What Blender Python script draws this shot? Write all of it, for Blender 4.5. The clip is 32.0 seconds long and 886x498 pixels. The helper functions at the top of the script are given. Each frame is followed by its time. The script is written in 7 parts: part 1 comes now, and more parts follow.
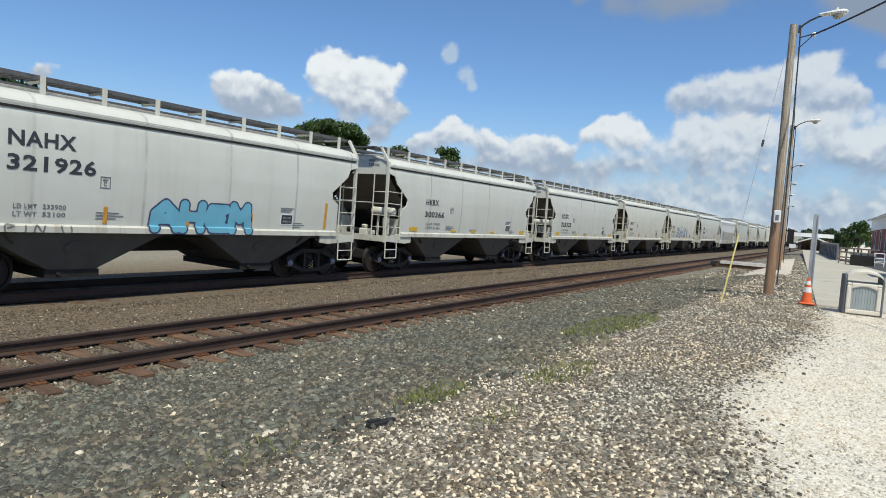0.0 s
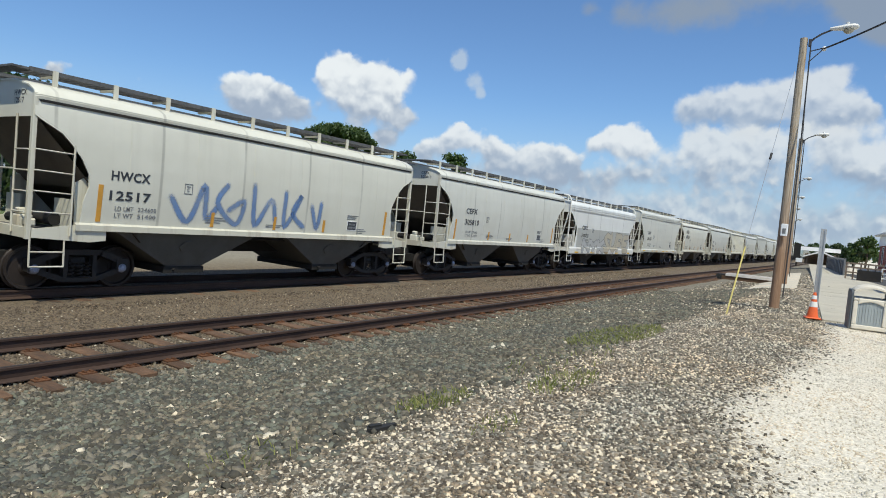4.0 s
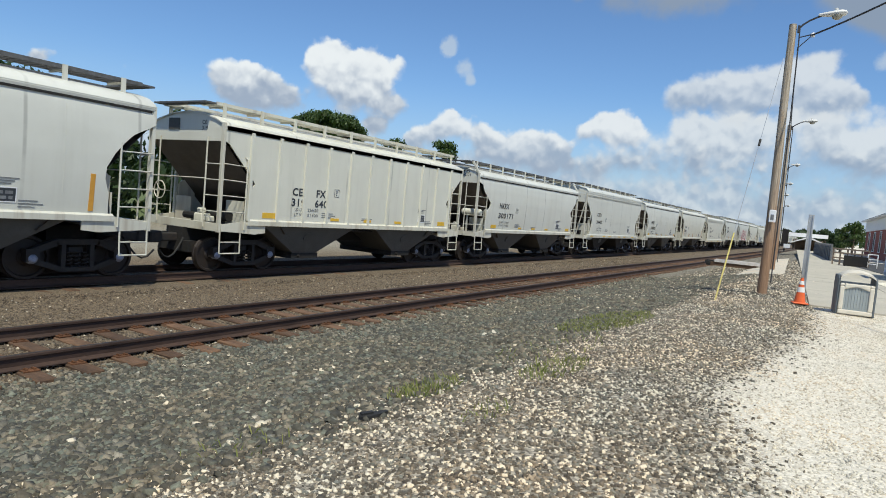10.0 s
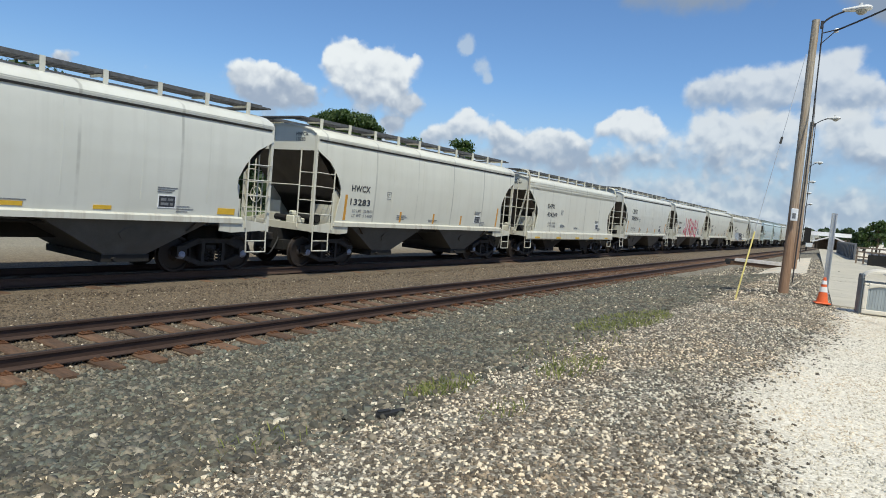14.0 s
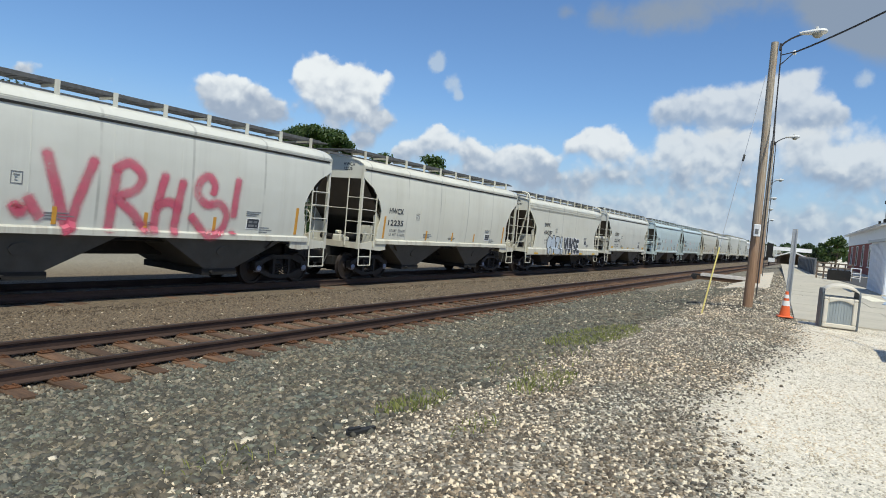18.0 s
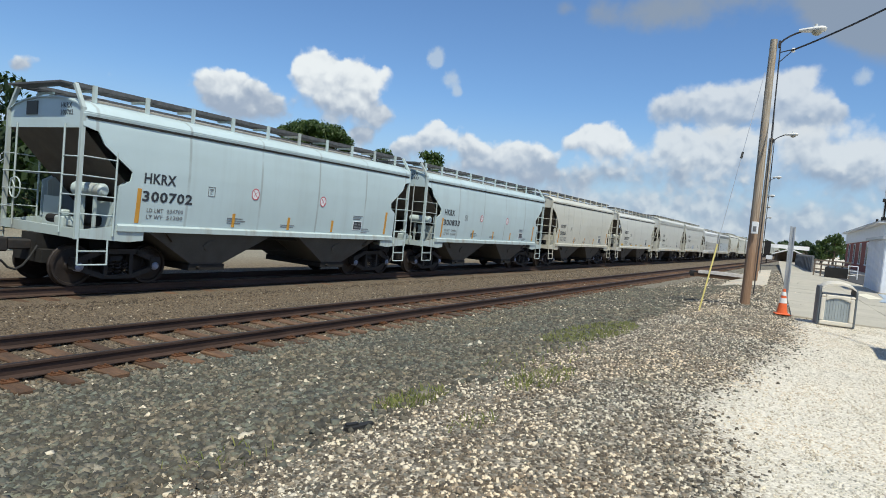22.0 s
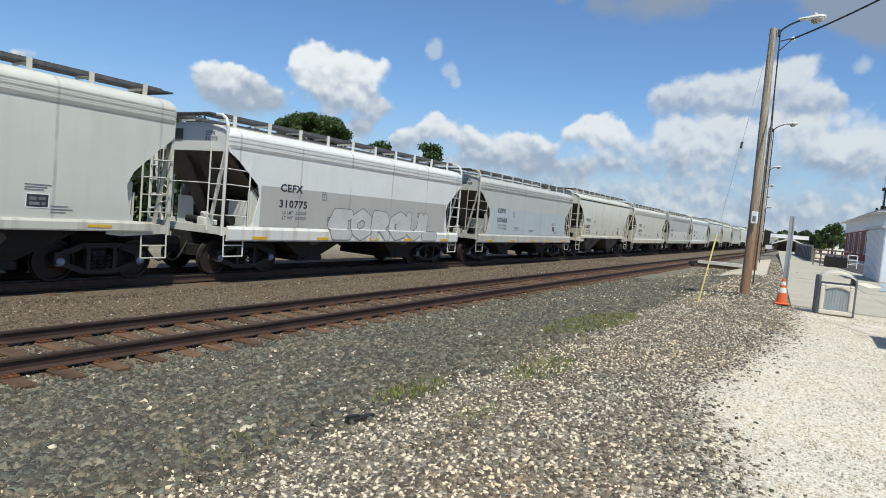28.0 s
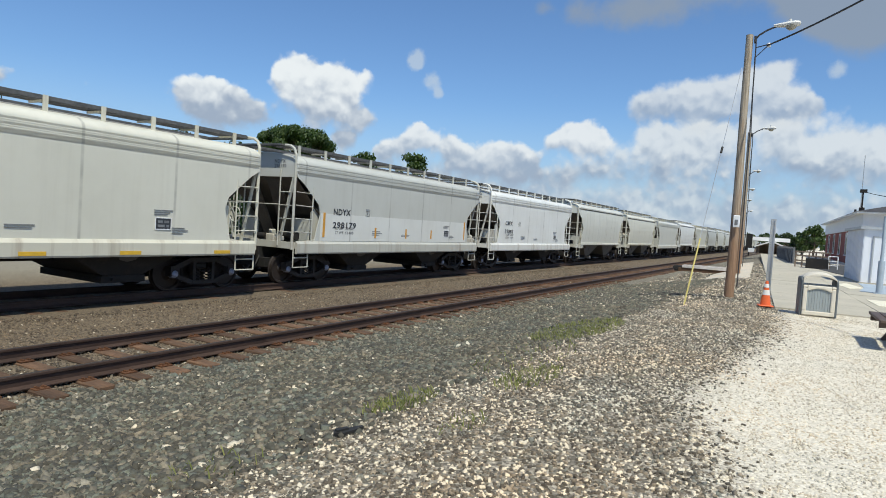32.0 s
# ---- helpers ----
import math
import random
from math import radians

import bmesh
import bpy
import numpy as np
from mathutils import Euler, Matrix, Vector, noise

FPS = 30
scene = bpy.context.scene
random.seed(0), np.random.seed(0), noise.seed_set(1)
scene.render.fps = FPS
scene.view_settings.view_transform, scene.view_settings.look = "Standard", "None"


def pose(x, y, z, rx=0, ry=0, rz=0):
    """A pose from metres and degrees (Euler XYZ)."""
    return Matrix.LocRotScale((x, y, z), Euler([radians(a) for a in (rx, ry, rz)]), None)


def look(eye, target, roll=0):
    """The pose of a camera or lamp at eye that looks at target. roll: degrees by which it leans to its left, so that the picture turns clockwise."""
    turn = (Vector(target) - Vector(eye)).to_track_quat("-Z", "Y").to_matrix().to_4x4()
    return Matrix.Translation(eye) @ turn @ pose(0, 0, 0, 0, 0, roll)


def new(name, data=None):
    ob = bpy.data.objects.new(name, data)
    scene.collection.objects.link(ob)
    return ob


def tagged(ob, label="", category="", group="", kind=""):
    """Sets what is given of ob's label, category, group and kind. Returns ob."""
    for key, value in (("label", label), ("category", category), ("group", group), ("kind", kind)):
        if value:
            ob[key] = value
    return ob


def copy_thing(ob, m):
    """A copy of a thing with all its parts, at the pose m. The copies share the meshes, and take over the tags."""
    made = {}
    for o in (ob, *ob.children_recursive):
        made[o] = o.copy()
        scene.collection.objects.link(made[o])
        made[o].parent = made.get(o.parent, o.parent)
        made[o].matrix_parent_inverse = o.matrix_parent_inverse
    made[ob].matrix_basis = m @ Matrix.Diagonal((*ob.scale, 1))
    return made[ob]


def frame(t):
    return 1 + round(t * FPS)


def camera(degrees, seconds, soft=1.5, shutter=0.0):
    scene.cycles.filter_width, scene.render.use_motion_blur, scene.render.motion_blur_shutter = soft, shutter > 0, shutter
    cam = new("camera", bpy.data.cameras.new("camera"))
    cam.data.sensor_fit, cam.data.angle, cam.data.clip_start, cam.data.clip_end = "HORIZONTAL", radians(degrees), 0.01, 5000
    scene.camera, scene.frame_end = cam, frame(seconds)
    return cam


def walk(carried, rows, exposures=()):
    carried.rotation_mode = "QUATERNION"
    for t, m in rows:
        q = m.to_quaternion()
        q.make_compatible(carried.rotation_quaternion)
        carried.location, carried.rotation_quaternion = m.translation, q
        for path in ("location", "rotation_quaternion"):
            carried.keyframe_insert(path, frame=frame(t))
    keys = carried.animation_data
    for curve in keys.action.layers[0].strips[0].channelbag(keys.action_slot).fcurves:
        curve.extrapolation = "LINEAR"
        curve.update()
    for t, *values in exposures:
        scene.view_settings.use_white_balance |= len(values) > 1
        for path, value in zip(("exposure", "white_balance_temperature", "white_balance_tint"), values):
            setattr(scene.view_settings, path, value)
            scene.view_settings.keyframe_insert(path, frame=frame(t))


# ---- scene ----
def motions():
    """Everything that is keyed: the camera and the passing cars."""
    walk(cam, camera_rows, [(0.0, 0.0, 6500, 6.0), (32.0, 0.0, 6500, 6.0)])
    key_cars()


cam = camera(70.0, 32.0, soft=0.95)
camera_rows = [
    (0, pose(0.003, 0.0, 2.204, 86.852, -4.035, 32.512)),
    (0.5, pose(0.003, 0.0, 2.204, 87.041, -3.886, 32.454)),
    (1, pose(0.003, 0.0, 2.204, 86.806, -4.278, 32.481)),
    (1.5, pose(0.003, 0.0, 2.204, 86.874, -4.613, 32.232)),
    (2, pose(0.003, 0.0, 2.204, 86.664, -5.005, 32.647)),
    (2.5, pose(0.003, 0.0, 2.204, 86.699, -5.248, 32.952)),
    (3, pose(0.003, 0.0, 2.204, 86.801, -5.116, 33.322)),
    (3.5, pose(0.003, 0.0, 2.204, 87.113, -5.323, 33.095)),
    (5.5, pose(0.003, 0.0, 2.204, 87.701, -4.732, 32.731)),
    (6, pose(0.003, 0.0, 2.204, 87.464, -4.615, 32.167)),
    (6.5, pose(0.003, 0.0, 2.204, 87.927, -4.554, 32.186)),
    (7, pose(0.003, 0.0, 2.204, 87.505, -4.786, 32.500)),
    (7.5, pose(0.003, 0.0, 2.204, 86.616, -5.090, 33.213)),
    (8, pose(0.003, 0.0, 2.204, 86.159, -5.022, 33.164)),
    (8.5, pose(0.003, 0.0, 2.204, 86.052, -5.089, 33.160)),
    (9, pose(0.003, 0.0, 2.204, 86.464, -4.997, 32.848)),
    (9.5, pose(0.003, 0.0, 2.204, 86.880, -5.020, 32.479)),
    (10, pose(0.003, 0.0, 2.204, 86.320, -5.037, 32.175)),
    (10.5, pose(0.003, 0.0, 2.204, 86.193, -5.001, 32.029)),
    (11, pose(0.003, 0.0, 2.204, 86.612, -4.353, 32.933)),
    (11.5, pose(0.003, 0.0, 2.204, 87.091, -4.260, 32.743)),
    (12, pose(0.003, 0.0, 2.204, 86.115, -4.203, 33.367)),
    (12.5, pose(0.003, 0.0, 2.204, 86.537, -4.541, 33.483)),
    (13, pose(0.003, 0.0, 2.204, 86.383, -4.846, 33.306)),
    (13.5, pose(0.003, 0.0, 2.204, 85.818, -4.913, 33.557)),
    (14, pose(0.003, 0.0, 2.204, 86.071, -5.006, 33.709)),
    (14.5, pose(0.003, 0.0, 2.204, 86.843, -5.541, 32.114)),
    (16.5, pose(0.003, 0.0, 2.204, 87.200, -5.208, 31.114)),
    (17, pose(0.003, 0.0, 2.204, 87.436, -5.116, 31.297)),
    (17.5, pose(0.003, 0.0, 2.204, 87.738, -5.508, 31.046)),
    (18, pose(0.003, 0.0, 2.204, 87.701, -5.069, 31.086)),
    (18.5, pose(0.003, 0.0, 2.204, 87.346, -5.160, 31.195)),
    (19, pose(0.003, 0.0, 2.204, 87.567, -5.087, 31.444)),
    (19.5, pose(0.003, 0.0, 2.204, 87.460, -5.539, 31.515)),
    (20, pose(0.003, 0.0, 2.204, 87.629, -5.349, 31.129)),
    (20.5, pose(0.003, 0.0, 2.204, 87.963, -4.809, 30.485)),
    (21, pose(0.003, 0.0, 2.204, 87.303, -5.454, 31.326)),
    (21.5, pose(0.003, 0.0, 2.204, 87.527, -5.301, 31.416)),
    (22, pose(0.003, 0.0, 2.204, 87.365, -5.292, 30.926)),
    (22.5, pose(0.003, 0.0, 2.204, 87.130, -5.526, 31.104)),
    (23, pose(0.003, 0.0, 2.204, 86.650, -5.717, 30.926)),
    (23.5, pose(0.003, 0.0, 2.204, 86.501, -5.390, 30.764)),
    (24, pose(0.003, 0.0, 2.204, 86.752, -5.531, 30.747)),
    (24.5, pose(0.003, 0.0, 2.204, 86.766, -5.265, 30.916)),
    (25, pose(0.003, 0.0, 2.204, 86.313, -5.012, 30.790)),
    (25.5, pose(0.003, 0.0, 2.204, 86.395, -4.907, 31.049)),
    (27.5, pose(0.003, 0.0, 2.204, 86.449, -4.574, 30.775)),
    (28, pose(0.003, 0.0, 2.204, 86.644, -4.904, 30.874)),
    (28.5, pose(0.003, 0.0, 2.204, 87.050, -4.504, 30.930)),
    (29, pose(0.003, 0.0, 2.204, 87.080, -4.412, 30.783)),
    (29.5, pose(0.003, 0.0, 2.204, 87.420, -4.005, 30.786)),
    (30, pose(0.003, 0.0, 2.204, 87.389, -3.824, 30.968)),
    (30.5, pose(0.003, 0.0, 2.204, 87.471, -3.849, 30.374)),
    (31, pose(0.003, 0.0, 2.204, 87.917, -3.464, 29.599)),
    (31.5, pose(0.003, 0.0, 2.204, 87.748, -3.830, 29.108)),
    (32, pose(0.003, 0.0, 2.204, 87.622, -3.767, 29.544)),
]


# ---- sky, sun ----
SUN = Vector((0.37, -0.36, 0.86)).normalized()
sun_data = bpy.data.lights.new("sun", "SUN")
sun_data.energy, sun_data.angle, sun_data.color = 4.3, radians(0.55), (1.0, 0.94, 0.80)
sun = new("sun", sun_data)
sun.matrix_world = look((0, 0, 60), Vector((0, 0, 60)) - SUN)

cloud_left = [(-51.9, 8.7, 1.8), (-50.6, 9.8, 1.8), (-49.0, 9.1, 1.9), (-47.1, 8.9, 1.5), (-45.9, 7.8, 1.3), (-50.3, 7.9, 2.3), (-64.6, 8.6, 1.1), (-65.4, 8.2, 0.8), (-48.0, 7.6, 1.7)]
cloud_heap = [(-43.8, 12.0, 1.8), (-42.7, 12.5, 1.7), (-40.6, 11.8, 1.8), (-38.7, 11.7, 1.6), (-36.8, 12.2, 1.0), (-43.9, 10.3, 1.7), (-41.5, 10.2, 2.3), (-39.0, 10.0, 1.9),
              (-36.8, 8.6, 1.3), (-41.6, 8.3, 1.8), (-38.6, 8.2, 1.7), (-38.2, 6.5, 1.2), (-39.4, 6.5, 0.8)]
cloud_wisp = [(-32.8, 14.3, 0.8), (-32.9, 13.7, 0.6), (-31.4, 12.5, 0.8), (-30.9, 11.4, 0.5), (1.4, 13.3, 0.7)]
cloud_mid = [(-33.4, 7.1, 1.4), (-32.2, 8.3, 0.6), (-32.1, 6.8, 1.4), (-30.6, 7.1, 1.3), (-29.1, 7.0, 0.9), (-34.2, 5.7, 1.4), (-27.5, 6.0, 1.8), (-25.5, 6.9, 1.4),
             (-23.7, 6.6, 1.5), (-21.9, 6.0, 1.3), (-25.8, 4.8, 2.1), (-22.8, 4.6, 2.1), (-28.9, 4.9, 1.8), (-35.5, 5.4, 1.2)]
cloud_tower = [(-18.8, 8.7, 1.4), (-19.6, 8.1, 1.3), (-17.3, 8.3, 1.5), (-15.9, 7.6, 1.2), (-20.3, 7.5, 0.9), (-17.7, 7.2, 1.6)]
cloud_east = [(-13.3, 11.0, 1.2), (-12.0, 11.6, 1.4), (-10.2, 11.5, 1.5), (-8.3, 11.9, 1.5), (-6.8, 12.1, 1.4), (-5.0, 12.6, 1.4), (-3.3, 13.2, 1.3), (-2.0, 14.0, 0.9),
              (-3.9, 11.6, 2.1), (-1.2, 11.3, 1.7), (-6.2, 10.4, 2.4), (-9.1, 9.8, 2.3), (-12.2, 10.0, 1.5), (-2.1, 9.9, 2.1), (0.1, 10.8, 0.9)]
cloud_low = [(-13.3, 6.9, 2.1), (-10.5, 7.1, 1.8), (-7.4, 5.7, 1.8), (-8.4, 7.5, 1.6), (-15.5, 5.3, 2.1), (-18.1, 5.2, 1.8), (-1.1, 7.8, 1.7), (-2.6, 6.6, 2.0), (1.2, 7.2, 1.5),
             (2.7, 7.9, 1.4), (0.6, 5.8, 1.7), (3.2, 6.0, 2.0), (-4.7, 4.7, 1.9), (-10.8, 4.4, 2.1), (-20.2, 4.3, 1.7), (-6.3, 7.8, 1.4), (-11.2, 8.7, 1.6), (-8.0, 8.9, 1.7), (-4.6, 8.8, 1.7), (-1.5, 9.2, 1.6), (1.6, 9.6, 1.3), (4.7, 7.2, 2.0), (6.5, 6.5, 2.3)]
cloud_dark = [(-21.9, 18.8, 1.1), (-18.9, 18.4, 1.8), (-15.6, 18.7, 2.3), (-12.4, 18.8, 2.5), (-8.2, 19.7, 3.1), (0.7, 17.4, 2.3), (2.4, 16.5, 2.5), (-0.9, 18.4, 2.3), (-3.3, 19.7, 3.1), (4.5, 17.3, 3.1)]

def az_el(az, el):
    a, e = radians(az), radians(el)
    return Vector((math.sin(a) * math.cos(e), math.cos(a) * math.cos(e), math.sin(e)))


class Graph:
    """Short forms for building node trees."""

    def __init__(self, tree):
        self.tree = tree
        tree.nodes.clear()

    def node(self, kind):
        return self.tree.nodes.new(kind)

    def link(self, a, b):
        self.tree.links.new(a, b)

    def put(self, socket, value):
        if isinstance(value, bpy.types.NodeSocket):
            self.link(value, socket)
        else:
            socket.default_value = value

    def math(self, op, a, b=0.0, clamp=False):
        n = self.node("ShaderNodeMath")
        n.operation, n.use_clamp = op, clamp
        self.put(n.inputs[0], a)
        self.put(n.inputs[1], b)
        return n.outputs[0]

    def vec(self, op, a, b=(0, 0, 0), scale=None):
        n = self.node("ShaderNodeVectorMath")
        n.operation = op
        self.put(n.inputs[0], a)
        self.put(n.inputs[1], b)
        if scale is not None:
            self.put(n.inputs["Scale"], scale)
        return n.outputs["Value"] if op in ("DISTANCE", "DOT_PRODUCT", "LENGTH") else n.outputs[0]

    def remap(self, v, a, b, c=0.0, d=1.0, smooth=False):
        n = self.node("ShaderNodeMapRange")
        n.interpolation_type = "SMOOTHSTEP" if smooth else "LINEAR"
        for i, x in enumerate((v, a, b, c, d)):
            self.put(n.inputs[i], x)
        return n.outputs[0]

    def noise(self, vector, scale, detail=4.0, rough=0.55, distortion=0.0):
        n = self.node("ShaderNodeTexNoise")
        self.put(n.inputs["Vector"], vector)
        self.put(n.inputs["Scale"], scale)
        self.put(n.inputs["Detail"], detail)
        self.put(n.inputs["Roughness"], rough)
        self.put(n.inputs["Distortion"], distortion)
        return n

    def mix(self, fac, a, b, blend="MIX"):
        n = self.node("ShaderNodeMix")
        n.data_type, n.blend_type = "RGBA", blend
        self.put(n.inputs["Factor"], fac)
        for s, v in ((n.inputs[6], a), (n.inputs[7], b)):
            self.put(s, v if isinstance(v, bpy.types.NodeSocket) else (*v, 1.0))
        return n.outputs[2]


def make_world():
    w = bpy.data.worlds.new("sky")
    scene.world = w
    w.use_nodes = True
    g = Graph(w.node_tree)
    sky = g.node("ShaderNodeTexSky")
    sky.sky_type, sky.sun_disc = "NISHITA", False
    sky.sun_elevation = math.asin(SUN.z)
    sky.sun_rotation = math.atan2(SUN.x, SUN.y)
    sky.air_density, sky.dust_density, sky.ozone_density = 1.0, 0.6, 1.6
    way = g.node("ShaderNodeTexCoord").outputs["Generated"]
    warp = g.noise(way, 16.0, 6.0, 0.60)
    bent = g.vec("ADD", way, g.vec("SCALE", g.vec("SUBTRACT", warp.outputs["Color"], (0.5, 0.5, 0.5)), scale=0.026))
    sep = g.node("ShaderNodeSeparateXYZ")
    g.link(way, sep.inputs[0])
    bent_sep = g.node("ShaderNodeSeparateXYZ")
    g.link(bent, bent_sep.inputs[0])
    up = bent_sep.outputs["Z"]

    def gather(v, blobs, wide):
        """Density of a group of heaps, and how high in its heap a way lies, from -1 to 1."""
        total = rise = None
        for az, el, r in blobs:
            c = az_el(az, el)
            d = g.vec("DISTANCE", v, tuple(c))
            f = g.remap(d, 0.0, radians(r) * wide, 1.0, 0.0, smooth=True)
            h = g.math("MULTIPLY", f, g.math("MULTIPLY", g.math("SUBTRACT", up, c.z), 1.0 / radians(r)))
            total = f if total is None else g.math("ADD", total, f)
            rise = h if rise is None else g.math("ADD", rise, h)
        return total, g.math("DIVIDE", rise, g.math("ADD", total, 0.12))

    def cells(v, scale):
        n = g.node("ShaderNodeTexVoronoi")
        n.feature = "SMOOTH_F1"
        g.put(n.inputs["Vector"], v)
        g.put(n.inputs["Scale"], scale)
        g.put(n.inputs["Smoothness"], 0.45)
        return n.outputs["Distance"]

    fine = g.remap(g.noise(way, 46.0, 8.0, 0.60).outputs["Fac"], 0.25, 0.75, -0.22, 0.22)

    def puffs(v):
        """Round heads of three sizes."""
        big = g.remap(cells(v, 24.0), 0.10, 0.62, 0.26, -0.24)
        mid = g.remap(cells(v, 55.0), 0.10, 0.62, 0.18, -0.16)
        small = g.remap(cells(v, 130.0), 0.10, 0.62, 0.05, -0.05)
        return g.math("ADD", g.math("ADD", big, mid), small)

    heads, heads_up = puffs(bent), puffs(g.vec("ADD", bent, (0.004, -0.003, 0.009)))
    relief = g.math("SUBTRACT", heads, heads_up)
    soft = g.remap(g.noise(way, 9.0, 7.0, 0.6).outputs["Fac"], 0.3, 0.7, -0.28, 0.28)
    mottle = g.remap(g.noise(way, 15.0, 4.0, 0.5).outputs["Fac"], 0.3, 0.7, -0.26, 0.26)

    def body(blobs, lo, hi, wide, base, crown):
        """Cover and sunlit share of a group of clouds: crisp heads, frayed bases."""
        here, high_in = gather(bent, blobs, wide)
        gate = g.math("MULTIPLY", here, 2.0, clamp=True)
        here = g.math("ADD", here, g.math("MULTIPLY", g.math("ADD", heads, fine), gate))
        fray = g.remap(high_in, -0.7, 0.3, hi + 0.75, hi, smooth=True)
        level = g.remap(up, math.sin(radians(base)), math.sin(radians(crown)), -0.55, 0.55)
        lit = g.math("ADD", g.math("ADD", g.math("MULTIPLY", high_in, 0.6), g.math("MULTIPLY", relief, 1.1)), g.math("ADD", mottle, level))
        return g.remap(here, lo, fray, smooth=True), lit

    heaps, heaps_lit = body(cloud_heap + cloud_left, 0.36, 0.95, 1.6, 7.0, 11.5)
    tower, tower_lit = body(cloud_tower + cloud_mid, 0.32, 0.95, 1.65, 4.6, 8.0)
    bank, bank_lit = body(cloud_east, 0.26, 1.25, 1.75, 8.8, 13.0)
    low, low_lit = body(cloud_low, 0.24, 1.15, 1.8, 4.2, 8.0)
    heaps_lit = g.remap(heaps_lit, -0.70, 0.95, smooth=True)
    tower_lit = g.remap(tower_lit, -0.70, 0.85, smooth=True)
    bank_lit = g.remap(bank_lit, -0.60, 0.85, smooth=True)
    low_lit = g.remap(low_lit, -0.55, 0.75, smooth=True)
    wisp_here, _ = gather(bent, cloud_wisp, 1.7)
    wisps = g.math("MULTIPLY", g.remap(g.math("ADD", wisp_here, g.math("MULTIPLY", fine, 1.3)), 0.25, 1.0, smooth=True), 0.62)
    dark_here, _ = gather(way, cloud_dark, 1.5)
    grey = g.remap(g.math("ADD", dark_here, g.math("ADD", g.math("MULTIPLY", soft, 1.3), g.math("MULTIPLY", fine, 0.5))), 0.35, 1.2, 0.0, 0.85, smooth=True)
    around = g.math("MULTIPLY", g.remap(g.noise(way, 3.4, 6.0, 0.6).outputs["Fac"], 0.52, 0.66, smooth=True),
                    g.remap(g.vec("DOT_PRODUCT", way, tuple(az_el(-30, 8))), 0.55, 0.75, 1.0, 0.0))
    # a low broken deck of small clouds towards the horizon
    deck = g.math("ADD", g.remap(sep.outputs["Z"], 0.05, 0.15, 1.0, -0.25), g.math("MULTIPLY", g.math("ADD", heads, g.math("MULTIPLY", soft, 1.4)), 0.8))
    far_deck = g.remap(deck, 0.10, 0.80, 0.0, 0.85, smooth=True)
    far_lit = g.remap(g.math("ADD", g.math("MULTIPLY", relief, 1.6), mottle), -0.45, 0.65, smooth=True)
    haze = g.remap(sep.outputs["Z"], 0.0, 0.20, 0.62, 0.0, smooth=True)
    colour = g.mix(1.0, sky.outputs[0], (0.80, 1.02, 1.30), "MULTIPLY")
    colour = g.mix(haze, colour, (4.0, 5.0, 6.6))
    colour = g.mix(around, colour, (6.2, 6.5, 6.9))
    colour = g.mix(far_deck, colour, g.mix(far_lit, (3.5, 4.3, 5.6), (6.2, 6.7, 7.3)))
    colour = g.mix(wisps, colour, (5.4, 6.1, 6.9))
    colour = g.mix(g.math("MULTIPLY", bank, 0.86), colour, g.mix(bank_lit, (3.3, 4.0, 5.2), (7.0, 7.3, 7.7)))
    colour = g.mix(g.math("MULTIPLY", low, 0.88), colour, g.mix(low_lit, (3.1, 3.8, 5.0), (7.0, 7.3, 7.7)))
    colour = g.mix(g.math("MULTIPLY", tower, 0.92), colour, g.mix(tower_lit, (3.3, 4.0, 5.2), (7.8, 8.0, 8.3)))
    colour = g.mix(g.math("MULTIPLY", heaps, 0.95), colour, g.mix(heaps_lit, (3.4, 4.0, 5.1), (8.3, 8.5, 8.7)))
    colour = g.mix(grey, colour, (2.7, 3.2, 4.0))
    back = g.node("ShaderNodeBackground")
    g.link(colour, back.inputs["Color"])
    back.inputs["Strength"].default_value = 0.105
    out = g.node("ShaderNodeOutputWorld")
    g.link(back.outputs[0], out.inputs["Surface"])


make_world()
scene.view_settings.exposure = 0.0


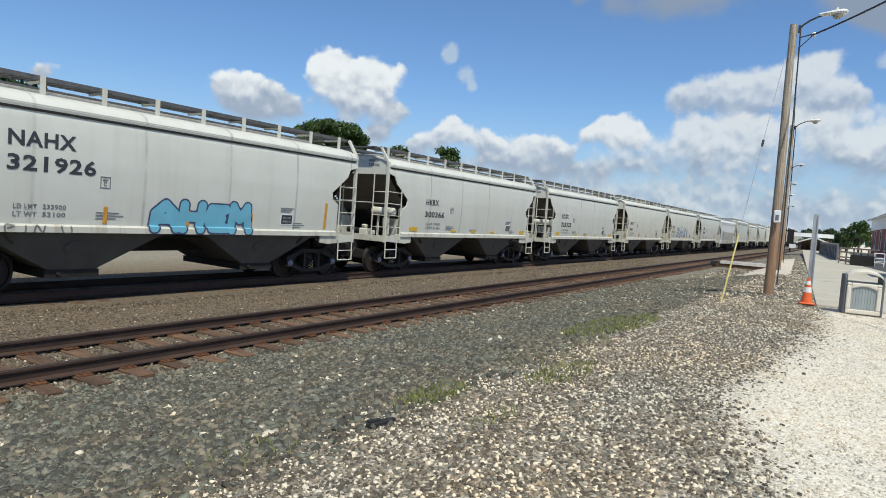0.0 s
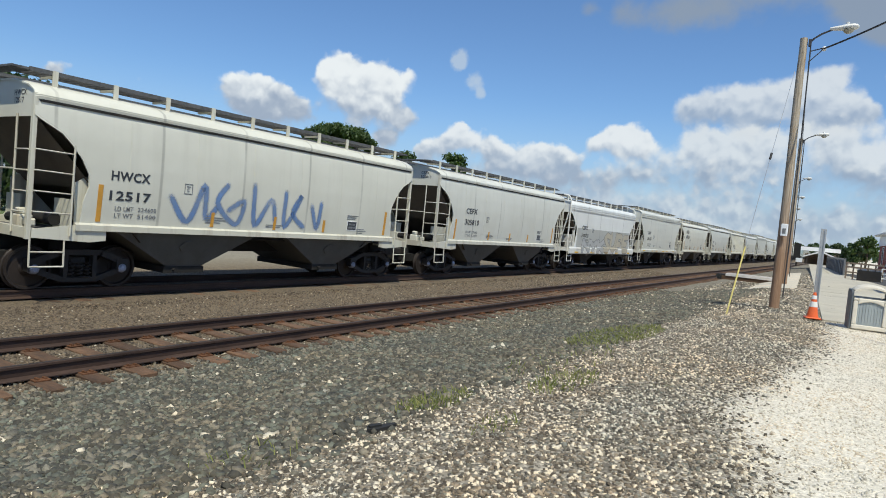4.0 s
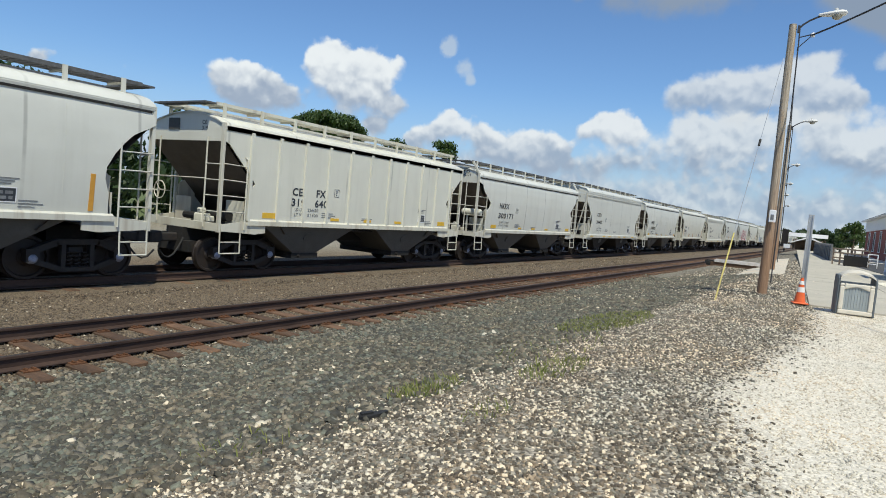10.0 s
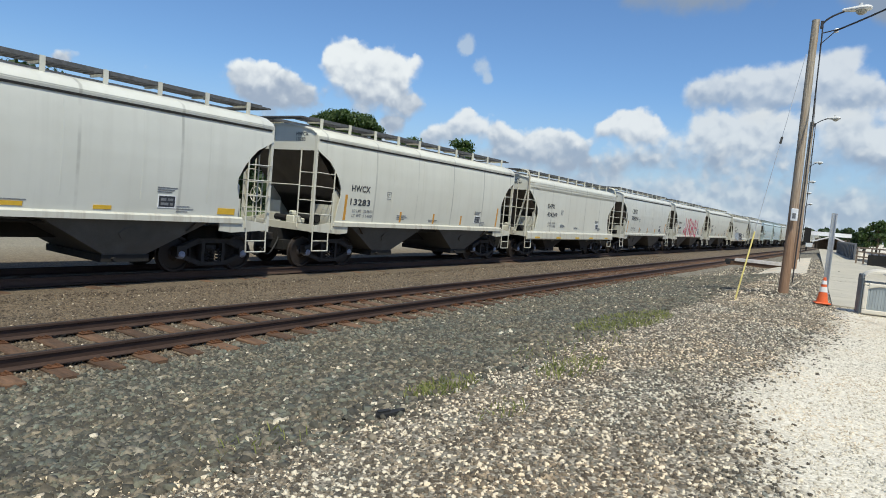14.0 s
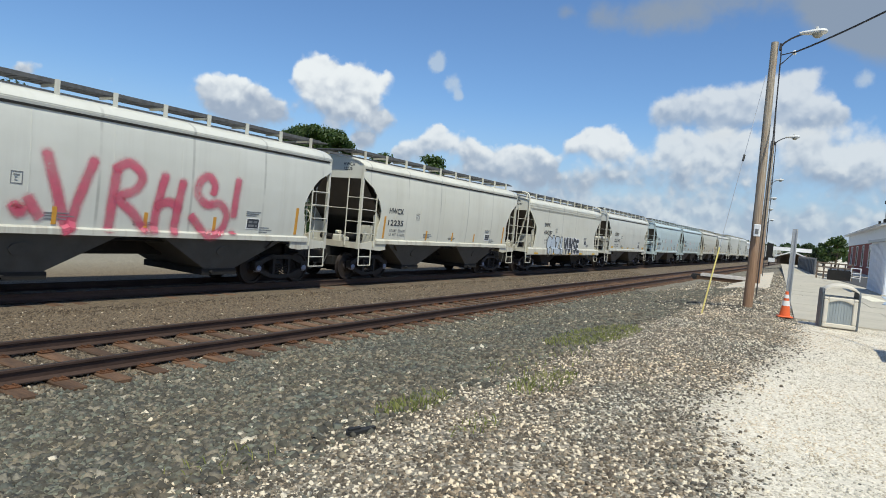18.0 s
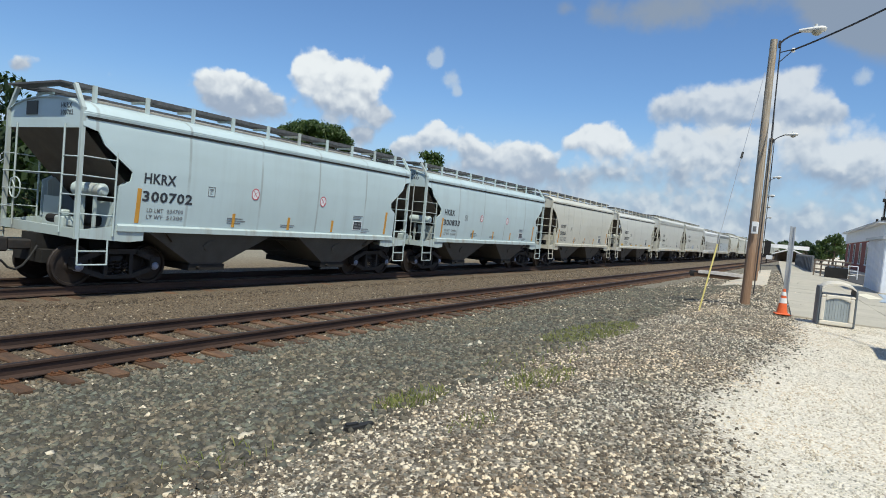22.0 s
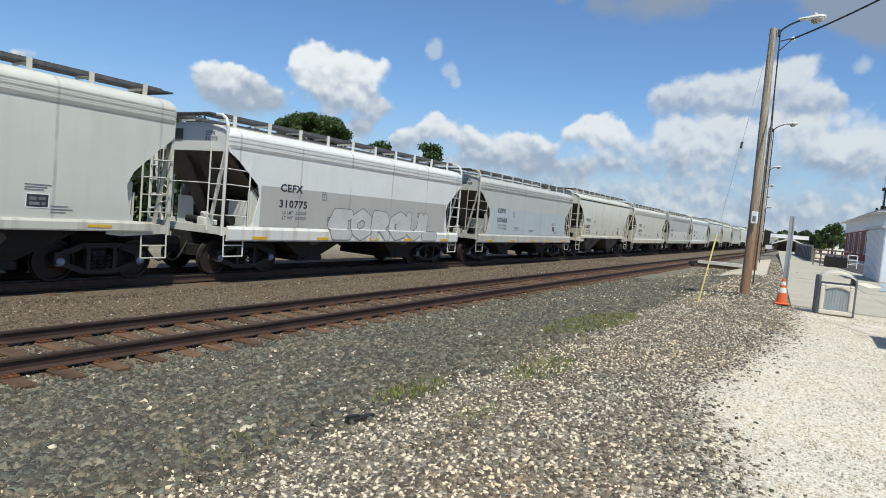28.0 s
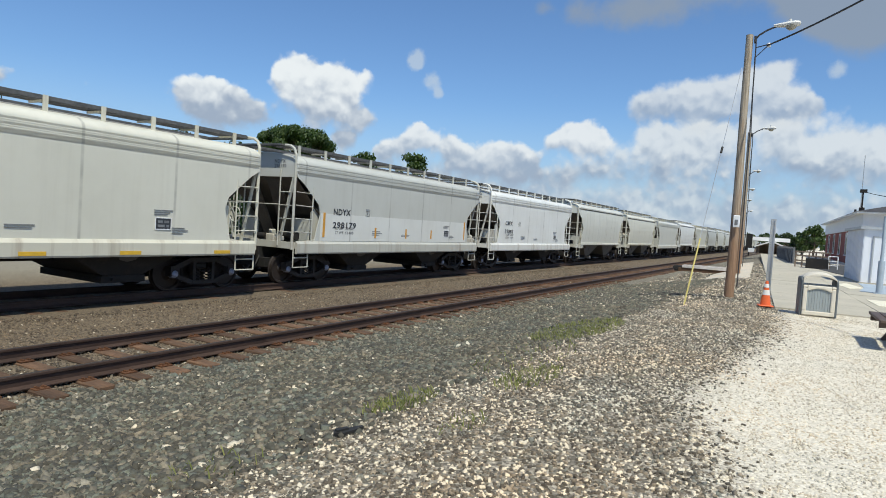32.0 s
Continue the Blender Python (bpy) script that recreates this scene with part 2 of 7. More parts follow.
# ---- materials ----
def surface(name, colour, rough=0.7, metal=0.0, vary=0.15, scale=6.0, grain=60.0, bump=0.15, dirt=None, dirt_amount=0.3,
            tinted=False, stretch=(1, 1, 1), per_object=0.0, per_island=0.0):
    """Painted, stony, wooden or metal surface: base colour, broad stains, fine grain, relief."""
    m = bpy.data.materials.new(name)
    m.use_nodes = True
    g = Graph(m.node_tree)
    bsdf, out = g.node("ShaderNodeBsdfPrincipled"), g.node("ShaderNodeOutputMaterial")
    g.link(bsdf.outputs[0], out.inputs["Surface"])
    at = g.vec("MULTIPLY", g.node("ShaderNodeTexCoord").outputs["Object"], stretch)
    info = g.node("ShaderNodeObjectInfo")
    if tinted or per_object:
        shift = g.vec("SCALE", (17.0, 31.0, 7.0), scale=info.outputs["Random"])
        at = g.vec("ADD", at, shift)
    base = info.outputs["Color"] if tinted else colour
    broad, fine = g.noise(at, scale, 5.0, 0.6), g.noise(at, grain, 3.0, 0.6)
    c = g.mix(1.0, base, g.mix(g.remap(broad.outputs["Fac"], 0.3, 0.7), (1 - vary,) * 3, (1 + vary * 0.6,) * 3), "MULTIPLY")
    c = g.mix(1.0, c, g.mix(g.remap(fine.outputs["Fac"], 0.3, 0.7), (1 - vary * 0.7,) * 3, (1 + vary * 0.4,) * 3), "MULTIPLY")
    if per_object:
        c = g.mix(1.0, c, g.mix(info.outputs["Random"], (1 - per_object,) * 3, (1 + per_object,) * 3), "MULTIPLY")
    if per_island:
        geo = g.node("ShaderNodeNewGeometry")
        c = g.mix(1.0, c, g.mix(geo.outputs["Random Per Island"], (1 - per_island,) * 3, (1 + per_island,) * 3), "MULTIPLY")
    if dirt:
        spots = g.noise(at, scale * 0.6, 7.0, 0.68)
        c = g.mix(g.remap(spots.outputs["Fac"], 0.52, 0.72, 0.0, dirt_amount), c, dirt)
    g.link(c, bsdf.inputs["Base Color"])
    g.put(bsdf.inputs["Metallic"], metal)
    g.put(bsdf.inputs["Roughness"], g.remap(broad.outputs["Fac"], 0.25, 0.75, max(0.05, rough - 0.1), min(1.0, rough + 0.1)))
    if bump:
        b = g.node("ShaderNodeBump")
        g.put(b.inputs["Strength"], bump)
        g.put(b.inputs["Distance"], 0.02)
        g.link(fine.outputs["Fac"], b.inputs["Height"])
        g.link(b.outputs[0], bsdf.inputs["Normal"])
    return m


def car_paint(name, streak=0.09, soot=(0.16, 0.13, 0.10), weld=0.45):
    """Weathered car paint in the object's own colour, with dirt that runs down the sheets."""
    m = bpy.data.materials.new(name)
    m.use_nodes = True
    g = Graph(m.node_tree)
    bsdf, out = g.node("ShaderNodeBsdfPrincipled"), g.node("ShaderNodeOutputMaterial")
    g.link(bsdf.outputs[0], out.inputs["Surface"])
    info = g.node("ShaderNodeObjectInfo")
    at = g.vec("ADD", g.node("ShaderNodeTexCoord").outputs["Object"], g.vec("SCALE", (17.0, 31.0, 7.0), scale=info.outputs["Random"]))
    runs = g.noise(g.vec("MULTIPLY", at, (1.0, 3.2, 0.16)), 1.1, 5.0, 0.6)
    cloudy = g.noise(at, 0.7, 5.0, 0.6)
    fine = g.noise(at, 45.0, 3.0, 0.6)
    base = g.mix(1.0, info.outputs["Color"], (1.0, 1.0, 0.975), "MULTIPLY")
    c = g.mix(1.0, base, g.mix(g.remap(cloudy.outputs["Fac"], 0.3, 0.7), (0.93, 0.925, 0.91), (1.02, 1.02, 1.02)), "MULTIPLY")
    c = g.mix(g.remap(runs.outputs["Fac"], 0.50, 0.74, 0.0, streak), c, soot)
    # patchy darker lines along the welds between the sheets
    sep = g.node("ShaderNodeSeparateXYZ")
    g.link(g.node("ShaderNodeTexCoord").outputs["Object"], sep.inputs[0])
    to_weld = g.math("ABSOLUTE", g.math("SUBTRACT", g.math("FRACT", g.math("DIVIDE", g.math("ADD", sep.outputs["Y"], 6.9), 2.3)), 0.5))
    patchy = g.remap(g.noise(at, 0.9, 4.0, 0.6).outputs["Fac"], 0.34, 0.58, 0.0, weld)
    c = g.mix(g.math("MULTIPLY", g.remap(to_weld, 0.006, 0.022, 1.0, 0.0, smooth=True), patchy), c, (0.17, 0.165, 0.15))
    spots = g.noise(at, 9.0, 6.0, 0.7)
    c = g.mix(g.remap(spots.outputs["Fac"], 0.70, 0.76, 0.0, 0.3), c, (0.30, 0.17, 0.09))
    g.link(c, bsdf.inputs["Base Color"])
    g.put(bsdf.inputs["Roughness"], g.remap(cloudy.outputs["Fac"], 0.3, 0.7, 0.30, 0.46))
    b = g.node("ShaderNodeBump")
    g.put(b.inputs["Strength"], 0.12)
    g.put(b.inputs["Distance"], 0.03)
    g.link(g.math("ADD", cloudy.outputs["Fac"], g.math("MULTIPLY", fine.outputs["Fac"], 0.1)), b.inputs["Height"])
    g.link(b.outputs[0], bsdf.inputs["Normal"])
    return m


def ground_material():
    m = bpy.data.materials.new("ground_gravel")
    m.use_nodes = True
    g = Graph(m.node_tree)
    bsdf, out = g.node("ShaderNodeBsdfPrincipled"), g.node("ShaderNodeOutputMaterial")
    g.link(bsdf.outputs[0], out.inputs["Surface"])
    at = g.node("ShaderNodeTexCoord").outputs["Object"]
    sep = g.node("ShaderNodeSeparateXYZ")
    g.link(at, sep.inputs[0])
    x, y = sep.outputs["X"], sep.outputs["Y"]
    wander = g.remap(g.noise(at, 0.55, 5.0, 0.65).outputs["Fac"], 0.25, 0.75, -1.5, 1.5)
    xw = g.math("ADD", x, wander)
    cell = g.node("ShaderNodeTexVoronoi")
    g.put(cell.inputs["Vector"], at)
    g.put(cell.inputs["Scale"], 46.0)
    tone = g.node("ShaderNodeSeparateColor")
    g.link(cell.outputs["Color"], tone.inputs[0])
    grey = g.mix(tone.outputs[0], (0.075, 0.067, 0.051), (0.27, 0.242, 0.182))
    mixed = g.mix(g.math("POWER", tone.outputs[1], 1.6), (0.12, 0.104, 0.08), (0.46, 0.41, 0.325))
    pale = g.mix(tone.outputs[2], (0.50, 0.458, 0.378), (0.76, 0.705, 0.595))
    dust = g.mix(tone.outputs[0], (0.05, 0.038, 0.026), (0.205, 0.158, 0.105))
    lot = g.mix(tone.outputs[1], (0.16, 0.145, 0.115), (0.31, 0.285, 0.225))
    c = g.mix(g.remap(xw, -4.2, -2.6), grey, mixed)
    bulge = g.math("ADD", g.remap(y, 4.1, 6.4, -0.20, -0.90), g.remap(y, 6.4, 11.0, 0.0, 0.62))
    past = g.math("ADD", g.math("SUBTRACT", x, bulge), g.math("ADD", g.math("MULTIPLY", wander, 0.10), g.remap(tone.outputs[0], 0.0, 1.0, -0.22, 0.22)))
    c = g.mix(g.remap(past, -0.15, 0.15), c, pale)
    c = g.mix(g.remap(g.math("ADD", x, g.math("MULTIPLY", wander, 0.2)), -8.15, -7.75, 1.0, 0.0), c, dust)
    c = g.mix(g.remap(x, -19.5, -18.0, 1.0, 0.0), c, lot)
    weedy = g.math("MULTIPLY", g.remap(g.noise(at, 0.9, 6.0, 0.7).outputs["Fac"], 0.60, 0.72), g.remap(xw, -5.2, -3.4))
    c = g.mix(g.math("MULTIPLY", weedy, g.remap(x, -1.3, -0.7, 0.55, 0.0)), c, (0.10, 0.13, 0.045))
    meadow = g.math("MAXIMUM", g.remap(x, -33.0, -30.0, 1.0, 0.0), g.remap(x, 30.0, 34.0))
    c = g.mix(meadow, c, g.mix(tone.outputs[1], (0.07, 0.10, 0.03), (0.13, 0.16, 0.055)))
    g.link(c, bsdf.inputs["Base Color"])
    bsdf.inputs["Roughness"].default_value = 0.95
    b = g.node("ShaderNodeBump")
    g.put(b.inputs["Strength"], 0.45)
    g.put(b.inputs["Distance"], 0.02)
    g.link(g.math("SUBTRACT", 1.0, cell.outputs["Distance"]), b.inputs["Height"])
    g.link(b.outputs[0], bsdf.inputs["Normal"])
    return m


def stone_material(name, dark, light, warm=None, warm_share=0.0, cool=None, cool_share=0.0):
    m = bpy.data.materials.new(name)
    m.use_nodes = True
    g = Graph(m.node_tree)
    bsdf, out = g.node("ShaderNodeBsdfPrincipled"), g.node("ShaderNodeOutputMaterial")
    g.link(bsdf.outputs[0], out.inputs["Surface"])
    rnd = g.node("ShaderNodeNewGeometry").outputs["Random Per Island"]
    at = g.node("ShaderNodeTexCoord").outputs["Object"]
    skew = g.math("POWER", rnd, 1.7)
    c = g.mix(skew, dark, light)
    patch = g.noise(at, 1.1, 5.0, 0.65).outputs["Fac"]
    if cool:
        pick = g.math("FRACT", g.math("MULTIPLY", rnd, 91.3))
        c = g.mix(g.remap(pick, 1 - cool_share, 1 - cool_share + 0.02), c, g.mix(skew, dark, cool))
    if warm:
        pick = g.math("FRACT", g.math("MULTIPLY", rnd, 37.7))
        pick = g.math("ADD", pick, g.remap(patch, 0.32, 0.68, -0.75 * warm_share, 0.75 * warm_share))
        c = g.mix(g.remap(pick, 1 - warm_share, 1 - warm_share + 0.02), c, warm)
    c = g.mix(1.0, c, g.mix(g.remap(g.noise(at, 0.8, 4.0, 0.6).outputs["Fac"], 0.35, 0.65), (0.90, 0.93, 0.95), (1.12, 1.03, 0.93)), "MULTIPLY")
    fine = g.noise(at, 70.0, 3.0, 0.6)
    c = g.mix(1.0, c, g.mix(g.remap(fine.outputs["Fac"], 0.3, 0.7), (0.75,) * 3, (1.15,) * 3), "MULTIPLY")
    g.link(c, bsdf.inputs["Base Color"])
    bsdf.inputs["Roughness"].default_value = 0.9
    return m


def leaf_material(name, a, b):
    m = bpy.data.materials.new(name)
    m.use_nodes = True
    g = Graph(m.node_tree)
    bsdf, out = g.node("ShaderNodeBsdfPrincipled"), g.node("ShaderNodeOutputMaterial")
    rnd = g.node("ShaderNodeNewGeometry").outputs["Random Per Island"]
    c = g.mix(rnd, a, b)
    g.link(c, bsdf.inputs["Base Color"])
    bsdf.inputs["Roughness"].default_value = 0.6
    trans = g.node("ShaderNodeBsdfTranslucent")
    g.link(g.mix(1.0, c, (1.2, 1.5, 0.5), "MULTIPLY"), trans.inputs["Color"])
    mix = g.node("ShaderNodeMixShader")
    mix.inputs[0].default_value = 0.3
    g.link(bsdf.outputs[0], mix.inputs[1])
    g.link(trans.outputs[0], mix.inputs[2])
    g.link(mix.outputs[0], out.inputs["Surface"])
    return m


def pole_wood():
    """Grey weathered pole with long cracks; the butt is stained brown."""
    m = bpy.data.materials.new("weathered_pole_wood")
    m.use_nodes = True
    g = Graph(m.node_tree)
    bsdf, out = g.node("ShaderNodeBsdfPrincipled"), g.node("ShaderNodeOutputMaterial")
    g.link(bsdf.outputs[0], out.inputs["Surface"])
    at = g.node("ShaderNodeTexCoord").outputs["Object"]
    sep = g.node("ShaderNodeSeparateXYZ")
    g.link(at, sep.inputs[0])
    grain = g.noise(g.vec("MULTIPLY", at, (14.0, 14.0, 0.5)), 3.0, 6.0, 0.65)
    blot = g.noise(g.vec("MULTIPLY", at, (3.0, 3.0, 0.6)), 2.0, 5.0, 0.6)
    c = g.mix(g.remap(grain.outputs["Fac"], 0.35, 0.65), (0.20, 0.165, 0.125), (0.46, 0.40, 0.32))
    c = g.mix(g.remap(blot.outputs["Fac"], 0.5, 0.7, 0.0, 0.6), c, (0.30, 0.20, 0.12))
    height = g.math("ADD", sep.outputs["Z"], g.remap(blot.outputs["Fac"], 0.3, 0.7, -0.9, 0.9))
    c = g.mix(g.remap(height, 1.6, 4.4, 0.80, 0.0, smooth=True), c, g.mix(grain.outputs["Fac"], (0.13, 0.065, 0.032), (0.37, 0.20, 0.105)))
    g.link(c, bsdf.inputs["Base Color"])
    bsdf.inputs["Roughness"].default_value = 0.9
    b = g.node("ShaderNodeBump")
    g.put(b.inputs["Strength"], 0.6)
    g.put(b.inputs["Distance"], 0.02)
    g.link(grain.outputs["Fac"], b.inputs["Height"])
    g.link(b.outputs[0], bsdf.inputs["Normal"])
    return m


PAINT = car_paint("weathered_car_paint")
FRAME_PAINT = car_paint("weathered_frame_paint", 0.6, (0.24, 0.17, 0.11), 0.0)
# dirty steel, its base sunk to near black for the shade beneath the cars
UNDER = surface("dirty_shaded_underframe", (0.013, 0.012, 0.011), 0.85, vary=0.35, scale=4, dirt=(0.05, 0.036, 0.027), dirt_amount=0.5)
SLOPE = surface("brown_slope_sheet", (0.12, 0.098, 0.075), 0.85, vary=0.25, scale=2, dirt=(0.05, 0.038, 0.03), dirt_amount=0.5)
# base tone lowered to include the side sill's shade on the bays
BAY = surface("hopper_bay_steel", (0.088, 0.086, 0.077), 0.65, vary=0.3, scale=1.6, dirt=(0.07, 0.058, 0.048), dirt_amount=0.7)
TRUCK = surface("cast_truck_steel", (0.022, 0.020, 0.019), 0.7, vary=0.4, scale=8, dirt=(0.07, 0.045, 0.03), dirt_amount=0.5)
WHEEL = surface("wheel_steel", (0.028, 0.021, 0.018), 0.6, 0.2, vary=0.3, scale=6)
TREAD = surface("polished_tread", (0.45, 0.42, 0.40), 0.35, 0.8, vary=0.2)
HUB = surface("blue_bearing_cap", (0.28, 0.31, 0.40), 0.5, 0.2, vary=0.3)
HATCH = surface("grey_hatch_cover", (0.30, 0.30, 0.285), 0.7, vary=0.3, scale=3, dirt=(0.15, 0.13, 0.11), dirt_amount=0.5)
GRATE = surface("galvanised_walkway", (0.10, 0.102, 0.106), 0.75, 0.0, vary=0.4, scale=8, grain=90, bump=0.4)
BLACK_INK = surface("black_lettering", (0.035, 0.04, 0.05), 0.6, vary=0.2)
GREY_INK = surface("faded_lettering", (0.20, 0.21, 0.22), 0.7, vary=0.3)
RED_INK = surface("red_lettering", (0.55, 0.13, 0.16), 0.6, vary=0.15)
WHITE_INK = surface("white_plate", (0.78, 0.79, 0.8), 0.5, vary=0.08)
ORANGE = surface("reflective_orange", (0.60, 0.30, 0.045), 0.45, vary=0.12)
YELLOW = surface("reflective_yellow", (0.68, 0.42, 0.04), 0.45, vary=0.12)
RUBBER = surface("black_rubber", (0.02, 0.02, 0.02), 0.7, vary=0.3)
RAIL = surface("rusty_rail", (0.066, 0.039, 0.029), 0.7, 0.2, vary=0.35, scale=5, stretch=(1, 0.3, 1), dirt=(0.03, 0.02, 0.016), dirt_amount=0.7)
RAIL_TOP = surface("worn_rail_head", (0.055, 0.045, 0.04), 0.5, 0.5, vary=0.25, scale=3, stretch=(1, 0.1, 1))
TIE = surface("weathered_tie", (0.128, 0.072, 0.041), 0.9, vary=0.4, scale=5, grain=30, bump=0.6, stretch=(0.25, 1, 1), dirt=(0.045, 0.03, 0.02), dirt_amount=0.7, per_object=0.35)
PLATE = surface("rusty_tie_plate", (0.15, 0.066, 0.03), 0.8, 0.3, vary=0.35, scale=9, per_object=0.2)
POLE_WOOD = pole_wood()
GALV = surface("galvanised_steel", (0.48, 0.49, 0.50), 0.45, 0.6, vary=0.15, scale=3, stretch=(1, 1, 0.3))
CONCRETE = surface("concrete_slab", (0.46, 0.425, 0.345), 0.9, vary=0.14, scale=0.8, grain=30, bump=0.25, dirt=(0.36, 0.33, 0.28), dirt_amount=0.5)
ASPHALT = surface("asphalt", (0.06, 0.06, 0.06), 0.95, vary=0.3, scale=2)
BRICK = surface("red_brick", (0.30, 0.085, 0.06), 0.9, vary=0.25, scale=8, per_object=0.15)
WHITE_WALL = surface("white_painted_wall", (0.78, 0.78, 0.77), 0.7, vary=0.06, scale=2)
SHED_WALL = surface("white_shed_panel", (0.72, 0.74, 0.78), 0.6, vary=0.08, scale=2, stretch=(1, 1, 0.3))
ROOF_DARK = surface("dark_shingle", (0.06, 0.06, 0.065), 0.9, vary=0.3, scale=6, bump=0.4)
GLASS_DARK = surface("dark_window_glass", (0.02, 0.025, 0.03), 0.08, vary=0.1, bump=0)
BIN_BEIGE = surface("beige_bin_plastic", (0.66, 0.61, 0.51), 0.55, vary=0.08, scale=3, dirt=(0.45, 0.40, 0.32), dirt_amount=0.3)
BIN_PANEL = surface("blue_grey_ribbed_panel", (0.30, 0.335, 0.34), 0.5, vary=0.12, scale=3, stretch=(4, 4, 0.3))
BIN_GREY = surface("grey_bin_panel", (0.11, 0.125, 0.135), 0.5, vary=0.15, scale=3, stretch=(4, 4, 0.3))
CONE_ORANGE = surface("orange_cone_plastic", (0.75, 0.13, 0.03), 0.5, vary=0.12)
CONE_WHITE = surface("cone_reflective_band", (0.78, 0.76, 0.72), 0.4, vary=0.08)
GUARD = surface("yellow_guy_guard", (0.60, 0.50, 0.16), 0.5, vary=0.15)
WIRE = surface("cable_black", (0.03, 0.03, 0.035), 0.6, vary=0.1, bump=0)
LAMP_WHITE = surface("lamp_housing", (0.66, 0.66, 0.64), 0.5, vary=0.1)
LAMP_LENS = surface("lamp_lens", (0.35, 0.33, 0.27), 0.25, vary=0.1)
BENCH = surface("brown_plastic_board", (0.095, 0.065, 0.05), 0.6, vary=0.2, scale=5, stretch=(1, 0.2, 1))
WHITE_BOARD = surface("peeling_white_board", (0.62, 0.58, 0.54), 0.8, vary=0.2, scale=4, dirt=(0.28, 0.18, 0.12), dirt_amount=0.6)
FENCE = surface("grey_fence_panel", (0.16, 0.165, 0.17), 0.8, vary=0.15)
TIMBER = surface("old_timber", (0.22, 0.17, 0.13), 0.9, vary=0.3, scale=6, per_object=0.2)
BLUE_PAD = surface("blue_painted_slab", (0.36, 0.43, 0.50), 0.85, vary=0.12, scale=2)
STRIPE = surface("cream_paint_stripe", (0.74, 0.70, 0.56), 0.8, vary=0.12, scale=3)
BARK = surface("bark", (0.11, 0.085, 0.06), 0.95, vary=0.3, scale=6, bump=0.6)
LEAF = leaf_material("green_leaves", (0.03, 0.062, 0.016), (0.085, 0.125, 0.035))
LEAF_DARK = leaf_material("dark_green_leaves", (0.016, 0.036, 0.011), (0.042, 0.072, 0.022))
GRASS = leaf_material("grass_blades", (0.13, 0.16, 0.04), (0.29, 0.28, 0.10))
STONE_GREY = stone_material("ballast_stone", (0.060, 0.057, 0.046), (0.262, 0.236, 0.180), (0.62, 0.57, 0.46), 0.022, (0.185, 0.20, 0.16), 0.5)
STONE_MIX = stone_material("mixed_gravel", (0.075, 0.064, 0.05), (0.36, 0.305, 0.23), (0.72, 0.65, 0.52), 0.22, (0.22, 0.225, 0.195), 0.35)
STONE_PALE = stone_material("limestone_chips", (0.44, 0.40, 0.325), (0.76, 0.70, 0.59))
STONE_DUST = stone_material("brown_ballast", (0.055, 0.042, 0.03), (0.225, 0.175, 0.118), (0.5, 0.45, 0.36), 0.04)
GROUND = ground_material()


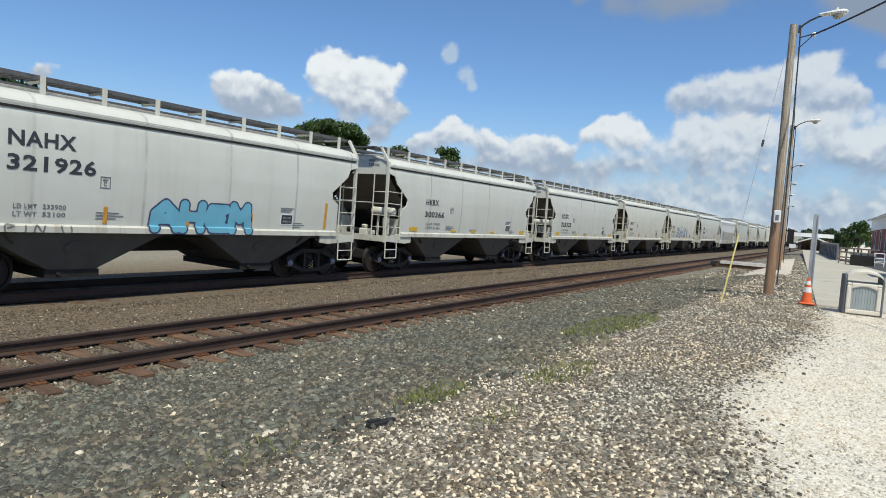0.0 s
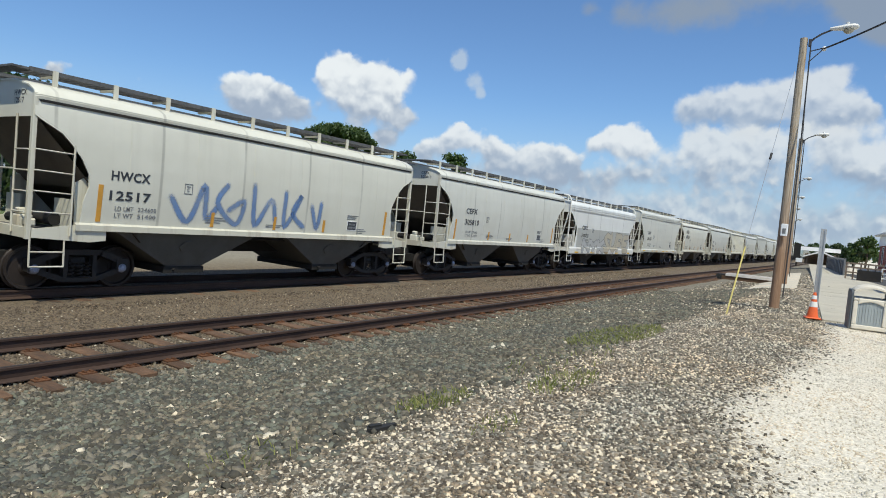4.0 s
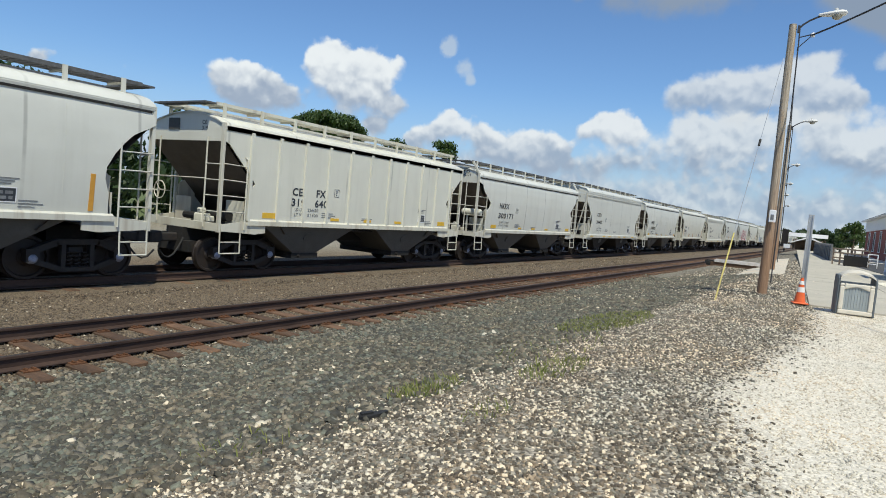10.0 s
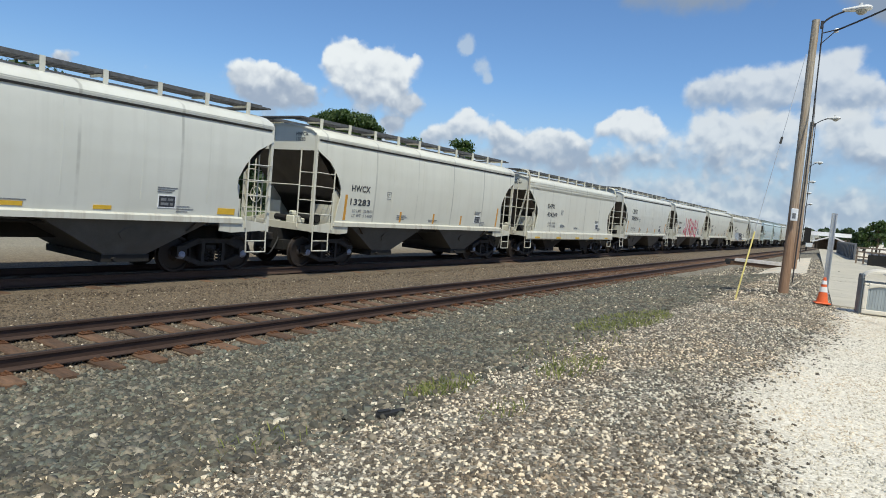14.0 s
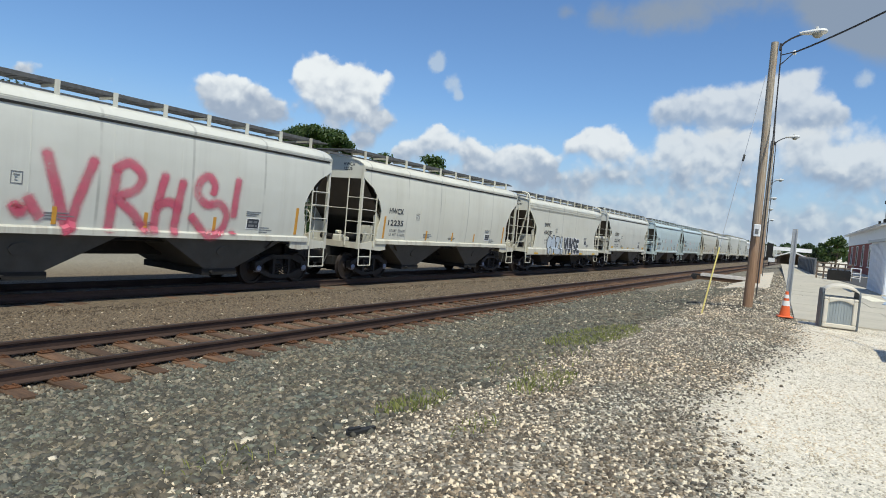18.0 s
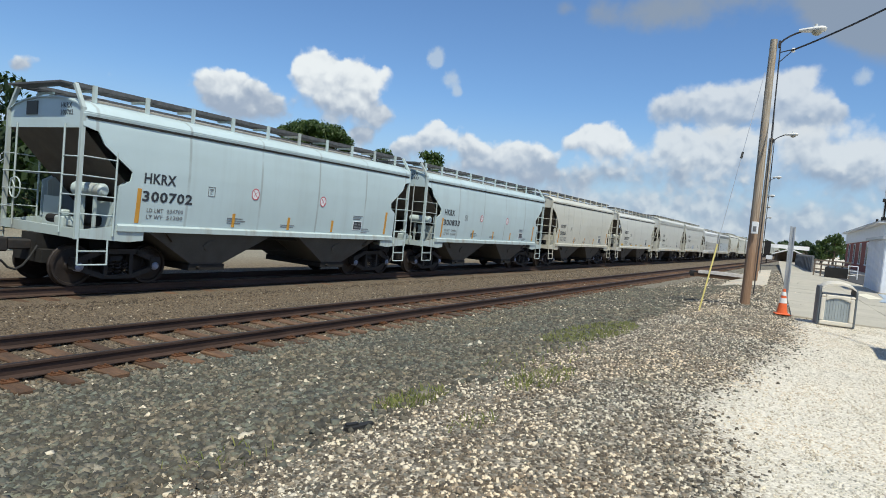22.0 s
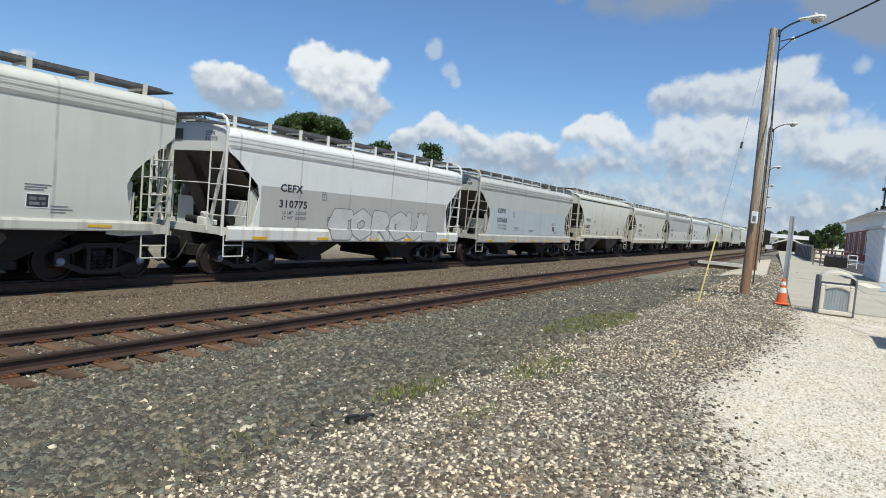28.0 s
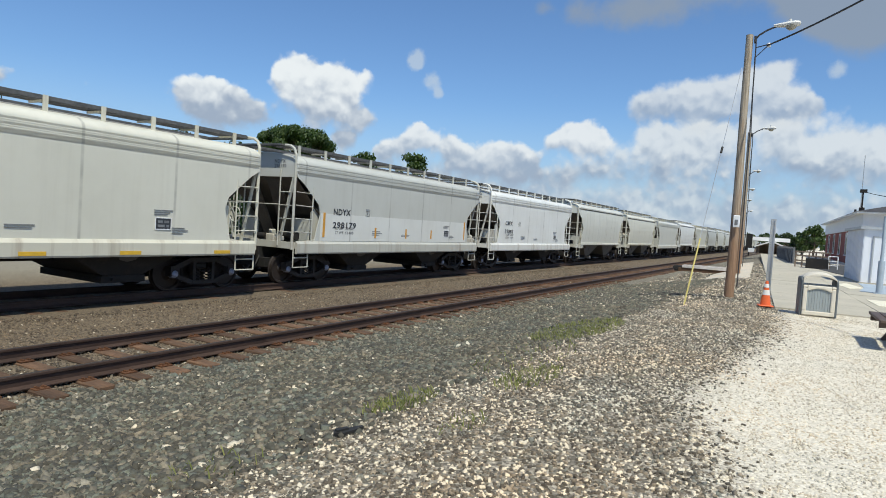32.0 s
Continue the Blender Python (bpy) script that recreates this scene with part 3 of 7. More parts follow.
# ---- mesh building ----
class Mesh:
    """Collects vertices and faces of one part."""

    def __init__(self):
        self.v, self.f = [], []

    def add(self, verts, faces):
        k = len(self.v)
        self.v += [tuple(p) for p in verts]
        self.f += [tuple(i + k for i in f) for f in faces]
        return self

    def box(self, x0, x1, y0, y1, z0, z1):
        p = [(x, y, z) for z in (z0, z1) for y in (y0, y1) for x in (x0, x1)]
        return self.add(p, [(0, 2, 3, 1), (4, 5, 7, 6), (0, 1, 5, 4), (1, 3, 7, 5), (3, 2, 6, 7), (2, 0, 4, 6)])

    def beam(self, a, b, w, h):
        a, b = Vector(a), Vector(b)
        d = (b - a).normalized()
        side = d.cross(Vector((0, 0, 1)))
        side = (side if side.length > 1e-4 else Vector((1, 0, 0))).normalized()
        up = side.cross(d).normalized()
        p = [q + side * (sx * w / 2) + up * (sz * h / 2) for q in (a, b) for sx, sz in ((-1, -1), (1, -1), (1, 1), (-1, 1))]
        return self.add(p, [(3, 2, 1, 0), (4, 5, 6, 7), (0, 1, 5, 4), (1, 2, 6, 5), (2, 3, 7, 6), (3, 0, 4, 7)])

    def tube(self, a, b, r, n=8, r2=None):
        a, b = Vector(a), Vector(b)
        d = (b - a).normalized()
        s = d.cross(Vector((0, 0, 1)))
        s = (s if s.length > 1e-4 else Vector((1, 0, 0))).normalized()
        u = s.cross(d)
        r2 = r if r2 is None else r2
        ring = lambda c, q: [c + s * (q * math.cos(i * math.tau / n)) + u * (q * math.sin(i * math.tau / n)) for i in range(n)]
        self.add(ring(a, r) + ring(b, r2), [(i, (i + 1) % n, n + (i + 1) % n, n + i) for i in range(n)]
                 + [tuple(range(n - 1, -1, -1)), tuple(range(n, 2 * n))])
        return self

    def pipe(self, pts, r, n=8):
        """One bent tube through all the points."""
        pts = [Vector(p) for p in pts]
        rings = []
        for i, p in enumerate(pts):
            d = (pts[min(i + 1, len(pts) - 1)] - pts[max(i - 1, 0)]).normalized()
            s = d.cross(Vector((0.13, 0.21, 0.97))).normalized()
            u = s.cross(d)
            ring = [p + s * (r * math.cos(k * math.tau / n)) + u * (r * math.sin(k * math.tau / n)) for k in range(n)]
            rings.append(ring)
        m = len(pts)
        self.add([q for ring in rings for q in ring], [(i * n + k, i * n + (k + 1) % n, (i + 1) * n + (k + 1) % n, (i + 1) * n + k) for i in range(m - 1) for k in range(n)]
                 + [tuple(range(n - 1, -1, -1)), tuple(range((m - 1) * n, m * n))])
        return self

    def prism(self, poly, lo, hi, axis="x"):
        """Extrudes a polygon: of (y, z) along x, of (x, z) along y, of (x, y) along z."""
        put = {"x": lambda p, d: (d, p[0], p[1]), "y": lambda p, d: (p[0], d, p[1]), "z": lambda p, d: (p[0], p[1], d)}[axis]
        n = len(poly)
        return self.add([put(p, lo) for p in poly] + [put(p, hi) for p in poly],
                        [(i, (i + 1) % n, n + (i + 1) % n, n + i) for i in range(n)] + [tuple(range(n - 1, -1, -1)), tuple(range(n, 2 * n))])

    def grid(self, rows):
        """A skin through rows of points."""
        w = len(rows[0])
        return self.add([p for r in rows for p in r],
                        [(i * w + j, i * w + j + 1, (i + 1) * w + j + 1, (i + 1) * w + j) for i in range(len(rows) - 1) for j in range(w - 1)])

    def slab(self, rows, shift):
        """A skin with thickness, the second layer moved by shift."""
        h, w = len(rows), len(rows[0])
        s = Vector(shift)
        n = h * w
        self.grid(rows)
        k = len(self.v)
        self.v += [tuple(Vector(p) + s) for r in rows for p in r]
        self.f += [(k + i * w + j, k + (i + 1) * w + j, k + (i + 1) * w + j + 1, k + i * w + j + 1) for i in range(h - 1) for j in range(w - 1)]
        edge = [j for j in range(w)] + [i * w + w - 1 for i in range(1, h)] + [(h - 1) * w + j for j in range(w - 2, -1, -1)] + [i * w for i in range(h - 2, 0, -1)]
        self.f += [(k - n + a, k + a, k + b, k - n + b) for a, b in zip(edge, edge[1:] + edge[:1])]
        return self

    def turned(self, profile, n=16, axis="z", centre=(0, 0, 0)):
        """A body of revolution from (radius, height) pairs."""
        c = Vector(centre)
        put = {"z": lambda r, h, a: Vector((r * math.cos(a), r * math.sin(a), h)), "x": lambda r, h, a: Vector((h, r * math.cos(a), r * math.sin(a)))}[axis]
        rows = [[c + put(r, h, i * math.tau / n) for i in range(n + 1)] for r, h in profile]
        return self.grid(rows)

    def data(self, name, material, smooth=False, fix=True):
        me = bpy.data.meshes.new(name)
        me.from_pydata(self.v, [], self.f)
        if fix:
            bm = bmesh.new()
            bm.from_mesh(me)
            bmesh.ops.recalc_face_normals(bm, faces=bm.faces)
            bm.to_mesh(me)
            bm.free()
        me.materials.append(material)
        if smooth:
            me.shade_smooth()
            me.set_sharp_from_angle(angle=radians(35))
        return me


def part(name, mesh, material, parent, label="", smooth=False, at=None, colour=None):
    """One mesh object under a thing or a part."""
    me = mesh.data(name, material, smooth) if isinstance(mesh, Mesh) else mesh
    ob = new(name, me)
    ob.parent = parent
    if at is not None:
        ob.matrix_basis = at
    if colour:
        ob.color = (*colour, 1)
    return tagged(ob, label)


def thing(name, mesh=None, material=None, label="", category="", group="", kind="", smooth=False, at=None):
    ob = new(name, mesh.data(name, material, smooth) if mesh else None)
    if at is not None:
        ob.matrix_basis = at
    return tagged(ob, label, category, group, kind)


def rounded(mesh, width, segments=2):
    """Rounds the edges of a mesh while it is built."""
    me = bpy.data.meshes.new("tmp")
    me.from_pydata(mesh.v, [], mesh.f)
    bm = bmesh.new()
    bm.from_mesh(me)
    bmesh.ops.recalc_face_normals(bm, faces=bm.faces)
    bmesh.ops.bevel(bm, geom=[e for e in bm.edges if len(e.link_faces) == 2 and e.calc_face_angle(0) > 0.5], offset=width, segments=segments, affect="EDGES", profile=0.5)
    out = Mesh()
    out.v = [tuple(v.co) for v in bm.verts]
    bm.verts.index_update()
    out.f = [tuple(v.index for v in f.verts) for f in bm.faces]
    bm.free()
    bpy.data.meshes.remove(me)
    return out


# ---- ground ----
TRACK_X, TRAIN_X = -8.955, -14.785


def bend(y):
    """How far the line has swung to the left at y, and its slope."""
    d = max(0.0, y - 105.0)
    return -7e-5 * d * d, -1.4e-4 * d


PROFILE_X = [-400, -60, -30, -19.5, -17.6, -16.4, -12.9, -11.9, -10.6, -10.2, -7.75, -7.2, -6.2, -3.0, -1.6, -0.5, 60, 400]
PROFILE_Z = [0.3, 0.3, 0.25, 0.1, -0.35, -0.22, -0.22, -0.32, -0.245, -0.225, -0.225, -0.26, -0.12, 0.5, 0.68, 0.7, 0.7, 0.7]


def swells(x, y):
    """Small unevenness of the ground near the path."""
    near = 1.0 if -7.4 < x < 3 and -4 < y < 40 else (0.5 if -13 < x < 3 and y < 60 else 0.0)
    return near * (0.028 * noise.noise((x * 1.1, y * 1.1, 0.3)) + 0.012 * noise.noise((x * 5, y * 5, 1.3))) if near else 0.0


def path_edge(y):
    """Where the pale gravel of the path begins."""
    return np.interp(y, (3.0, 4.1, 6.4, 11.0, 30.0), (-0.1, -0.20, -0.90, -0.28, -0.6))


def ground_z(x, y):
    return float(np.interp(x - bend(y)[0], PROFILE_X, PROFILE_Z))


def build_ground():
    xs = np.concatenate([[-3000, -1000, -400, -150, -80, -50, -30], np.arange(-24, -12, 0.6), np.arange(-12, 2.5, 0.14), np.arange(2.5, 12, 1.0), [14, 20, 40, 90, 250, 900, 3000]])
    ys = np.concatenate([[-3000, -900, -300, -100, -40, -15, -6], np.arange(-3, 14, 0.14), np.arange(14, 40, 0.5), np.arange(40, 130, 4), np.arange(130, 420, 12), [500, 800, 1500, 4500]])
    rows = []
    for y in ys:
        off = bend(min(y, 420.0))[0]
        line = []
        for x in xs:
            z = float(np.interp(x, PROFILE_X, PROFILE_Z))
            z += swells(x, y)
            line.append((x + (off if abs(x) < 300 else 0), y, z))
        rows.append(line)
    g = thing("ground", Mesh().grid(rows), GROUND, "grey ballast, mixed brown gravel and pale limestone chips", "ground", kind="structure", smooth=True)
    return g


build_ground()


def scatter_stones(name, label, material, count, pick, seed, size=(0.022, 0.05)):
    """Loose broken stones pressed into the ground, joined in one object."""
    rng = np.random.default_rng(seed)
    corner = np.array([(x, y, z) for z in (-1, 1) for y in (-1, 1) for x in (-1, 1)], float)
    quads = np.array([(0, 2, 3, 1), (4, 5, 7, 6), (0, 1, 5, 4), (1, 3, 7, 5), (3, 2, 6, 7), (2, 0, 4, 6)])
    tris = np.concatenate([quads[1:, [0, 1, 2]], quads[1:, [0, 2, 3]]])
    xy = pick(rng, count)
    n = len(xy)
    v = corner[None] * rng.uniform(0.45, 1.0, (n, 8, 3)) * rng.uniform((0.8, 0.6, 0.4), (1.3, 1.0, 0.8), (n, 1, 3))
    a, t, u = rng.uniform(0, math.tau, n), rng.uniform(-0.6, 0.6, n), rng.uniform(-0.6, 0.6, n)
    ca, sa, ct, st, cu, su = np.cos(a), np.sin(a), np.cos(t), np.sin(t), np.cos(u), np.sin(u)
    x, y, z = v[..., 0], v[..., 1], v[..., 2]
    y, z = y * ct[:, None] - z * st[:, None], y * st[:, None] + z * ct[:, None]
    x, z = x * cu[:, None] + z * su[:, None], -x * su[:, None] + z * cu[:, None]
    x, y = x * ca[:, None] - y * sa[:, None], x * sa[:, None] + y * ca[:, None]
    s = rng.uniform(size[0], size[1], n) * np.where(rng.random(n) < 0.12, 1.3, 1.0)
    gz = np.interp(xy[:, 0], PROFILE_X, PROFILE_Z) + np.array([swells(px, py) for px, py in xy.tolist()])
    V = np.stack([x, y, z], -1) * s[:, None, None] + np.concatenate([xy, (gz + s * rng.uniform(0.0, 0.35, n))[:, None]], 1)[:, None, :]
    Fc = (tris[None] + 8 * np.arange(n)[:, None, None]).reshape(-1, 3)
    me = bpy.data.meshes.new(name)
    me.vertices.add(8 * n)
    me.vertices.foreach_set("co", V.ravel())
    me.loops.add(Fc.size)
    me.loops.foreach_set("vertex_index", Fc.ravel())
    me.polygons.add(len(Fc))
    me.polygons.foreach_set("loop_start", np.arange(0, Fc.size, 3))
    me.polygons.foreach_set("loop_total", np.full(len(Fc), 3))
    me.update(calc_edges=True)
    me.materials.append(material)
    return tagged(new(name, me), label, "gravel", kind="stuff")


def band(x0, x1, y0, y1, power=1.6, soft=0.0):
    """Places between two lines along the track, denser towards the near end."""
    def pick(rng, n):
        y = y0 + (y1 - y0) * rng.random(n) ** power
        x = rng.uniform(x0, x1, n) + soft * rng.normal(size=n)
        return np.stack([x, y], 1)
    return pick


def path_side(y0, y1, power, x0=None, x1=None, soft=0.15):
    """Places on one side of the path's edge."""
    def pick(rng, n):
        y = y0 + (y1 - y0) * rng.random(n) ** power
        e = path_edge(y) + soft * rng.normal(size=n)
        u = rng.random(n)
        return np.stack([x0 + (e - x0) * u if x0 is not None else e + (x1 - e) * u, y], 1)
    return pick


scatter_stones("ballast", "angular grey-brown ballast stones beside the track", STONE_GREY, 84000, band(-7.62, -3.2, 0.4, 32, 1.8, 0.22), 1, (0.017, 0.041))
scatter_stones("mixed_gravel", "mixed brown, grey and white gravel", STONE_MIX, 76000, path_side(1.6, 30, 1.7, x0=-3.7, soft=0.2), 2, (0.008, 0.018))
scatter_stones("limestone_chips", "pale limestone chips on the path", STONE_PALE, 26000, path_side(3.0, 17, 1.5, x1=1.9, soft=0.3), 3, (0.005, 0.011))
scatter_stones("far_gravel", "coarse gravel between the poles and the track", STONE_MIX, 12000, band(-6.8, -1.2, 18, 60, 1.5, 0.3), 6, (0.018, 0.036))
scatter_stones("track_ballast", "brown dusty ballast between the tracks", STONE_DUST, 24000, band(-13.2, -10.2, 2.0, 50, 1.5, 0.1), 4, (0.010, 0.022))
scatter_stones("crib_ballast", "dusty stones between the ties", STONE_DUST, 15000, band(-10.25, -7.75, 1.5, 30, 1.4), 5, (0.011, 0.026))


# ---- tracks ----
RAIL_POLY = [(-0.075, -0.18), (0.075, -0.18), (0.075, -0.168), (0.012, -0.14), (0.012, -0.045), (0.037, -0.035), (0.037, -0.006), (0.028, 0.0),
             (-0.028, 0.0), (-0.037, -0.006), (-0.037, -0.035), (-0.012, -0.045), (-0.012, -0.14), (-0.075, -0.168)]


def rail_mesh(x, head):
    ys = list(np.arange(-420, 106, 17.5)) + list(np.arange(112, 430, 12))
    rows = []
    for px, pz in RAIL_POLY + RAIL_POLY[:1]:
        rows.append([(x + px + bend(y)[0], y, pz) for y in ys])
    return Mesh().grid(rows)


def rail_head(x):
    ys = list(np.arange(-420, 106, 17.5)) + list(np.arange(112, 430, 12))
    return Mesh().grid([[(x - 0.026 + bend(y)[0], y, 0.002) for y in ys], [(x + 0.026 + bend(y)[0], y, 0.002) for y in ys]])


def build_track(cx, label, ties_from, ties_to, plates_to, sunk):
    track = thing("railway_track", None, None, label, "railway track", "tracks")
    for s in (0.755, -0.755):
        r = part("rail", rail_mesh(cx + s, False), RAIL, track, "rust-brown steel rail", smooth=True)
        part("rail_head", rail_head(cx + s), RAIL_TOP, r, "worn running surface")
    tie = rounded(Mesh().box(-1.3, 1.3, -0.115, 0.115, -0.36, -0.185), 0.015, 1).data("tie", TIE)
    plate = Mesh().box(-0.19, 0.19, -0.095, 0.095, -0.186, -0.172)
    for sx in (-0.15, -0.105, 0.105, 0.15):
        plate.box(sx - 0.014, sx + 0.014, -0.06, -0.03, -0.173, -0.15)
        plate.box(sx - 0.014, sx + 0.014, 0.03, 0.06, -0.173, -0.15)
    plate = plate.data("tie_plate", PLATE)
    rng = random.Random(7)
    y, k = ties_from, 0
    while y < ties_to and k < 290:
        m = pose(cx + bend(y)[0] + rng.uniform(-0.05, 0.05), y, -sunk + rng.uniform(-0.012, 0.006), rng.uniform(-1, 1), rng.uniform(-0.6, 0.6), rng.uniform(-1.6, 1.6))
        t = part("tie", tie, TIE, track, at=m)
        if y < plates_to:
            for s in (0.755, -0.755):
                part("tie_plate", plate, PLATE, t, at=m.inverted() @ pose(cx + s, y, 0))
        y += 0.575 + rng.uniform(-0.03, 0.03)
        k += 1
    return track


build_track(TRACK_X, "rusty empty main track on worn timber ties", 0.4, 100, 32, 0.0)
build_track(TRAIN_X, "main track under the passing train, half buried ties", -2, 60, 0, 0.03)

# ---- covered hopper cars ----
HALF = 6.0
HALVES = {"round": 6.08, "arc": 6.16, "deep": 6.17, "crest": 6.15, "ribbed": 5.93}
LOOKS = {
    # side profile (height, half width); inset of the side sheet's end edge (height, inset); lower edge of the end sheet; walkway height
    "round": dict(side=[(1.42, 1.53), (1.75, 1.56), (2.2, 1.59), (2.7, 1.605), (3.2, 1.59), (3.5, 1.565), (3.66, 1.535)],
                  cut=[(1.42, 0.85), (2.28, 0.88), (2.42, 1.13), (2.62, 1.16), (2.85, 0.86), (3.12, 0.50), (3.38, 0.36), (3.46, 0.03), (3.66, 0.03)], low=3.42, deck=4.34),
    "arc": dict(side=[(1.42, 1.53), (1.75, 1.56), (2.2, 1.59), (2.7, 1.605), (3.2, 1.595), (3.6, 1.565), (3.78, 1.535)],
                cut=[(1.42, 1.0), (1.9, 1.03), (2.2, 1.12), (2.45, 1.10), (2.75, 0.94), (3.0, 0.74), (3.2, 0.54), (3.4, 0.16), (3.48, 0.03), (3.78, 0.03)], low=3.46, deck=4.40),
    "deep": dict(side=[(1.33, 1.585), (2.0, 1.59), (2.8, 1.595), (3.3, 1.595), (3.40, 1.595)],
                 cut=[(1.33, 0.95), (1.9, 1.10), (2.2, 1.18), (2.5, 1.08), (2.8, 0.72), (3.1, 0.36), (3.28, 0.05), (3.40, 0.03)], low=3.28, deck=4.24),
    "crest": dict(side=[(1.36, 1.57), (1.8, 1.59), (2.4, 1.60), (3.0, 1.60), (3.74, 1.59)],
                  cut=[(1.36, 0.98), (1.9, 1.12), (2.2, 1.16), (2.5, 1.02), (2.8, 0.70), (3.1, 0.38), (3.28, 0.16), (3.38, 0.05), (3.74, 0.03)], low=3.36, deck=4.50),
    "ribbed": dict(side=[(1.32, 1.54), (2.2, 1.545), (3.0, 1.545), (3.72, 1.545)],
                   cut=[(1.32, 0.9), (2.1, 0.9), (2.4, 1.12), (2.7, 0.85), (3.05, 0.5), (3.35, 0.2), (3.42, 0.03), (3.72, 0.03)], low=3.40, deck=4.36),
}


def side_sheet(body_type, sgn):
    HALF = HALVES[body_type]
    spec = LOOKS[body_type]
    zs = sorted({z for z, _ in spec["side"]} | {z for z, _ in spec["cut"]})
    fine = []
    for a, b in zip(zs, zs[1:]):
        fine += [a] if b - a < 0.16 else [a, (a + b) / 2]
    fine.append(zs[-1])
    sz, sx = zip(*spec["side"])
    cz, ci = zip(*spec["cut"])
    rows = []
    for z in fine:
        x, e = float(np.interp(z, sz, sx)), float(np.interp(z, cz, ci))
        n = 20
        row = []
        for j in range(n + 1):
            y = -HALF + e + (2 * HALF - 2 * e) * j / n
            swell = 0.002 * math.sin(j * 1.9) if body_type in ("round", "arc") else 0.0
            row.append((sgn * (x + swell), y, z))
        rows.append(row)
    return Mesh().slab(rows, (-sgn * 0.035, 0, 0))


def build_car(body_type):
    """One car of a type; the near side is +x, the end that leads is -y."""
    HALF = HALVES[body_type]
    crest, ribbed = body_type == "crest", body_type == "ribbed"
    deep = body_type == "deep" or crest
    car = thing("covered_hopper")
    low, deck = LOOKS[body_type]["low"], LOOKS[body_type]["deck"]
    top = LOOKS[body_type]["side"][-1][0]
    lift = top - 3.66 if not (deep or ribbed) else 0.0
    shoulder = [(1.565, 3.70), (1.578, 3.76), (1.52, 3.86), (1.30, 3.97), (0.9, 4.06), (0.45, 4.11)]
    for s in (1, -1):
        part("side_sheet", side_sheet(body_type, s), PAINT, car, smooth=True)
    # roof with rounded shoulders
    prof = [(x, z + lift) for x, z in shoulder] + [(0.0, 4.12 + lift)] + [(-x, z + lift) for x, z in reversed(shoulder)]
    if deep:
        prof = [(1.605, 3.40), (1.605, 3.49), (1.565, 3.51), (1.605, 3.53), (1.605, 3.60), (1.565, 3.62), (1.605, 3.64), (1.605, 3.71), (1.56, 3.80), (1.4, 3.90), (1.0, 3.98), (0.45, 4.03)]
        prof = prof + [(0.0, 4.04)] + [(-x, z) for x, z in reversed(prof)]
        prof = [(x, z + (0.34 if crest else 0.0)) for x, z in prof]
    if ribbed:
        prof = [(1.56, 3.71), (1.56, 3.82), (1.53, 3.87), (1.2, 4.0), (0.6, 4.14), (0, 4.18), (-0.6, 4.14), (-1.2, 4.0), (-1.53, 3.87), (-1.56, 3.82), (-1.56, 3.71)]
    ys = [-HALF + 0.02, -HALF + 0.10] + [-HALF + 2 * HALF * j / 10 for j in range(1, 10)] + [HALF - 0.10, HALF - 0.02]
    part("roof", Mesh().slab([[(x * (0.985 if i in (0, len(ys) - 1) else 1), y, z - (0.02 if i in (0, len(ys) - 1) else 0)) for x, z in prof] for i, y in enumerate(ys)], (0, 0, -0.03)), PAINT, car, smooth=True)
    for s in (1, -1):
        if not (deep or ribbed):
            # near-black strip, proud of the sheet, painted in for the roof lip's shadow
            part("eave", Mesh().box(s * 1.49, s * 1.566, -HALF + 0.12, HALF - 0.12, top - 0.035, top + 0.048), UNDER, car, "dark strip standing for the shade under the eave")
    part("roof_hatch", rounded(Mesh().box(-0.34, 0.34, -5.2, 5.2, deck - 0.42, deck - 0.14), 0.06), HATCH, car, "long trough hatch cover")
    # ends
    endz = [(x * 0.98, z - 0.02) for x, z in prof if z > low]
    poly = [(-1.5, low)] + [(x, z) for x, z in reversed(endz)] + [(1.5, low)]
    for s in (1, -1):
        part("end_sheet", Mesh().prism(poly, s * (HALF - 0.06), s * (HALF - 0.10), "y"), PAINT, car)
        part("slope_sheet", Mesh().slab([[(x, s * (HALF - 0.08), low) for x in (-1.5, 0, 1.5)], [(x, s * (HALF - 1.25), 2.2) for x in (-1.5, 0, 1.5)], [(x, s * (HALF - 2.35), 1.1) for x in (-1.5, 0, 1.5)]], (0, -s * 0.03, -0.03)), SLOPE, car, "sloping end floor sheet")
        # bolster web and floor of the end platform
        part("end_hatch", Mesh().box(-0.75, -0.3, s * (HALF - 0.06), s * (HALF - 0.035), low + 0.28, low + 0.58), BAY, car, "grey placard holder")
        for w in (1, -1):
            part("bolster_web", Mesh().box(w * 0.75, w * 1.42, s * (HALF - 0.90), s * (HALF - 0.86), 1.1, 1.92 if not deep else 2.05), FRAME_PAINT, car)
            if deep:
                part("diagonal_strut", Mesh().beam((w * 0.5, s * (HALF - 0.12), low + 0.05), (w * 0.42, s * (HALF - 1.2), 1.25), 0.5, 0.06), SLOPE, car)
                part("end_brace", Mesh().beam((w * 1.45, s * (HALF - 0.05), low), (w * 1.0, s * (HALF - 0.05), 1.3), 0.09, 0.05), FRAME_PAINT, car)
            part("gusset", Mesh().prism([(s * (HALF - 0.95), 1.3), (s * (HALF - 0.92), 2.26), (s * (HALF - 1.12), 2.4), (s * (HALF - 1.45), 2.4), (s * (HALF - 1.45), 1.3)], w * 1.40, w * 1.43), FRAME_PAINT, car)
        part("end_sill", Mesh().box(-1.52, 1.52, s * (HALF - 0.16), s * HALF, 1.12, 1.32), FRAME_PAINT, car)
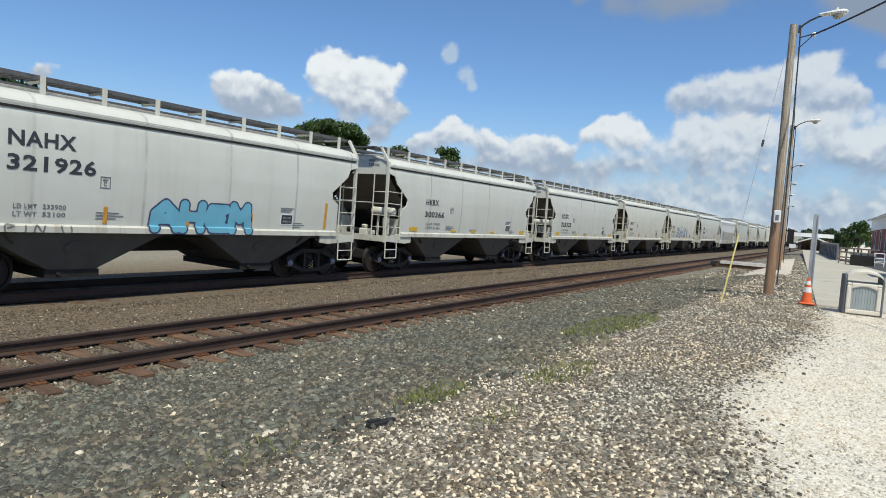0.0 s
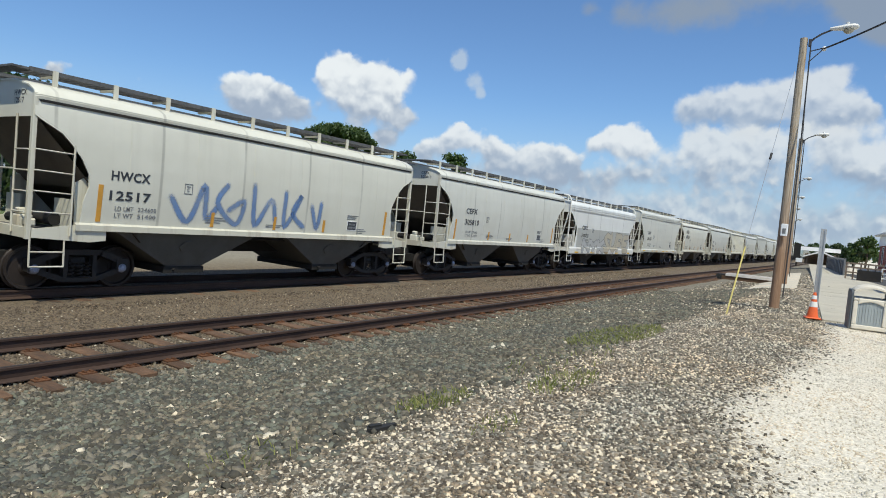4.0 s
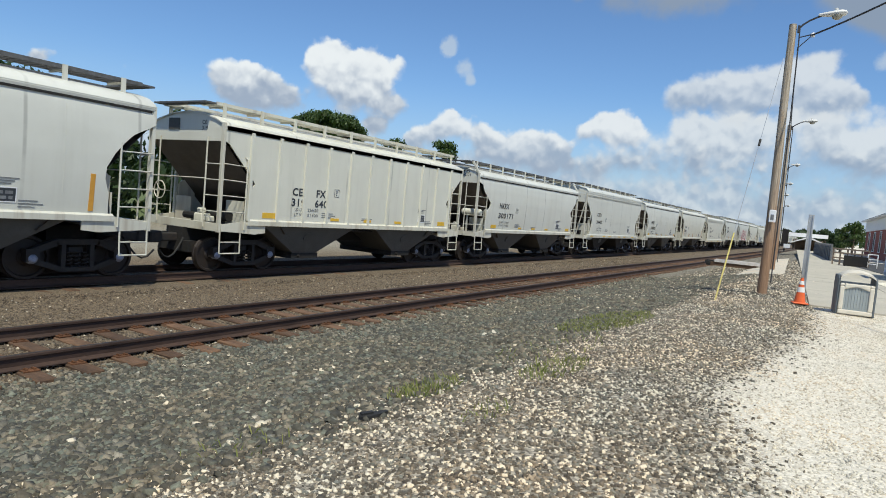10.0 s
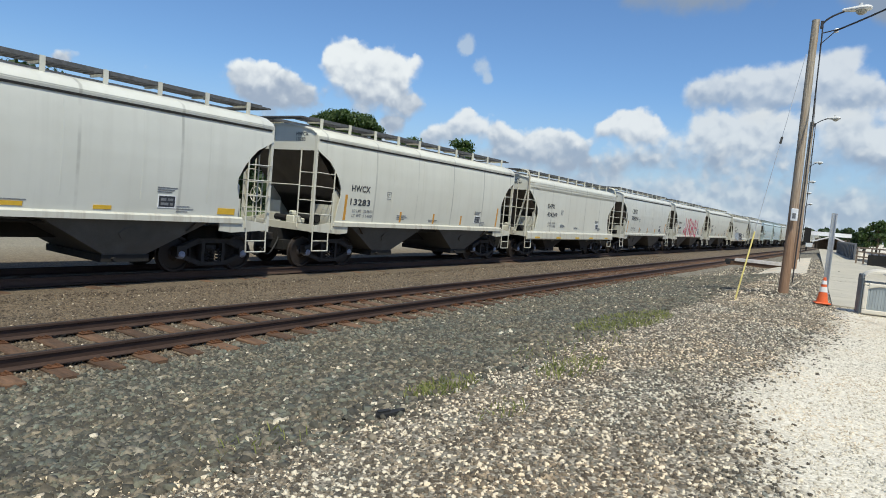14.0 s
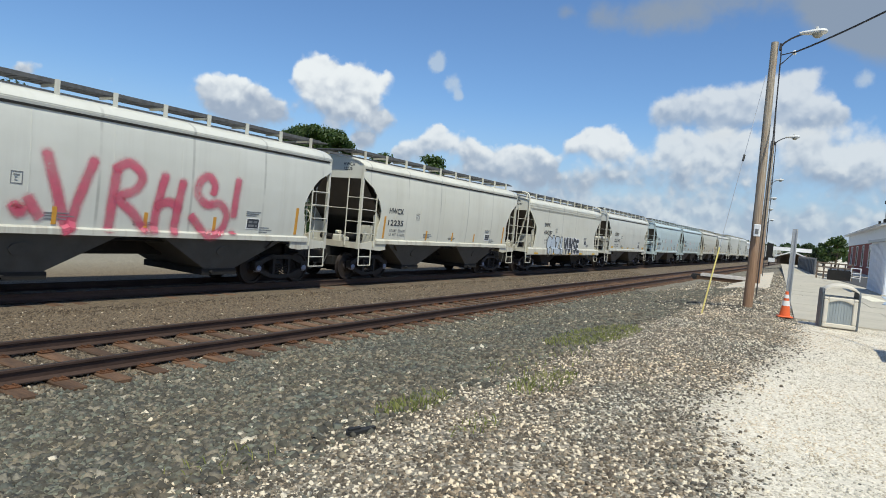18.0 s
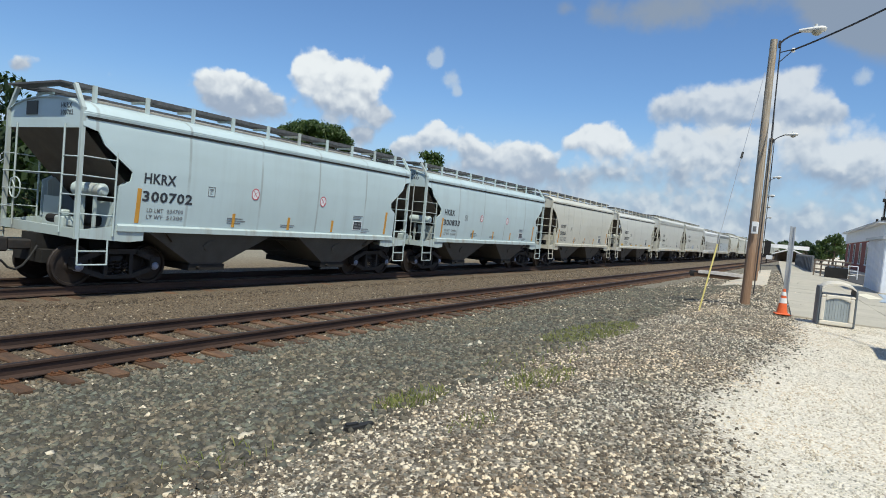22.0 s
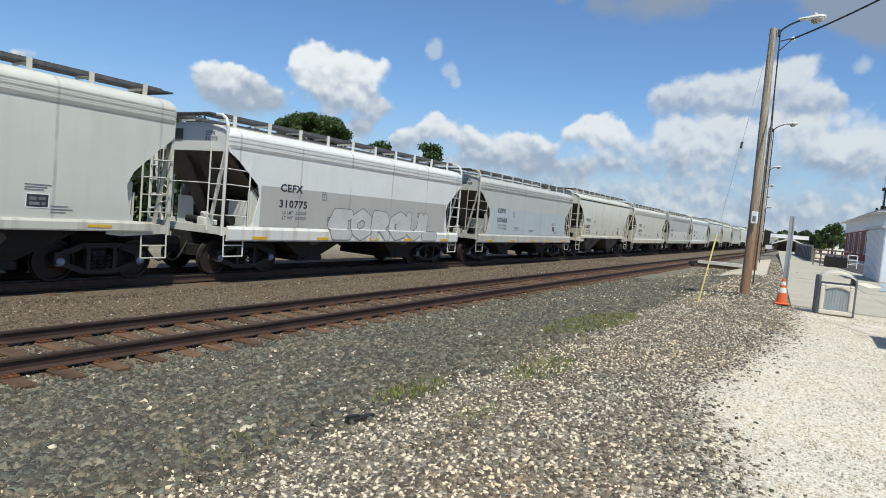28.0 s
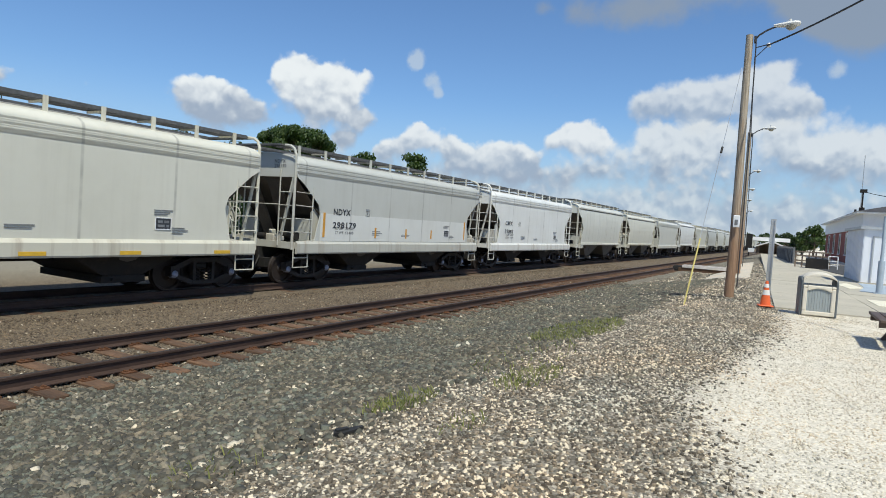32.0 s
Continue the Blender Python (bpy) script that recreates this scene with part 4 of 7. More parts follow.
        part("draft_sill", Mesh().box(-0.3, 0.3, s * (HALF - 0.5), s * (HALF + 0.12), 0.72, 1.115), UNDER, car)
        part("platform", Mesh().box(-1.5, 1.5, s * (HALF - 1.5), s * (HALF - 0.17), 1.20, 1.24), GRATE, car, "end platform grating")
        for w in (1, -1):
            post = Mesh().beam((w * 1.51, s * (HALF - 0.045), 1.1), (w * 1.51, s * (HALF - 0.045), deck - 0.5), 0.09, 0.08)
            if body_type == "deep":
                y = s * (HALF - 0.02)
                post = Mesh().pipe([(w * 1.53, y, 1.1), (w * 1.53, y, deck - 0.5), (w * 1.52, y, deck - 0.3), (w * 1.44, y, deck - 0.12), (w * 1.28, y, deck - 0.03), (w * 1.06, y, deck - 0.01)], 0.042, 8)
            if body_type == "round":
                post.beam((w * 1.51, s * (HALF - 0.045), deck - 0.52), (w * 1.16, s * (HALF - 0.045), deck - 0.01), 0.08, 0.07)
            part("corner_post", post, FRAME_PAINT, car)
        # side ladders and stirrup steps
        for w in (1, -1):
            lad = Mesh()
            y0, y1, x = s * (HALF - 0.06), s * (HALF - 0.80), w * 1.585
            lad.tube((x, y1, 1.18), (x, y1, 3.0), 0.022, 6)
            lad.tube((x, y1, 3.0), (w * 1.52, s * (HALF - 0.72), 3.08), 0.022, 6)
            for z in (1.62, 2.02, 2.42, 2.82):
                lad.tube((x, y0, z + 0.02), (x, y1, z), 0.016, 6)
            part("side_ladder", lad, FRAME_PAINT, car)
            lad = Mesh()
            lad.tube((w * 0.98, s * (HALF + 0.02), 1.2), (w * 0.98, s * (HALF + 0.02), 3.5), 0.022, 6)
            for z in (1.62, 2.02, 2.42, 2.82):
                lad.tube((w * 0.98, s * (HALF + 0.02), z), (w * 1.5, s * (HALF + 0.02), z), 0.016, 6)
            part("end_ladder", lad, FRAME_PAINT, car)
            st = Mesh()
            ya, yb = s * (HALF - 0.08), s * (HALF - 0.72)
            st.tube((w * 1.54, ya, 1.15), (w * 1.56, ya, 0.56), 0.02, 6).tube((w * 1.54, yb, 1.15), (w * 1.56, yb, 0.56), 0.02, 6)
            st.tube((w * 1.56, ya, 0.56), (w * 1.56, yb, 0.56), 0.02, 6).tube((w * 1.55, ya, 0.85), (w * 1.55, yb, 0.85), 0.018, 6)
            part("stirrup_step", st, FRAME_PAINT, car)
        part("grab_rail", Mesh().tube((-1.5, s * (HALF + 0.02), 2.42), (0.98, s * (HALF + 0.02), 2.44), 0.018, 6), FRAME_PAINT, car)
        # coupler and hose
        cp = Mesh().box(-0.12, 0.12, s * (HALF + 0.1), s * (HALF + 0.62), 0.74, 0.96).box(-0.2, 0.16, s * (HALF + 0.58), s * (HALF + 0.90), 0.70, 1.0)
        part("coupler", rounded(cp, 0.03, 1), TRUCK, car, "rusty coupler")
        hose = [(0.35 + 0.1 * math.sin(q * 1.2), s * (HALF + 0.1 + 0.75 * q), 0.85 - 0.5 * math.sin(q * math.pi * 0.8)) for q in (0, 0.2, 0.4, 0.6, 0.8, 1.0)]
        part("air_hose", Mesh().pipe(hose, 0.025, 6), RUBBER, car)
        # side sill bracket near each end
        for w in (1, -1):
            part("sill_bracket", Mesh().prism([(s * (HALF - 0.1), 1.13), (s * (HALF - 0.1), 1.30), (s * (HALF - 1.0), 1.42), (s * (HALF - 1.55), 1.42), (s * (HALF - 1.55), 1.10), (s * (HALF - 1.2), 1.06)], w * 1.52, w * 1.56), FRAME_PAINT, car)
    for w in (1, -1):
        if crest:
            sill = Mesh().prism([(w * 1.56, 1.17), (w * 1.62, 1.17), (w * 1.63, 1.20), (w * 1.63, 1.35), (w * 1.60, 1.40), (w * 1.56, 1.40)], -HALF + 0.5, HALF - 0.5, "y")
        elif deep:
            sill = Mesh().prism([(w * 1.58, 0.97), (w * 1.64, 0.97), (w * 1.66, 1.01), (w * 1.66, 1.28), (w * 1.60, 1.36), (w * 1.58, 1.36)], -HALF + 0.12, HALF - 0.12, "y")
        else:
            sill = Mesh().prism([(w * 1.50, 1.30), (w * 1.60, 1.30), (w * 1.60, 1.42), (w * 1.55, 1.46), (w * 1.50, 1.46)], -HALF + 0.9, HALF - 0.9, "y")
        part("side_sill", sill, FRAME_PAINT, car)
        tread = GRATE if not ribbed else FRAME_PAINT
        walkway = Mesh().box(w * 1.06, w * 1.10, -HALF + 0.1, HALF - 0.1, deck - 0.05, deck + 0.035).box(w * 0.48, w * 0.51, -HALF + 0.1, HALF - 0.1, deck - 0.05, deck + 0.02)
        for j in range(5):
            x = 0.56 + 0.115 * j
            walkway.box(w * x, w * (x + 0.035), -HALF + 0.1, HALF - 0.1, deck - 0.03, deck + 0.01)
        for j in range(80):
            y = -HALF + 0.12 + j * (2 * HALF - 0.2) / 80
            walkway.box(w * 0.5, w * 1.07, y, y + 0.045, deck - 0.03, deck + 0.008)
        part("walkway", walkway.data("walkway", tread, fix=False), tread, car, "dark steel grating walkway" if not ribbed else "cream steel walkway")
        roof_z = float(np.interp(1.12, sorted(abs(x) for x, z in prof if x >= 0), [z for x, z in sorted((x, z) for x, z in prof if x >= 0)]))
        for j in range(10):
            y = -5.6 + 11.2 * j / 9
            part("walkway_bracket", Mesh().beam((w * 1.12, y, roof_z - 0.03), (w * 1.12, y, deck + 0.04), 0.035, 0.10).beam((w * 0.52, y, deck - 0.075), (w * 1.12, y, deck - 0.075), 0.05, 0.05), FRAME_PAINT, car)
    for s in (1, -1):
        part("cross_walk", Mesh().box(-1.08, 1.08, s * (HALF - 0.12), s * (HALF + 0.22), deck - 0.03, deck + 0.01), GRATE, car)
    if ribbed:
        for w in (1, -1):
            for j in range(11):
                y = -5.0 + 10.0 * j / 10
                part("side_post", Mesh().box(w * 1.53, w * 1.60, y - 0.045, y + 0.045, 1.42, 3.72), PAINT, car)
    if body_type == "arc":
        for j in range(6):
            y = -4.2 + 8.4 * j / 5
            seam = Mesh().slab([[(x + 0.004, y + d, z) for d in (-0.012, 0.012)] for z, x in LOOKS["arc"]["side"] if z > 1.45], (-0.01, 0, 0))
            part("weld_seam", seam, PAINT, car)
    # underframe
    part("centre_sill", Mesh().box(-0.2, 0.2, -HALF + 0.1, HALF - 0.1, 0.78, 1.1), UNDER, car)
    for c in (-2.45, 2.45):
        top, bot = 1.32, 0.50
        hopper = Mesh()
        a = [(-1.48, c - 1.95, top), (1.48, c - 1.95, top), (1.48, c + 1.95, top), (-1.48, c + 1.95, top)]
        b = [(-1.2, c - 0.48, bot), (1.2, c - 0.48, bot), (1.2, c + 0.48, bot), (-1.2, c + 0.48, bot)]
        hopper.add(a + b, [(0, 1, 5, 4), (1, 2, 6, 5), (2, 3, 7, 6), (3, 0, 4, 7), (4, 5, 6, 7)])
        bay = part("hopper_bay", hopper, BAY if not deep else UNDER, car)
        face = [(0.28 * math.cos(i * math.tau / 8), 0.15 * math.sin(i * math.tau / 8)) for i in range(8)]
        part("bay_plate", Mesh().add([(1.375 + q * 0.34 + o, c + p, 0.98 + q) for o in (0.02, 0.0) for p, q in face], [tuple(range(8))] + [(i, (i + 1) % 8, 8 + (i + 1) % 8, 8 + i) for i in range(8)]), BAY, bay, "cast maker's plate")
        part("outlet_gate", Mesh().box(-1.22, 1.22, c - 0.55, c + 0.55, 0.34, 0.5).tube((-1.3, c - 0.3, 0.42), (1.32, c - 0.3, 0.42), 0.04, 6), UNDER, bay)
    part("brake_pipe", Mesh().tube((1.2, -4.0, 1.2), (1.2, 4.0, 1.2), 0.035, 6), UNDER, car)
    part("brake_reservoir", Mesh().tube((0.2, -HALF + 0.75, 1.48), (1.05, -HALF + 0.75, 1.48), 0.13, 12).tube((-0.6, -HALF + 0.6, 1.42), (-0.1, -HALF + 0.6, 1.42), 0.10, 10), UNDER, car, smooth=True)
    if body_type == "round":
        tank = Mesh().tube((0.62, -HALF + 0.5, 2.16), (1.42, -HALF + 0.62, 2.16), 0.15, 14)
        tank.tube((0.55, -HALF + 0.49, 2.16), (0.62, -HALF + 0.5, 2.16), 0.08, 14, 0.15).tube((1.42, -HALF + 0.62, 2.16), (1.48, -HALF + 0.63, 2.16), 0.15, 14, 0.09)
        stand = part("air_reservoir", tank, FRAME_PAINT, car, "pale air reservoir on the end platform", smooth=True)
        for x in (0.8, 1.25):
            part("bracket", Mesh().beam((x, -HALF + 0.56, 1.24), (x, -HALF + 0.56, 2.02), 0.06, 0.06), FRAME_PAINT, stand)
    valve = rounded(Mesh().box(0.15, 0.5, -HALF + 0.3, -HALF + 0.6, 1.24, 1.52).box(0.5, 0.72, -HALF + 0.36, -HALF + 0.56, 1.3, 1.46).box(0.22, 0.38, -HALF + 0.34, -HALF + 0.54, 1.52, 1.66), 0.03, 1)
    part("control_valve", valve, FRAME_PAINT, car, "brake control valve on the end platform")
    hub = Vector((-0.85, -HALF - 0.06, 2.05))
    rim = [hub + Vector((0.24 * math.cos(i * math.tau / 14), 0, 0.24 * math.sin(i * math.tau / 14))) for i in range(15)]
    wheel = Mesh().pipe(rim, 0.016, 5)
    for i in (0, 5, 10):
        wheel.tube(hub, rim[i], 0.012, 5)
    part("brake_wheel", wheel, FRAME_PAINT, car)
    # trucks
    for s in (1, -1):
        yc = s * (HALF - 1.32)
        truck = part("truck", rounded(Mesh().box(-0.95, 0.95, yc - 0.18, yc + 0.18, 0.42, 0.72), 0.04, 1), TRUCK, car)
        # plain blocks in place of brake rigging, added to darken the view through the truck
        part("brake_rigging", Mesh().box(-0.55, 0.55, yc - 0.42, yc + 0.42, 0.2, 1.12).box(-0.6, 0.6, yc - 1.45, yc + 1.45, 0.50, 0.78), UNDER, truck)
        for w in (1, -1):
            x = w * 0.99
            fr = Mesh()
            for d in (1, -1):
                fr.beam((x, yc + d * 0.92, 0.60), (x, yc + d * 0.42, 0.80), 0.16, 0.13).beam((x, yc + d * 0.90, 0.42), (x, yc + d * 0.34, 0.22), 0.15, 0.11)
                fr.beam((x, yc + d * 0.30, 0.24), (x, yc + d * 0.30, 0.80), 0.15, 0.09).box(x - 0.1, x + 0.1, yc + d * 0.91 - 0.13, yc + d * 0.91 + 0.13, 0.40, 0.66)
            fr.beam((x, yc - 0.45, 0.80), (x, yc + 0.45, 0.80), 0.16, 0.12).beam((x, yc - 0.36, 0.22), (x, yc + 0.36, 0.22), 0.17, 0.09)
            part("side_frame", fr, TRUCK, truck)
            coil = []
            for k, d in enumerate((-0.17, 0.0, 0.17)):
                turn = [(x + w * 0.03 + 0.06 * math.cos(q * 1.047), yc + d + 0.06 * math.sin(q * 1.047), 0.27 + q * 0.32 / 24) for q in range(25)]
                coil += turn if k != 1 else turn[::-1]
            sp = Mesh().pipe(coil, 0.017, 4)
            part("spring_nest", sp, TRUCK, truck)
        for d in (1, -1):
            ax = Mesh().tube((-0.92, 0, 0), (0.92, 0, 0), 0.075, 8)
            for w in (1, -1):
                ax.turned([(0.0, w * 0.69), (0.16, w * 0.69), (0.20, w * 0.73), (0.40, w * 0.75), (0.415, w * 0.69), (0.482, w * 0.69), (0.477, w * 0.715), (0.457, w * 0.73), (0.450, w * 0.82), (0.40, w * 0.82), (0.38, w * 0.77), (0.18, w * 0.79), (0.14, w * 0.84), (0.0, w * 0.84)], 20, "x")
            ws = part("wheelset", ax, WHEEL, truck, smooth=True, at=pose(0, yc + d * 0.91, 0.457))
            for w in (1, -1):
                part("bearing_cap", Mesh().turned([(0.0, w * 1.13), (0.05, w * 1.13), (0.09, w * 1.10), (0.11, w * 1.06), (0.11, w * 0.95)], 10, "x", (0, yc + d * 0.91, 0.457)), HUB, truck, smooth=True)
    return car


# ---- lettering ----
def words(body, size, spacing=1.0, bold=0.0, line=1.0, depth=0.0):
    """Flat letters as a mesh, lying in the xy plane."""
    cu = bpy.data.curves.new("letters", "FONT")
    cu.body, cu.size, cu.space_character, cu.offset, cu.space_line, cu.extrude = body, size, spacing, bold, line, depth
    cu.resolution_u = 2
    ob = bpy.data.objects.new("letters", cu)
    me = bpy.data.meshes.new_from_object(ob)
    bpy.data.objects.remove(ob)
    bpy.data.curves.remove(cu)
    return me


ON_SIDE = Matrix(((0, 0, 1, 0), (1, 0, 0, 0), (0, 1, 0, 0), (0, 0, 0, 1)))


def sheet_x(body_type, z):
    """Half width of a car's side at height z, with a repainted panel."""
    if body_type == "deep":
        return 1.5975 if z > 1.37 else 1.662
    if body_type == "crest" and z < 1.41:
        return 1.632
    sz, sx = zip(*LOOKS[body_type]["side"])
    return (float(np.interp(z, sz, sx)) + (0.002 if body_type in ("round", "arc") else 0.0)) if z > 1.465 else 1.602


def conform(me, body_type, proud=0.006):
    """Lays a flat mark on the side: what stands at x = 0 goes inside the sheet, the rest just outside."""
    for v in me.vertices:
        v.co.x = sheet_x(body_type, v.co.z) + (proud + v.co.x if v.co.x > 0 else -0.006)
    return me


def lettering(car, name, body, y, z, size, material, wide=None, bold=0.0, body_type="round", label=""):
    """Letters on the near side from y on, on the line z; wide: the width that they fill."""
    me = words(body, size, 1.08, bold)
    me.materials.clear()
    me.materials.append(material)
    xs = [v.co.x for v in me.vertices]
    k = wide / (max(xs) - min(xs)) if wide else 1.0
    me.transform(Matrix.Translation((0.001, y, z)) @ ON_SIDE @ Matrix.Diagonal((k, 1, 1, 1)) @ Matrix.Translation((-min(xs), 0, 0)))
    return part(name, conform(me, body_type), material, car, label)


def mark(rows, name, material, body_type, out=0.001):
    """Plain bars on the near side: (y, z, width, height)."""
    m = Mesh()
    for y, z, w, h in rows:
        m.box(0, out, y, y + w, z, z + h)
    return conform(m.data(name, material), body_type)


def disc_meshes(body_type):
    ring = Mesh()
    circle = lambda r: [(0.001, r * 0.14 * math.cos(i * math.tau / 20), r * 0.16 * math.sin(i * math.tau / 20)) for i in range(20)]
    white = Mesh().add(circle(0.97), [tuple(range(20))])
    ring.add([(0.004, p[1], p[2]) for p in circle(1) + circle(0.8)], [(i, (i + 1) % 20, 20 + (i + 1) % 20, 20 + i) for i in range(20)])
    for a, b, w in (((-0.08, 0.1), (0.08, -0.1), 0.012), ((-0.06, -0.07), (0.06, 0.07), 0.007)):
        ring.add([(0.004, a[0] - w, a[1]), (0.004, a[0] + w, a[1]), (0.004, b[0] + w, b[1]), (0.004, b[0] - w, b[1])], [(0, 1, 2, 3)])
    out = []
    for m, name, mat in ((white, "warning_disc", WHITE_INK), (ring, "warning_ring", RED_INK)):
        m.v = [(x, y, z + 2.42) for x, y, z in m.v]
        out.append(conform(m.data(name, mat, fix=False), body_type))
    return out


def mark_set(body_type):
    t = body_type
    return dict(
        lines=[mark([r], "small_print", GREY_INK, t) for r in ((2.9, 2.05, 0.5, 0.02), (2.9, 2.0, 0.42, 0.02), (2.9, 1.95, 0.36, 0.02), (-2.2, 1.72, 0.5, 0.022), (-2.2, 1.66, 0.6, 0.022), (-2.2, 1.60, 0.44, 0.022),
                                                                 (3.4, 1.64, 0.35, 0.02), (3.4, 1.58, 0.45, 0.02), (3.4, 1.52, 0.3, 0.02), (-0.3, 1.62, 0.55, 0.02), (-0.3, 1.57, 0.5, 0.02))],
        plate=mark([(0, 2.25, 0.015, 0.24), (0.2, 2.25, 0.015, 0.24), (0, 2.25, 0.2, 0.015), (0, 2.475, 0.215, 0.015), (0.05, 2.41, 0.11, 0.025), (0.075, 2.31, 0.012, 0.07), (0.075, 2.31, 0.06, 0.012), (0.075, 2.37, 0.06, 0.012)], "plate_mark", GREY_INK, t),
        label=mark([(0, 1.62, 0.40, 0.25)], "dark_label", BLACK_INK, t),
        print=mark([(0.05, 1.76, 0.13, 0.06), (0.22, 1.76, 0.13, 0.06), (0.05, 1.66, 0.19, 0.06), (0.28, 1.66, 0.07, 0.06)], "label_print", GREY_INK, t, 0.004),
        rim=mark([(-0.02, 1.60, 0.02, 0.29), (0.40, 1.60, 0.02, 0.29), (-0.02, 1.60, 0.44, 0.02), (-0.02, 1.87, 0.44, 0.02)], "label_rim", WHITE_INK, t),
        tall=mark([(-0.045, 1.50, 0.09, 0.36)], "reflector", ORANGE, t, 0.003),
        long=mark([(-0.05, 1.50, 0.10, 0.78)], "reflector", ORANGE, t, 0.003),
        wide=mark([(-0.19, 1.51, 0.38, 0.085)], "reflector", YELLOW, t, 0.003),
        broad=mark([(-0.25, 1.51, 0.50, 0.15)], "reflector", YELLOW, t, 0.003),
        sill=mark([(-0.26, 1.02, 0.52, 0.085)], "reflector", YELLOW, t, 0.003),
        thin=mark([(-0.26, {"deep": 1.20, "crest": 1.25}.get(t, 1.32), 0.52, 0.06)], "reflector", YELLOW, t, 0.003),
        discs=disc_meshes(t))


mark_sets = {}

PALE, CREAM, BLUE, GREYISH, WHITE, BEIGE = (0.62, 0.625, 0.585), (0.65, 0.643, 0.575), (0.50, 0.61, 0.645), (0.52, 0.53, 0.51), (0.74, 0.755, 0.755), (0.60, 0.593, 0.53)
# letter form: inset, height of letters and of number, size, width of letters and of number
WIDE = (2.05, 2.44, 1.99, 0.325, 0.97, 1.48)
TIGHT = (2.04, 2.55, 2.10, 0.305, 0.9, 1.13)
EDGE = (1.56, 2.40, 1.98, 0.275, 0.88, 0.94)
SLIM = (2.22, 2.54, 2.12, 0.30, 0.84, 1.22)
LOW = (1.92, 2.40, 1.95, 0.295, 0.9, 1.13)
# start along the line, type, paint, letters, number, letter form, reflectors
ROSTER = [
    (3.40, "round", PALE, "NAHX", "321926", (2.18, 2.95, 2.49, 0.40, 1.24, 1.66), "tall"),
    (17.15, "round", PALE, "HKRX", "300366", (2.33, 2.51, 2.06, 0.295, 0.86, 1.32), "wide"),
    (30.80, "round", PALE, "SOXX", "325325", WIDE, "wide"),
    (44.45, "arc", CREAM, "HWCX", "8036", (1.56, 2.40, 1.98, 0.275, 0.92, 0.70), "tall"),
    (57.82, "arc", CREAM, "HWCX", "12517", EDGE, "tall"),
    (71.90, "arc", PALE, "CEFX", "305810", TIGHT, "tall"),
    (85.16, "deep", WHITE, "CEFX", "310753", LOW, "sill"),
    (98.99, "crest", PALE, "CEFX", "304450", TIGHT, "thin"),
    (112.46, "round", CREAM, "AOKX", "481091", (1.82, 3.04, 2.57, 0.42, 1.15, 1.48), "tall"),
    (126.35, "arc", PALE, "SOXX", "329581", EDGE, "tall"),
    (140.50, "ribbed", CREAM, "CE", "319", (2.48, 2.20, 1.90, 0.30, 0.40, 0.54), "wide"),
    (153.73, "round", PALE, "HKRX", "300171", WIDE, "wide"),
    (167.40, "crest", PALE, "CEFX", "304452", TIGHT, "thin"),
    (181.22, "arc", PALE, "HKRX", "300085", WIDE, "wide"),
    (195.10, "arc", CREAM, "HWCX", "13283", EDGE, "tall"),
    (208.95, "deep", CREAM, "SHPX", "434249", SLIM, "sill"),
    (222.95, "arc", PALE, "CBFX", "305094", (2.0, 2.80, 2.33, 0.40, 1.15, 1.48), "tall"),
    (236.70, "arc", PALE, "HWCX", "10689", EDGE, "tall"),
    (250.60, "arc", CREAM, "HWCX", "12235", EDGE, "tall"),
    (264.47, "deep", CREAM, "SHPX", "434287", SLIM, "sill"),
    (278.48, "round", PALE, "SOXX", "325347", WIDE, "wide"),
    (293.35, "round", BLUE, "HKRX", "300702", (1.45, 2.42, 2.01, 0.32, 0.82, 1.32), "tall"),
    (306.66, "round", BLUE, "HKRX", "300833", (1.45, 2.42, 2.01, 0.32, 0.82, 1.32), "tall"),
    (320.00, "arc", BEIGE, "SOXX", "330225", EDGE, "tall"),
    (333.75, "round", PALE, "HKRX", "300239", WIDE, "wide"),
    (347.63, "crest", PALE, "CEFX", "304466", TIGHT, "thin"),
    (361.30, "crest", PALE, "CBFX", "313283", (2.1, 2.75, 2.30, 0.38, 1.15, 1.45), "thin"),
    (375.12, "deep", WHITE, "CEFX", "310775", LOW, "sill"),
    (389.18, "deep", GREYISH, "CEFX", "307685", LOW, "sill"),
    (402.78, "arc", CREAM, "HWCX", "13833", EDGE, "tall"),
    (416.50, "deep", CREAM, "CEFX", "85790", LOW, "sill"),
    (430.27, "deep", GREYISH, "NDYX", "298179", (1.8, 2.23, 1.80, 0.28, 0.89, 1.23), "tall"),
    (443.95, "deep", WHITE, "CBFX", "31881", (1.8, 2.3, 1.88, 0.28, 0.9, 1.0), "none"),
]
SPEED = 13.0
CAR_WORDS = {PALE: "pale grey", CREAM: "cream-white", BLUE: "light blue", GREYISH: "grey", WHITE: "white-painted", BEIGE: "beige"}
TYPE_WORDS = {"round": "round-sided covered hopper car with notched ends", "arc": "round-sided covered hopper car with curved end openings",
              "deep": "straight-sided covered hopper car with deep side sill", "crest": "covered hopper car with grooved eaves and thin sill", "ribbed": "covered hopper car with vertical side ribs"}
base_cars = {}
cars = []


